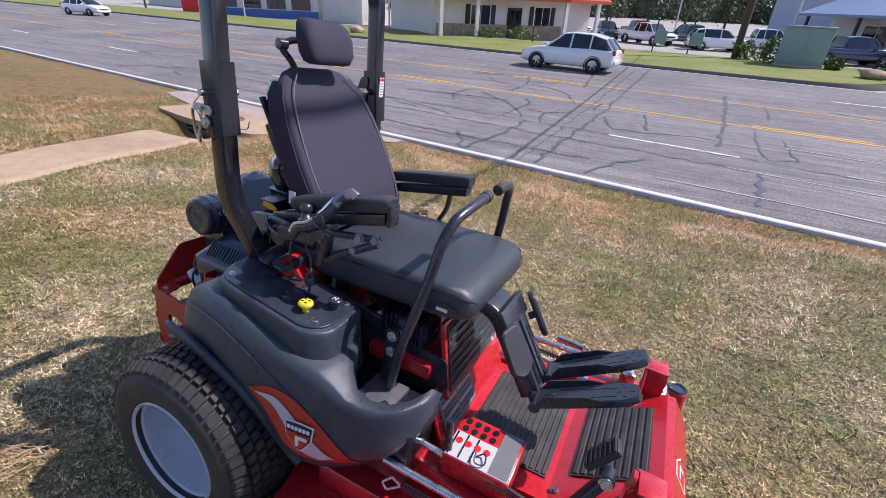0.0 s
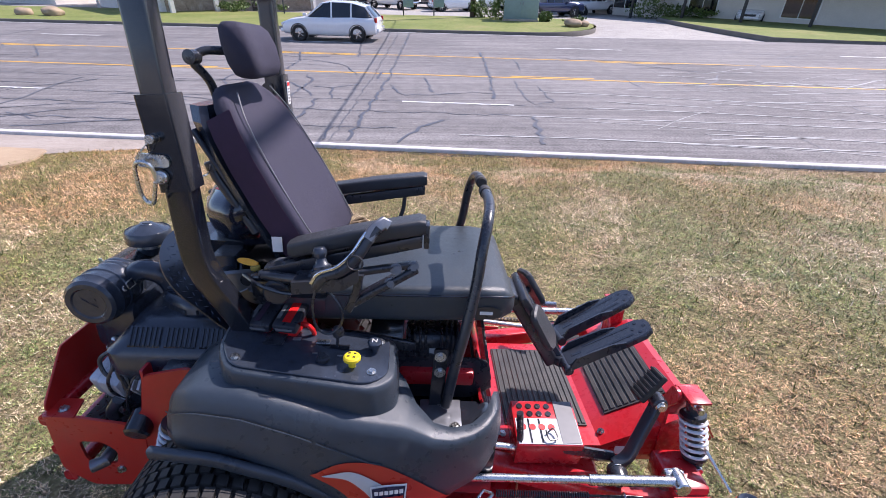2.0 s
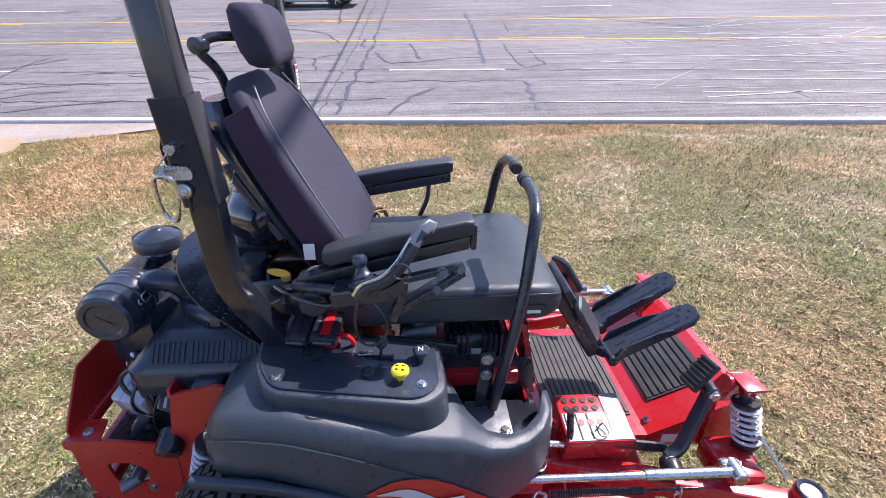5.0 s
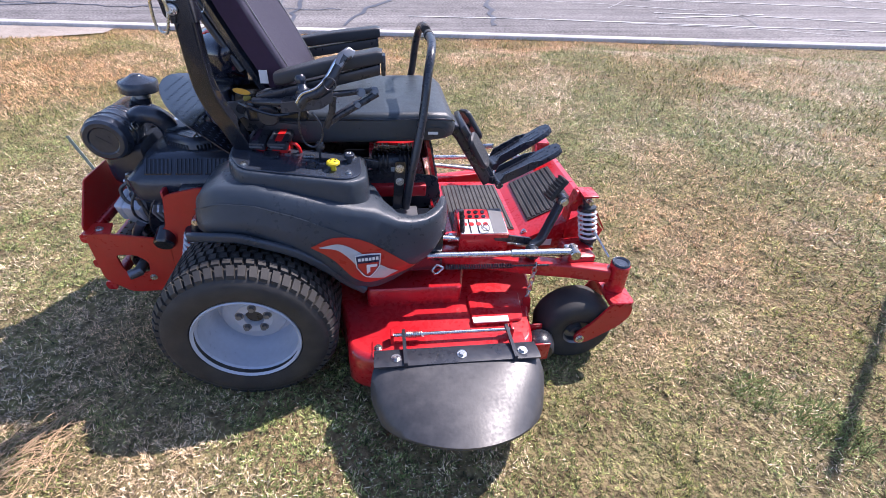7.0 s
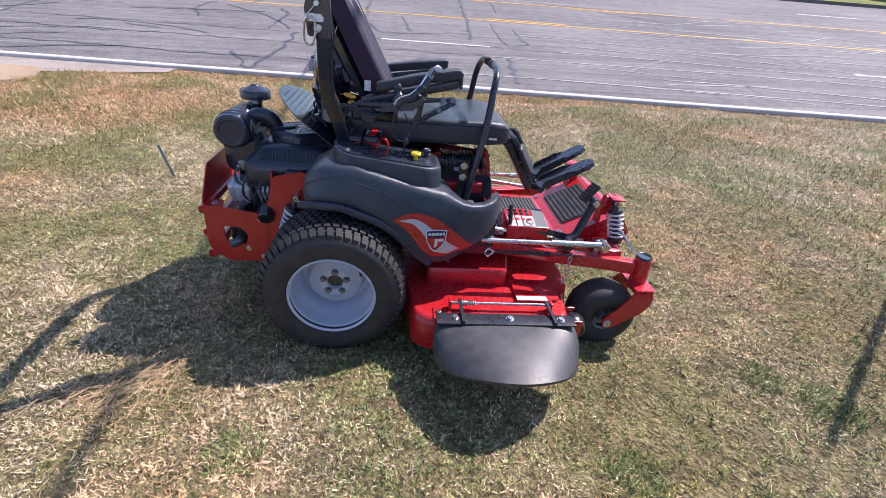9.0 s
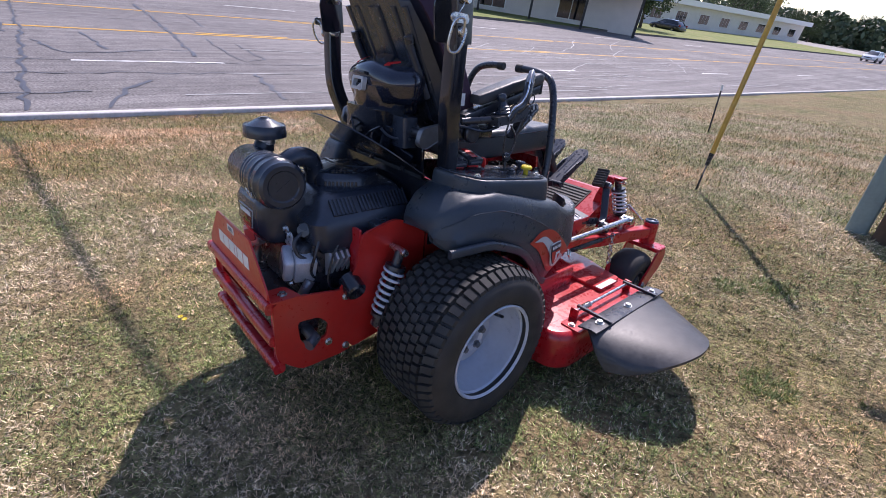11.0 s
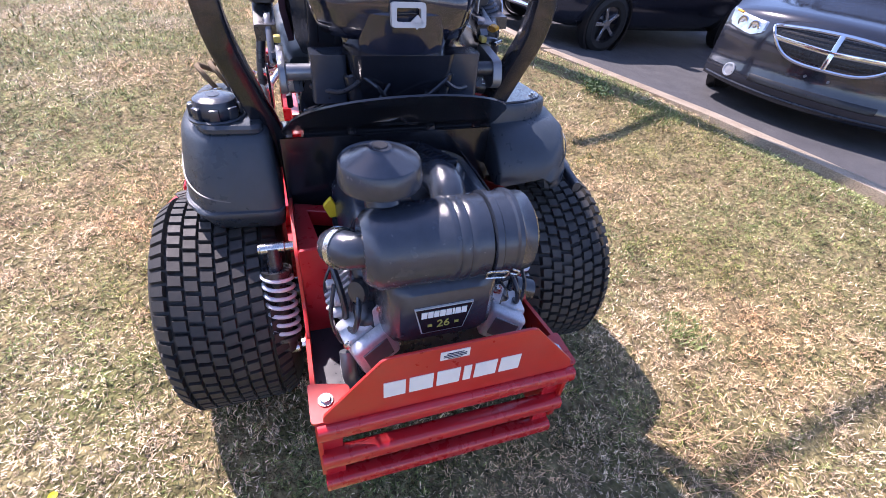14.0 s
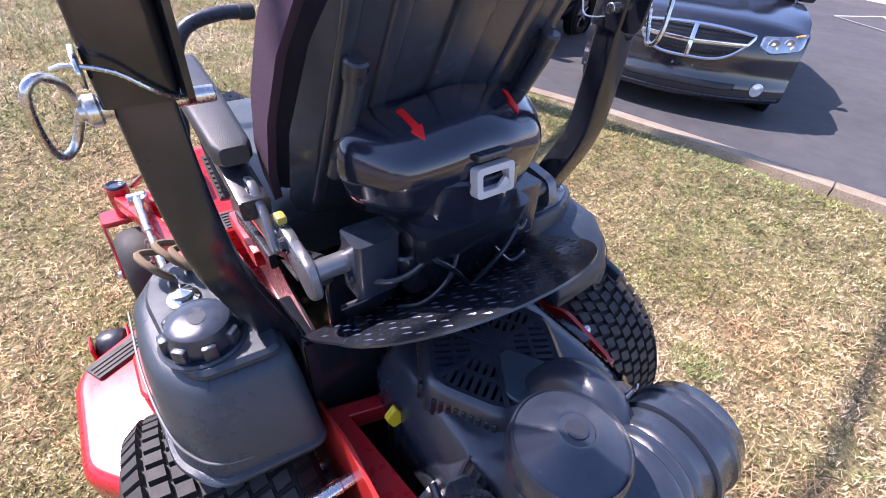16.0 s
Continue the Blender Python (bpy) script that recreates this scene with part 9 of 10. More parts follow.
for x, y in ((3.50, -1.13), (3.50, -1.56)):
    p = thing("guard_post", "grey-green square steel guard post beside the pole", "post", Matrix.Translation((x, y, lawn_z(x, y))), "guard posts")
    bm = B()
    sweep(bm, [LEAN * -0.2, LEAN * 0.86], rect(0.13, 0.13, 0.016), up=(1, 0, 0))
    part("post", bm, PEDG, p)
    bm = B()
    c = LEAN * 0.855
    box(bm, c.x - 0.072, c.x + 0.072, c.y - 0.072, c.y + 0.072, c.z, c.z + 0.028, 0.008)
    part("cap", bm, PEDG, p)
cab0, cab1 = Vector((NX, NY, lawn_z(NX, NY))) + LEAN * 5.55, Vector((3.5, 36.0, ROAD_Z + 7.4))
bm = B()
tube(bm, [cab0.lerp(cab1, k / 24) - Vector((0, 0, 1.1 * (k / 24) * (1 - k / 24))) for k in range(25)], 0.024, 8)
cable = new("overhead_cable", finish(bm, "overhead_cable"))
cable.data.materials.append(SATIN)
tagged(cable, "thick black overhead cable between the poles across the road", "cable")
ax_, ay_ = 3.48, 0.03
az_ = lawn_z(ax_, ay_)
guy = thing("guy_wire", "guy wire with a yellow plastic guard anchored in the grass", "guy wire", Matrix.Translation((ax_, ay_, az_)))
gd = Vector((0.13, 0.06, 1.0))
bm = B()
tube(bm, [gd * -0.1, gd * 8.5], 0.005, 6)
part("wire", bm, GREYM, guy)
bm = B()
tube(bm, [gd * 0.34, gd * 2.62], 0.021, 10)
part("guard", bm, GUARD, guy, "yellow plastic guard tube")
bm = B()
cyl(bm, gd * 0.23, gd * 0.34, 0.016, 0.023, 8)
part("clamp", bm, SATIN, guy)
bm = B()
cyl(bm, gd * -0.1, gd * 0.14, 0.009, seg=8)
part("anchor_rod", bm, SATIN, guy)
p = thing("marker_post", "thin rusty marker post with a pale tip", "post", Matrix.Translation((7.4, 1.34, lawn_z(7.4, 1.34))))
bm = B()
cyl(bm, (0, 0, -0.1), (0.0, 0.10, 0.66), 0.013, seg=8)
part("post", bm, SATIN, p)
bm = B()
cyl(bm, (0.0, 0.098, 0.65), (0.0, 0.112, 0.74), 0.019, seg=8)
part("tip", bm, WHITE, p)
# a weed by the kerb
wd = new("weed", crown_mesh_small(0.17, 0.055, 420, 0.017, 77))
wd.location = (1.93, -2.05, lawn_z(1.93, -2.05) + 0.035)
tagged(wd, "low dark green weed in the dry grass", "weed", kind="stuff")
p = thing("survey_stake", "thin blue-green stake leaning in the grass", "stake", Matrix.Translation((-1.43, 1.27, lawn_z(-1.43, 1.27))))
bm = B()
sweep(bm, [(0.0, 0, -0.05), (-0.055, 0.0, 0.27)], rect(0.022, 0.005, 0.001), up=(1, 0, 0))
part("lath", bm, PEDG, p)
pole("utility_pole", 3.5, 36.0, ROAD_Z + 0.15, 11, 0.22, "dark wooden utility pole on the far verge")
STEELW = mat("pale_steel", (0.55, 0.56, 0.57), 0.4, metal=0.3, vary=0.1)
for x, y, h, r in ((8.2, 52, 10, 0.10), (-13.5, 50, 9, 0.08), (-1.6, 62, 10, 0.09), (24.5, 46.0, 10, 0.16), (-26, 40, 9, 0.09), (-48, 42, 9, 0.08)):
    pole("light_pole", x, y, ROAD_Z - 0.1, h, r, "pale steel light pole", STEELW)
for x, y in ((-44, 60), (40, 85), (-20, 80), (14, 90), (70, 70), (-70, 44)):
    q = pole("utility_pole", x, y, ROAD_Z - 0.1, 11, 0.15, "distant wooden utility pole")
    bm = B()
    box(bm, -1.2, 1.2, -0.06, 0.06, 10.0, 10.15)
    part("crossarm", bm, WOODP, q)
for x, y, sgn in ((-10.3, 36.2, 0), (-4.8, 36.2, 0), (-1.6, 36.4, 1), (0.65, 36.8, 1)):
    p = thing("sign_post", "thin dark post with a small panel on the verge" if sgn else "thin dark post on the verge", "post", Matrix.Translation((x, y, ROAD_Z + 0.15)), "verge posts")
    bm = B()
    cyl(bm, (0, 0, -0.2), (0, 0, 2.0), 0.045, seg=8)
    part("post", bm, SATIN, p)
    if sgn:
        bm = B()
        box(bm, 0.0, 0.75, -0.05, -0.02, 0.55, 1.35, 0.01)
        part("panel", bm, PEDG, p)
p = thing("utility_cabinet", "pale grey-green steel utility cabinet on the far verge", "cabinet", on_ground(6.6, 33.6, ROAD_Z + 0.15, -8))
bm = B()
box(bm, -1.15, 1.15, -0.6, 0.6, 0.12, 2.05, 0.04)
part("housing", bm, PEDG, p)
bm = B()
box(bm, -1.2, 1.2, -0.65, 0.65, 2.04, 2.12, 0.02)
part("lid", bm, PEDG, p)
for a in (-1, 1):
    bm = B()
    box(bm, min(a * 0.03, a * 1.08), max(a * 0.03, a * 1.08), -0.618, -0.598, 0.2, 1.95, 0.008)
    d = part("door", bm, PEDG, p)
    bm = B()
    box(bm, a * 0.10 - 0.02, a * 0.10 + 0.02, -0.65, -0.615, 0.95, 1.15, 0.005)
    part("handle", bm, GREYM, d)
bm = B()
box(bm, -1.2, 1.2, -0.65, 0.65, -0.1, 0.13, 0.02)
part("plinth", bm, CONC, p)
ROCK = mat("sandstone", (0.36, 0.27, 0.18), 0.9, vary=0.3, scale=3, bump=0.8, bscale=15)
for x, y, s in ((9.2, 29.6, 0.55), (9.9, 29.9, 0.4), (-23.5, 31.5, 0.6), (-25.5, 31.8, 0.5)):
    bm = B()
    bmesh.ops.create_icosphere(bm, subdivisions=3, radius=s)
    for v in bm.verts:
        v.co *= 1 + 0.28 * noise.noise(v.co * 2.2 + Vector((x, y, 0)))
        v.co.z *= 0.55
    o = new("boulder", finish(bm, "boulder", 60))
    o.data.materials.append(ROCK)
    o.location = (x, y, ROAD_Z + 0.15 + s * 0.3)
    tagged(o, "rounded tan boulder on the verge", "rock", "verge boulders")

# ---------------------------------------------------------------- buildings across the road
WALLW = mat("white_wall", (0.66, 0.63, 0.58), 0.85, vary=0.10, scale=1.5, bump=0.3, bscale=20)
STONE = ground_mat("rubble_stone", ((0.22, 0.17, 0.12), (0.34, 0.27, 0.20), (0.42, 0.36, 0.29)), (3.0, 9.0, 30.0), bump=0.8, bscale=8, bdist=0.03)
ROOFR = mat("orange_red_roof", (0.52, 0.10, 0.04), 0.45, vary=0.08, scale=1)
ROOFB = mat("blue_grey_metal", (0.18, 0.25, 0.36), 0.4, metal=0.2, vary=0.08, scale=0.5)
BLUEW = mat("pale_blue_metal", (0.34, 0.42, 0.52), 0.45, vary=0.08, scale=0.5)
SHUT = mat("dark_shutter", (0.015, 0.015, 0.016), 0.5, vary=0.15)
BLUEP = mat("blue_trim", (0.05, 0.12, 0.35), 0.45, vary=0.1)


def building(name, ax, ay, bx, by, depth, h, wall, label, z=ROAD_Z):
    """A thing whose local x runs along the front from A to B and y goes back."""
    d = Vector((bx - ax, by - ay, 0))
    m = Matrix.Translation((ax, ay, z)) @ Matrix.Rotation(math.atan2(d.y, d.x), 4, "Z")
    b = thing(name, label, "building", m)
    L = d.length
    bm = B()
    box(bm, 0, L, 0, depth, -0.2, h)
    part("wall", bm, wall, b)
    return b, L


def window(b, x0, x1, z0, z1, shutters=True, frame=WHITE):
    bm = B()
    box(bm, x0 - 0.06, x1 + 0.06, -0.07, 0.02, z0 - 0.06, z1 + 0.06)
    w = part("window", bm, frame, b)
    n = max(1, round((x1 - x0) / 1.0))
    for k in range(n):
        a, e = x0 + (x1 - x0) * k / n, x0 + (x1 - x0) * (k + 1) / n
        bm = B()
        box(bm, a + 0.03, e - 0.03, -0.085, -0.06, z0, z1)
        part("pane", bm, GLASS, w)
    if shutters:
        for a in (x0 - 0.5, x1 + 0.1):
            bm = B()
            box(bm, a, a + 0.40, -0.09, 0.0, z0 - 0.05, z1 + 0.05)
            part("shutter", bm, SHUT, w)


rest, L = building("restaurant", -19.0, 36.0, -8.5, 47.5, 14, 3.1, WALLW, "white restaurant with a stone base and orange-red roof")
bm = B()
box(bm, 0.3, L - 3.0, -0.12, 0.0, -0.2, 1.05)
part("stone_base", bm, STONE, rest)
bm = B()
loft(bm, [[Vector((-1.0, -1.6, 3.0)), Vector((L + 1.0, -1.6, 3.0)), Vector((L + 1.0, 15, 3.0)), Vector((-1.0, 15, 3.0))], [Vector((-1.0, -1.6, 3.25)), Vector((L + 1.0, -1.6, 3.25)), Vector((L + 1.0, 15, 3.25)), Vector((-1.0, 15, 3.25))],
          [Vector((3.0, 4.5, 6.2)), Vector((L - 3.0, 4.5, 6.2)), Vector((L - 3.0, 9, 6.2)), Vector((3.0, 9, 6.2))]])
part("roof", bm, ROOFR, rest, sharp=20)
bm = B()
plate_y(bm, [(3.2, 3.25), (12.0, 3.25), (7.6, 5.5)], -1.75, -1.62)
gb = part("gable", bm, WALLW, rest)
bm = B()
slab(bm, [(6.9, 3.7), (8.3, 3.7), (8.3, 4.3), (7.6, 4.8), (6.9, 4.3)], 1.76, 1.80, Matrix(((1, 0, 0, 0), (0, 0, -1, 0), (0, 1, 0, 0), (0, 0, 0, 1))))
part("sign_shape", bm, REDPL, gb)
for a, e in (((3.0, 3.2), (7.6, 5.55)), ((7.6, 5.55), (12.2, 3.2))):
    bm = B()
    sweep(bm, [(a[0], -1.75, a[1]), (e[0], -1.75, e[1])], rect(0.25, 0.35, 0.02), up=(0, 1, 0))
    part("barge_board", bm, ROOFR, gb)
for x in (0.2, 3.4, 12.0, L - 0.2):
    bm = B()
    box(bm, x - 0.14, x + 0.14, -1.55, -1.27, -0.2, 3.05)
    part("porch_post", bm, WALLW, rest)
window(rest, 3.4, 5.2, 1.0, 2.5)
window(rest, 9.6, 11.2, 1.0, 2.5)
bm = B()
box(bm, 6.9, 8.3, -0.12, 0.02, 0, 2.4)
dd = part("door", bm, SHUT, rest)
for k in range(2):
    bm = B()
    box(bm, 6.98 + 0.68 * k, 7.54 + 0.68 * k, -0.14, -0.11, 0.25, 2.2)
    part("pane", bm, GLASS, dd)
shop, L = building("shop", -56.0, 44.0, -42.5, 48.8, 12, 3.3, WALLW, "low white shop with blue trim and wide windows")
bm = B()
box(bm, -0.6, L + 0.6, -1.2, 12.4, 3.3, 3.9, 0.03)
part("roof", bm, WALLW, shop)
bm = B()
box(bm, 0, L, -0.06, 0.0, -0.2, 0.8)
part("blue_dado", bm, BLUEP, shop)
for k in range(4):
    window(shop, 1.0 + 3.3 * k, 3.4 + 3.3 * k, 0.95, 2.6, False, BLUEP)
bm = B()
box(bm, -4.5, -0.1, 0.3, 3, -0.2, 2.2)
part("red_fence", bm, REDPL, shop)
shed, L = building("metal_shed", -42.0, 49.0, -34.0, 46.5, 9, 3.6, WALLW, "white corrugated metal shed")
bm = B()
loft(bm, [[Vector((-0.2, -0.3, 3.5)), Vector((L + 0.2, -0.3, 3.5)), Vector((L + 0.2, 9.3, 3.5)), Vector((-0.2, 9.3, 3.5))], [Vector((-0.2, 4.4, 4.8)), Vector((L + 0.2, 4.4, 4.8)), Vector((L + 0.2, 4.6, 4.8)), Vector((-0.2, 4.6, 4.8))]])
part("roof", bm, SILVERP, shed)
for k in range(int(L / 0.4)):
    bm = B()
    box(bm, 0.1 + k * 0.4, 0.18 + k * 0.4, -0.035, 0.0, 0, 3.45)
    part("rib", bm, WALLW, shed)
hse, L = building("house", -94.0, 60.0, -76.0, 56.0, 10, 2.8, WALLW, "low pale house far down the road")
bm = B()
loft(bm, [[Vector((-0.8, -0.8, 2.7)), Vector((L + 0.8, -0.8, 2.7)), Vector((L + 0.8, 10.8, 2.7)), Vector((-0.8, 10.8, 2.7))], [Vector((3, 4.8, 5.0)), Vector((L - 3, 4.8, 5.0)), Vector((L - 3, 5.2, 5.0)), Vector((3, 5.2, 5.0))]])
part("roof", bm, ROOFR, hse)
for k in range(4):
    window(hse, 2 + 4.2 * k, 3.4 + 4.2 * k, 0.9, 2.1, False)
store, L = building("store", 11.0, 53.5, 40.0, 20.5, 16, 3.4, WALLW, "long pale store with a blue metal roof and a posted canopy")
bm = B()
loft(bm, [[Vector((-0.6, -3.2, z)), Vector((L + 0.6, -3.2, z)), Vector((L + 0.6, 0.5, z + 1.1)), Vector((-0.6, 0.5, z + 1.1))] for z in (2.85, 3.05)])
part("canopy", bm, ROOFB, store)
bm = B()
loft(bm, [[Vector((-0.6, 0.2, 3.3)), Vector((L + 0.6, 0.2, 3.3)), Vector((L + 0.6, 16.4, 3.3)), Vector((-0.6, 16.4, 3.3))], [Vector((-0.6, 8.0, 5.6)), Vector((L + 0.6, 8.0, 5.6)), Vector((L + 0.6, 8.4, 5.6)), Vector((-0.6, 8.4, 5.6))]])
part("roof", bm, ROOFB, store)
for k in range(11):
    bm = B()
    box(bm, 0.2 + k * 4.3 - 0.09, 0.2 + k * 4.3 + 0.09, -3.0, -2.82, -0.3, 2.95)
    part("canopy_post", bm, SHUT, store)
for k in range(6):
    window(store, 3 + 6.8 * k, 5.2 + 6.8 * k, 0.5, 2.3, False)
bm = B()
box(bm, -9.0, -0.3, 3.0, 16, -0.2, 6.0)
part("side_hall", bm, BLUEW, store, "tall pale blue metal hall")
low, L = building("warehouse", 72.0, 38.0, 130.0, 30.0, 20, 3.4, WALLW, "long low white-roofed warehouse far down the road")
bm = B()
box(bm, -1, L + 1, -1, 21, 3.4, 4.2)
part("roof", bm, WHITE, low)
for k in range(8):
    window(low, 3 + 7 * k, 6 + 7 * k, 1.0, 2.4, False)
gar, L = building("garage", 30.0, 44.0, 52.0, 33.0, 14, 3.6, WALLW, "dark-fronted service garage behind the verge")
bm = B()
box(bm, -1, L + 1, -2, 15, 3.6, 4.3)
part("roof", bm, SHUT, gar)
for k in range(5):
    bm = B()
    box(bm, 1.2 + 4.6 * k, 4.4 + 4.6 * k, -0.06, 0.0, 0, 2.9)
    part("bay_door", bm, SHUT, gar)
# a plain wall closes the lot behind the camera's back
sh2, L = building("shop_building", 30, -34, -34, -30, 14, 4.0, WALLW, "plain pale shop building behind the parking lot", z=0.3 + lot_rise(-30))

# ---------------------------------------------------------------- trees, shrubs
BARK = mat("bark", (0.10, 0.075, 0.055), 0.95, vary=0.3, scale=4, bump=0.8, bscale=20)


def leaf_mat(name, a, b):
    m = bpy.data.materials.new(name)
    m.use_nodes = True
    n, l = m.node_tree.nodes, m.node_tree.links
    bs = n["Principled BSDF"]
    g = n.new("ShaderNodeNewGeometry")
    cr = n.new("ShaderNodeValToRGB")
    cr.color_ramp.elements[0].color, cr.color_ramp.elements[1].color = (*a, 1), (*b, 1)
    l.new(g.outputs["Random Per Island"], cr.inputs[0])
    l.new(cr.outputs[0], bs.inputs["Base Color"])
    bs.inputs["Roughness"].default_value = 0.6
    bs.inputs["Subsurface Weight"].default_value = 0.0
    return m


LEAF = leaf_mat("leaves", (0.022, 0.045, 0.012), (0.085, 0.125, 0.035))
LEAF2 = leaf_mat("bright_leaves", (0.05, 0.09, 0.015), (0.13, 0.19, 0.04))


def crown_mesh(name, rx, ry, rz, zc, n, leaf, seed, material):
    """Clumps of leaf blades spread through an uneven crown."""
    r = np.random.RandomState(seed)
    blobs = r.normal(size=(26, 3))
    blobs /= np.linalg.norm(blobs, axis=1)[:, None]
    blobs *= r.uniform(0.25, 0.95, (26, 1)) ** 0.6
    c = blobs[r.randint(0, 26, n)] + r.normal(scale=0.17, size=(n, 3))
    c = c * (rx, ry, rz) + (0, 0, zc)
    u = r.normal(size=(n, 3))
    u /= np.linalg.norm(u, axis=1)[:, None]
    w = np.cross(u, r.normal(size=(n, 3)))
    w /= np.linalg.norm(w, axis=1)[:, None]
    s = leaf * r.uniform(0.6, 1.3, (n, 1))
    V = np.stack([c - u * s, c + w * s * 0.55, c + u * s, c - w * s * 0.55], 1).reshape(-1, 3)
    me = bpy.data.meshes.new(name)
    me.from_pydata(V.tolist(), [], np.arange(4 * n).reshape(-1, 4).tolist())
    me.materials.append(material)
    return me


def tree(seed, h, rx, trunk_h, label):
    r = random.Random(seed)
    t = thing("tree", label, "tree", Matrix.Translation((0, 0, -50 - seed)), "roadside trees")
    bm = B()
    top = Vector((r.uniform(-0.3, 0.3), r.uniform(-0.3, 0.3), h * 0.7))
    pts = smooth_path([(0, 0, -0.3), (0.05, 0.03, trunk_h * 0.6), tuple(top * 0.55), tuple(top)], 5)
    rings = [[p + Vector((math.cos(a), math.sin(a), 0)) * (0.24 * (1 - 0.8 * i / (len(pts) - 1))) for a in (2 * math.pi * k / 9 for k in range(9))] for i, p in enumerate(pts)]
    loft(bm, rings)
    part("trunk", bm, BARK, t)
    for k in range(7):
        a = 2 * math.pi * k / 7 + r.uniform(-0.3, 0.3)
        z = trunk_h + (h * 0.6 - trunk_h) * k / 7
        bm = B()
        e = Vector((math.cos(a) * rx * 0.75, math.sin(a) * rx * 0.75, z + rx * 0.5))
        cyl(bm, (0, 0, z), e, 0.08, 0.02, 7)
        part("limb", bm, BARK, t)
    ob = new("crown", crown_mesh("crown", rx, rx * 0.95, (h - trunk_h) * 0.5, trunk_h + (h - trunk_h) * 0.52, 2600, 0.20, seed, LEAF))
    ob.parent = t
    return t


protos = [tree(1, 9.0, 3.6, 2.2, "broad dark green roadside tree"), tree(2, 7.0, 3.0, 1.8, "rounded green roadside tree"), tree(3, 11.0, 4.4, 2.6, "tall dark green tree")]
rt = random.Random(11)
spots = [(-11, 72, 2, 1.0), (-6, 76, 2, 1.05), (-1, 74, 0, 1.0), (-16, 78, 0, 1.1), (4, 84, 1, 1.0), (9.5, 66, 1, 0.95), (15, 70, 0, 0.95), (19, 80, 2, 0.8), (-33, 60, 1, 0.9), (-60, 66, 0, 1), (-68, 70, 2, 1), (-80, 66, 0, 1), (-29.5, 48, 1, 0.7),
         (54, 27.5, 1, 0.95), (24, 92, 0, 1), (33, 96, 2, 0.9), (44, 90, 0, 1)]
for k in range(34):
    s = 62 + k * 9 + rt.uniform(-3, 3)
    d = 44 + rt.uniform(-4, 16) + 0.10 * k
    q = road_pt(s, d)
    spots.append((q.x, q.y, rt.randrange(3), rt.uniform(0.8, 1.25)))
for k in range(14):
    q = road_pt(170 + k * 22, rt.uniform(-40, -14))
    spots.append((q.x, q.y, rt.randrange(3), rt.uniform(0.9, 1.3)))
for x, y, k, s in spots:
    copy_thing(protos[k], Matrix.Translation((x, y, ROAD_Z - 0.12)) @ Matrix.Rotation(rt.uniform(0, 6.28), 4, "Z") @ Matrix.Scale(s, 4))
for t in protos:
    for o in (*t.children_recursive, t):
        bpy.data.objects.remove(o)


# far woods that close the horizon, their leaf colour lightened to paint in haze
def far_woods(seed=21):
    r = np.random.RandomState(seed)
    m = leaf_mat("hazed_leaves", (0.040, 0.070, 0.035), (0.110, 0.150, 0.075))
    C, S = [], []
    for k in range(330):
        a = radians(-38 + 190 * k / 330 + r.uniform(-0.4, 0.4))
        d = r.uniform(185, 265)
        rx, rz = r.uniform(4.5, 8.5), r.uniform(3.0, 6.0)
        b = r.normal(size=(330, 3))
        b /= np.linalg.norm(b, axis=1)[:, None]
        b *= r.uniform(0.5, 1.0, (330, 1)) ** 0.5
        C.append(b * (rx, rx, rz) + (d * math.cos(a), d * math.sin(a), ROAD_Z + rz * 0.8))
        S.append(np.full((330, 1), 0.9) * r.uniform(0.5, 1.3, (330, 1)))
    c, sz = np.concatenate(C), np.concatenate(S)
    n = len(c)
    u = r.normal(size=(n, 3))
    u /= np.linalg.norm(u, axis=1)[:, None]
    w = np.cross(u, r.normal(size=(n, 3)))
    w /= np.linalg.norm(w, axis=1)[:, None]
    V = np.stack([c - u * sz, c + w * sz * 0.6, c + u * sz, c - w * sz * 0.6], 1).reshape(-1, 3)
    me = bpy.data.meshes.new("far_woods")
    me.from_pydata(V.tolist(), [], np.arange(4 * n).reshape(-1, 4).tolist())
    me.materials.append(m)
    ob = new("far_woods", me)
    tagged(ob, "green belt of distant trees on the horizon, haze painted into the leaves", "trees", kind="stuff")


far_woods()


def shrub(x, y, z, rx, rz, seed, material=LEAF2):
    ob = new("shrub", crown_mesh("shrub", rx, rx * 0.8, rz, rz * 0.8, 700, 0.10, seed, material))
    ob.location = (x, y, z)
    return tagged(ob, "leafy green shrub on the far verge", "shrub", "shrubs")


for k, (x, y, rx, rz) in enumerate(((5.0, 34.6, 1.0, 0.8), (8.3, 33.2, 0.5, 0.4), (-12.5, 39.5, 1.3, 0.5), (-14.5, 38.0, 1.2, 0.45), (18.5, 41.8, 1.6, 1.3), (20.5, 40.8, 2.0, 0.6), (22.5, 39.9, 1.5, 0.5), (4.0, 35.8, 0.7, 0.7), (9.6, 30.4, 0.6, 0.3))):
    shrub(x, y, ROAD_Z + 0.1, rx, rz, 40 + k)


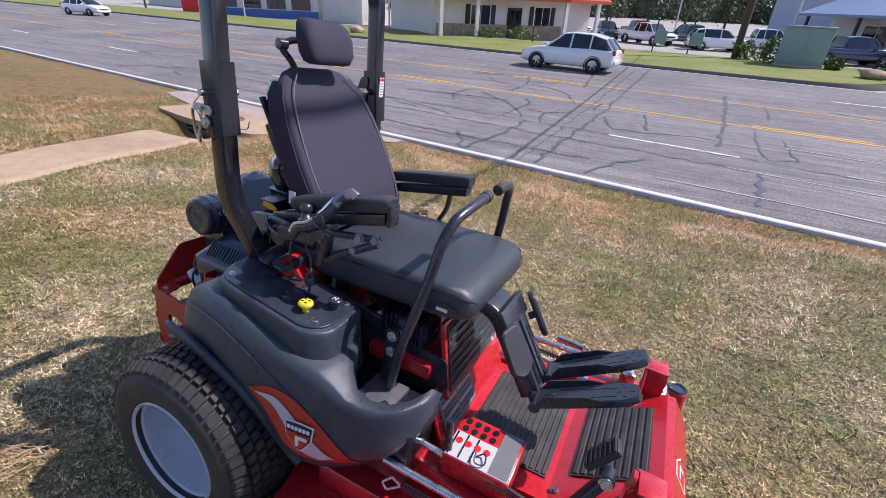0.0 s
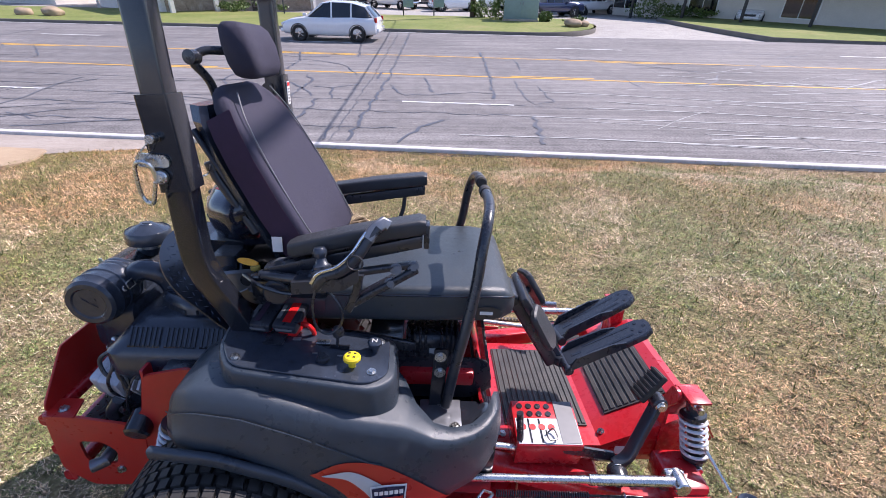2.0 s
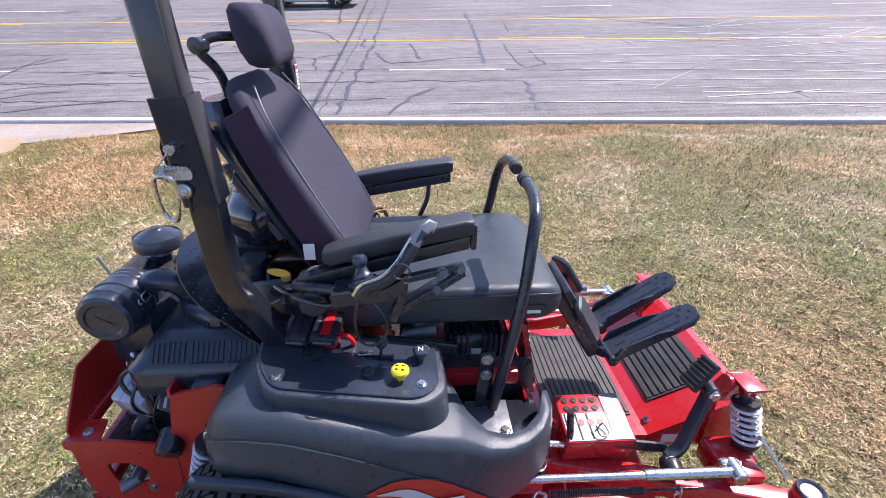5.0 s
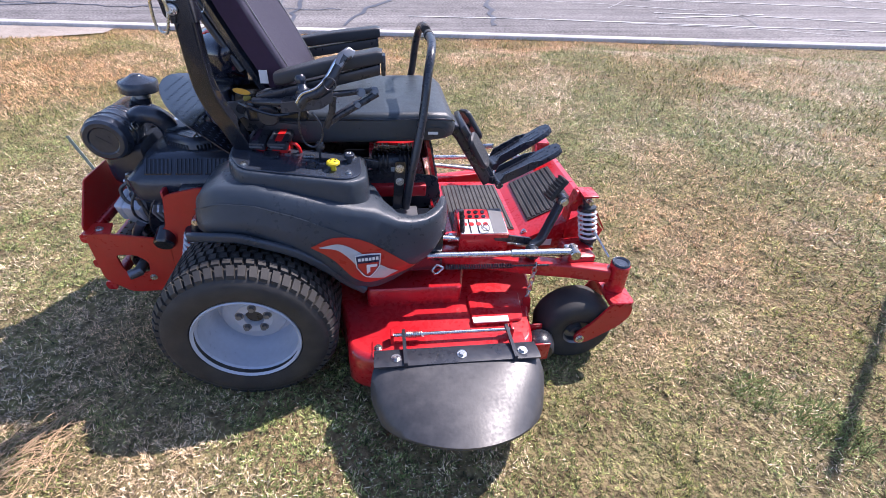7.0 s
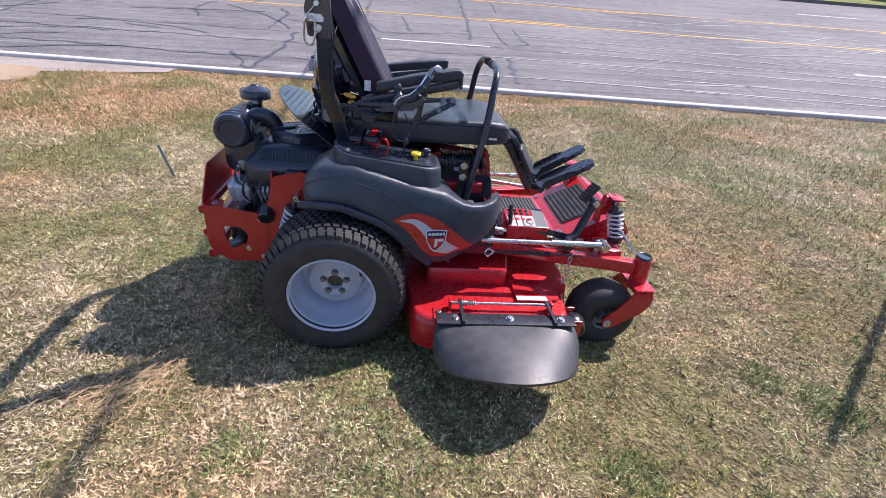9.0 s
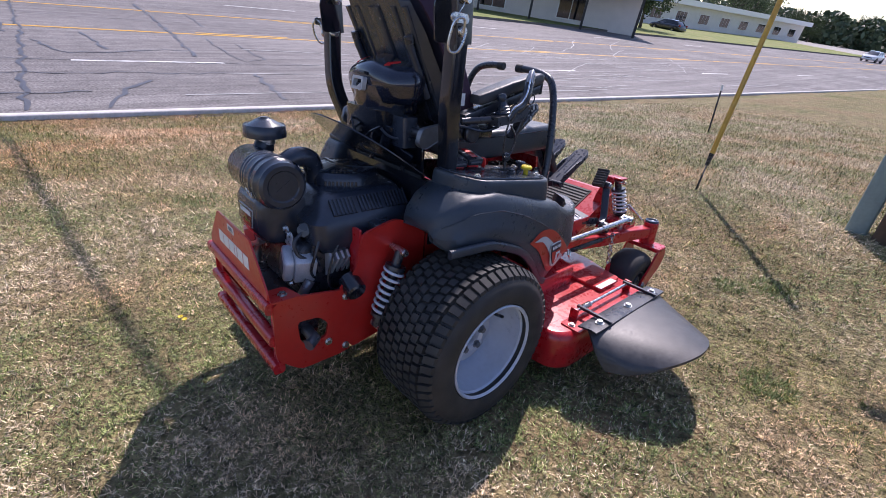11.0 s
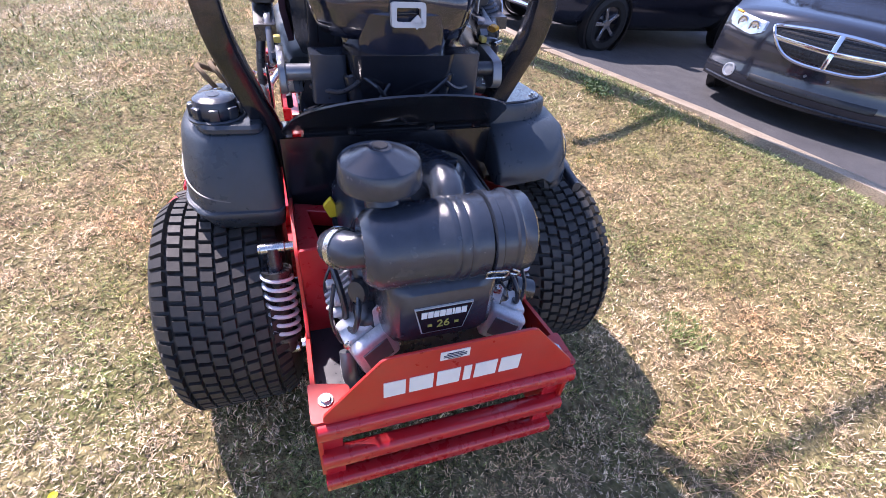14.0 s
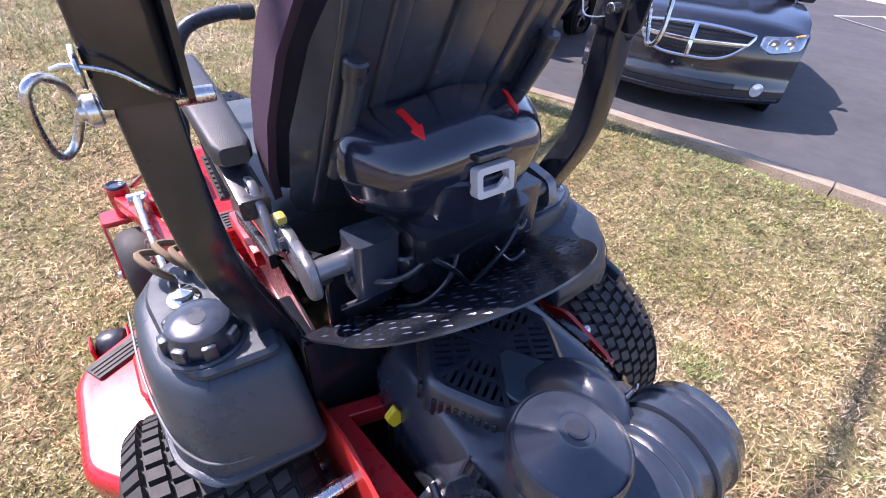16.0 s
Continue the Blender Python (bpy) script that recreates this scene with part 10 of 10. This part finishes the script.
# ---------------------------------------------------------------- grass blades
def blade_mat():
    m = bpy.data.materials.new("grass_blades")
    m.use_nodes = True
    n, l = m.node_tree.nodes, m.node_tree.links
    bs = n["Principled BSDF"]
    g = n.new("ShaderNodeNewGeometry")
    tc = n.new("ShaderNodeTexCoord")
    nz = n.new("ShaderNodeTexNoise")
    nz.inputs["Scale"].default_value, nz.inputs["Detail"].default_value = 1.1, 5
    l.new(tc.outputs["Object"], nz.inputs["Vector"])
    # straw tones, then greener where the patch noise is high
    straw = n.new("ShaderNodeValToRGB")
    e = straw.color_ramp.elements
    e[0].color, e[1].color = (0.320, 0.230, 0.130, 1), (0.82, 0.695, 0.49, 1)
    e.new(0.5).color = (0.65, 0.505, 0.310, 1)
    l.new(g.outputs["Random Per Island"], straw.inputs[0])
    green = n.new("ShaderNodeValToRGB")
    e = green.color_ramp.elements
    e[0].color, e[1].color = (0.085, 0.125, 0.022, 1), (0.36, 0.39, 0.145, 1)
    l.new(g.outputs["Random Per Island"], green.inputs[0])
    ad = n.new("ShaderNodeMath")
    ad.operation = "MULTIPLY"
    ad.inputs[1].default_value = 7.31
    l.new(g.outputs["Random Per Island"], ad.inputs[0])
    fr = n.new("ShaderNodeMath")
    fr.operation = "FRACT"
    l.new(ad.outputs[0], fr.inputs[0])
    mr = n.new("ShaderNodeMapRange")
    mr.inputs[1].default_value, mr.inputs[2].default_value, mr.inputs[3].default_value, mr.inputs[4].default_value = 0.42, 0.58, 0.05, 0.92
    l.new(nz.outputs[0], mr.inputs[0])
    lt = n.new("ShaderNodeMath")
    lt.operation = "LESS_THAN"
    l.new(fr.outputs[0], lt.inputs[0])
    l.new(mr.outputs[0], lt.inputs[1])
    mx = n.new("ShaderNodeMix")
    mx.data_type = "RGBA"
    l.new(lt.outputs[0], mx.inputs[0])
    l.new(straw.outputs[0], mx.inputs[6])
    l.new(green.outputs[0], mx.inputs[7])
    # reddish dead patches
    nr = n.new("ShaderNodeTexNoise")
    nr.inputs["Scale"].default_value, nr.inputs["Detail"].default_value = 0.8, 6
    mp = n.new("ShaderNodeVectorMath")
    mp.inputs[1].default_value = (17.0, 5.0, 0.0)
    l.new(tc.outputs["Object"], mp.inputs[0])
    l.new(mp.outputs[0], nr.inputs["Vector"])
    mq = n.new("ShaderNodeMapRange")
    mq.inputs[1].default_value, mq.inputs[2].default_value, mq.inputs[3].default_value, mq.inputs[4].default_value = 0.44, 0.62, 0.0, 0.95
    l.new(nr.outputs[0], mq.inputs[0])
    rd = n.new("ShaderNodeMix")
    rd.data_type, rd.blend_type = "RGBA", "MULTIPLY"
    l.new(mq.outputs[0], rd.inputs[0])
    l.new(mx.outputs[2], rd.inputs[6])
    rd.inputs[7].default_value = (0.96, 0.79, 0.63, 1)
    # tufts lighter and darker than their neighbours, with shade in the gaps painted
    nt_ = n.new("ShaderNodeTexNoise")
    nt_.inputs["Scale"].default_value, nt_.inputs["Detail"].default_value = 70, 3
    l.new(tc.outputs["Object"], nt_.inputs["Vector"])
    mt = n.new("ShaderNodeMapRange")
    mt.inputs[1].default_value, mt.inputs[2].default_value, mt.inputs[3].default_value, mt.inputs[4].default_value = 0.39, 0.61, 0.29, 1.48
    l.new(nt_.outputs[0], mt.inputs[0])
    tm = n.new("ShaderNodeMix")
    tm.data_type, tm.blend_type = "RGBA", "MULTIPLY"
    tm.inputs[0].default_value = 1.0
    l.new(rd.outputs[2], tm.inputs[6])
    l.new(mt.outputs[0], tm.inputs[7])
    # clumps a hand wide
    nc = n.new("ShaderNodeTexNoise")
    nc.inputs["Scale"].default_value, nc.inputs["Detail"].default_value = 15, 3
    l.new(tc.outputs["Object"], nc.inputs["Vector"])
    mc = n.new("ShaderNodeMapRange")
    mc.inputs[1].default_value, mc.inputs[2].default_value, mc.inputs[3].default_value, mc.inputs[4].default_value = 0.36, 0.64, 0.80, 1.28
    l.new(nc.outputs[0], mc.inputs[0])
    cm = n.new("ShaderNodeMix")
    cm.data_type, cm.blend_type = "RGBA", "MULTIPLY"
    cm.inputs[0].default_value = 1.0
    l.new(tm.outputs[2], cm.inputs[6])
    l.new(mc.outputs[0], cm.inputs[7])
    l.new(red_soil(n, l, tc, cm.outputs[2]), bs.inputs["Base Color"])
    bs.inputs["Roughness"].default_value = 0.55
    bs.inputs["Specular IOR Level"].default_value = 0.35
    return m


def grass(name, n, region, seed, lmin, lmax, w, label, dens):
    r = np.random.RandomState(seed)
    x0, x1, y0, y1 = region
    x, y = r.uniform(x0, x1, n), r.uniform(y0, y1, n)
    keep = r.uniform(size=n) < dens(x, y)
    ky = np.array([kerb_y(v) for v in np.linspace(x0, x1, 200)])
    keep &= y > np.interp(x, np.linspace(x0, x1, 200), ky) + 0.02
    keep &= y < R0.y - 0.1003 * x - 0.32
    # bare of grass on the concrete
    fy = np.array([f[2] for f in FLUME])
    fa, fb = np.interp(y, fy, [f[0] for f in FLUME]), np.interp(y, fy, [f[1] for f in FLUME])
    keep &= ~((y < 3.5) & (x > fa - 0.02) & (x < fb + 0.02))
    ay = np.interp(x, [p[0] for p in APRON], [p[1] for p in APRON])
    keep &= ~((x < -3.8) & (x > -11.5) & (y > ay - 0.03))
    keep &= ~((x < -4.6) & (x > -7.2) & (y > 3.72))
    x, y = x[keep], y[keep]
    n = len(x)
    gxs, gys = np.linspace(x0, x1, 160), np.linspace(y0, y1, 160)
    Z = np.array([[lawn_z(a, b) for b in gys] for a in gxs])
    fi, fj = (x - x0) / (x1 - x0) * 159, (y - y0) / (y1 - y0) * 159
    i, j = np.minimum(fi.astype(int), 158), np.minimum(fj.astype(int), 158)
    u, v = fi - i, fj - j
    z = Z[i, j] * (1 - u) * (1 - v) + Z[i + 1, j] * u * (1 - v) + Z[i, j + 1] * (1 - u) * v + Z[i + 1, j + 1] * u * v
    az = r.uniform(0, 2 * np.pi, n)
    # tufts: blades drawn towards clump centres, longer in the clumps
    grp = r.randint(0, 3, n)
    ga, gs = np.array((0.3, 1.0, 1.75))[grp], np.array((0.085, 0.115, 0.15))[grp]
    wx, wy = x + 0.05 * np.sin(y * 9.1 + grp) + 0.03 * np.sin(x * 17.0), y + 0.05 * np.sin(x * 8.3 + 2 * grp) + 0.03 * np.sin(y * 15.0)
    ru, rv = (wx * np.cos(ga) + wy * np.sin(ga)) / gs, (-wx * np.sin(ga) + wy * np.cos(ga)) / gs
    cxn, cyn = np.round(ru), np.round(rv)
    hs = np.modf(np.abs(np.sin(cxn * 12.9898 + cyn * 78.233 + grp) * 43758.5453))[0]
    hx = np.modf(np.abs(np.sin(cxn * 39.346 + cyn * 11.135 + grp) * 24634.6345))[0]
    pull = 0.5 * hs * gs
    du, dv = (cxn + (hx - 0.5) * 0.8 - ru) * pull, (cyn + (hs - 0.5) * 0.8 - rv) * pull
    x, y = x + du * np.cos(ga) - dv * np.sin(ga), y + du * np.sin(ga) + dv * np.cos(ga)
    L = r.uniform(lmin, lmax, n) * (0.65 + 0.75 * hs)
    el = np.radians(r.choice([12, 25, 45, 65], n, p=[0.16, 0.28, 0.32, 0.24]) + r.uniform(-8, 8, n))
    dx, dy = np.cos(az), np.sin(az)
    px, py = -dy, dx
    base = np.stack([x, y, z - 0.004 + r.uniform(0, 0.012, n)], 1)
    side = np.stack([px, py, np.zeros(n)], 1) * (w * r.uniform(0.6, 1.3, n))[:, None] / 2
    mid = base + np.stack([dx * np.cos(el), dy * np.cos(el), np.sin(el)], 1) * (L * 0.55)[:, None]
    e2 = el * r.uniform(0.1, 0.9, n)
    tip = mid + np.stack([dx * np.cos(e2), dy * np.cos(e2), np.sin(e2)], 1) * (L * 0.45)[:, None]
    V = np.stack([base - side, base + side, tip + side * 0.3, tip - side * 0.3], 1).reshape(-1, 3)
    k = np.arange(n) * 4
    quads = np.stack([k, k + 1, k + 2, k + 3], 1)
    me = bpy.data.meshes.new(name)
    me.vertices.add(4 * n)
    me.vertices.foreach_set("co", V.astype(np.float32).ravel())
    loops = quads.ravel()
    me.loops.add(len(loops))
    me.loops.foreach_set("vertex_index", loops.astype(np.int32))
    starts = np.arange(n) * 4
    me.polygons.add(n)
    me.polygons.foreach_set("loop_start", starts.astype(np.int32))
    me.update(calc_edges=True)
    me.validate()
    ob = new(name, me)
    return tagged(ob, label, "grass", kind="stuff")


BLADES = blade_mat()
near_d = lambda x, y: np.clip(1.25 - np.hypot((x - 0.2) / 1.25, y + 0.3) / 3.4, 0.0, 1.0)
g1 = grass("grass", 1500000, (-4.2, 5.2, -3.7, 4.0), 3, 0.011, 0.025, 0.0035, "short dry tan and green grass blades", near_d)
g1.data.materials.append(BLADES)
far_d = lambda x, y: np.clip(np.hypot(x - 0.2, y + 0.3) / 3.0 - 0.6, 0.0, 1.0) * np.clip(1.6 - np.hypot(x - 0.5, y) / 8.0, 0, 1)
g2 = grass("grass", 900000, (-9.0, 12.0, -4.2, 7.6), 4, 0.025, 0.054, 0.0064, "short dry tan and green grass blades", far_d)
g2.data.materials.append(BLADES)

# green tufts and a few small yellow flowers in the turf
def tuft(x, y, r, n, seed):
    q = np.random.RandomState(seed)
    a, rr = q.uniform(0, 2 * np.pi, n), r * np.sqrt(q.uniform(size=n))
    bx, by = x + rr * np.cos(a), y + rr * np.sin(a)
    bz = np.array([lawn_z(u, v) for u, v in zip(bx, by)])
    az, el, L = q.uniform(0, 2 * np.pi, n), np.radians(q.uniform(20, 70, n)), q.uniform(0.018, 0.045, n)
    d = np.stack([np.cos(az) * np.cos(el), np.sin(az) * np.cos(el), np.sin(el)], 1) * L[:, None]
    w = np.stack([-np.sin(az), np.cos(az), np.zeros(n)], 1) * 0.0026
    b = np.stack([bx, by, bz - 0.003], 1)
    V = np.stack([b - w, b + w, b + d + w * 0.3, b + d - w * 0.3], 1).reshape(-1, 3)
    me = bpy.data.meshes.new("grass_tuft")
    me.from_pydata(V.tolist(), [], np.arange(4 * n).reshape(-1, 4).tolist())
    me.materials.append(TUFTG)
    return tagged(new("grass_tuft", me), "fresh green tuft in the dry turf", "grass", kind="stuff")


TUFTG = mat("tuft_green", (0.20, 0.25, 0.075), 0.55, vary=0.35, scale=25)
for k, (x, y, r, n) in enumerate(((-0.26, -1.12, 0.075, 900), (1.12, -1.24, 0.085, 1100), (2.06, -1.0, 0.10, 900), (1.90, -0.82, 0.07, 600), (-0.19, 2.18, 0.14, 1200), (0.97, 2.38, 0.16, 1200), (1.50, -2.30, 0.16, 1500), (0.55, 1.75, 0.12, 800))):
    tuft(x, y, r * 1.25, n // 2, 200 + k)
for x, y in ((-0.69, 0.57), (-0.335, 0.925), (-0.345, 0.955), (-0.70, 0.60)):
    fl_ = thing("wild_flower", "tiny yellow flower in the dry grass", "flower", Matrix.Translation((x, y, lawn_z(x, y))), "yellow flowers")
    bm = B()
    cyl(bm, (0, 0, -0.005), (0.004, 0.0, 0.022), 0.0012, seg=6)
    part("stem", bm, TUFTG, fl_)
    bm = B()
    for k in range(9):
        a = 2 * math.pi * k / 9
        box(bm, 0.002, 0.011, -0.0026, 0.0026, 0.0, 0.0016, 0, 1, Matrix.Translation((0.004, 0, 0.022)) @ Matrix.Rotation(a, 4, "Z") @ Matrix.Rotation(radians(-18), 4, "Y"))
    part("petals", bm, YELLOW, fl_)

# raked-up heap of dry stalks behind the mower
rs = random.Random(31)
bm = B()
for k in range(130):
    q = rs.gauss(0, 0.42)
    cx, cy = -0.72 + 0.20 * q + rs.gauss(0, 0.07), -0.80 + 0.24 * q + rs.gauss(0, 0.07)
    a = 0.85 + rs.gauss(0, 0.55)
    L = rs.uniform(0.05, 0.17)
    h = rs.uniform(0.014, 0.028)
    d = Vector((math.cos(a), math.sin(a), 0)) * L / 2
    s = Vector((-math.sin(a), math.cos(a), 0)) * rs.uniform(0.0006, 0.0012)
    c = Vector((cx, cy, 0))
    bow = rs.uniform(-0.02, 0.02)
    pts = [c - d, c + s * bow / 0.0018, c + d]
    zz = [lawn_z(p.x, p.y) + h + rs.uniform(-0.012, 0.012) for p in pts]
    lo = [bm.verts.new((p - s).to_2d().to_3d() + Vector((0, 0, z))) for p, z in zip(pts, zz)]
    hi = [bm.verts.new((p + s).to_2d().to_3d() + Vector((0, 0, z + 0.001))) for p, z in zip(pts, zz)]
    for i in (0, 1):
        bm.faces.new((lo[i], lo[i + 1], hi[i + 1], hi[i]))
straw = new("straw", finish(bm, "straw", 80))
straw.data.materials.append(mat("dry_straw", (0.44, 0.29, 0.16), 0.7, vary=0.4, scale=25))
tagged(straw, "loose heap of long dry straw stalks on the lawn", "straw", kind="stuff")
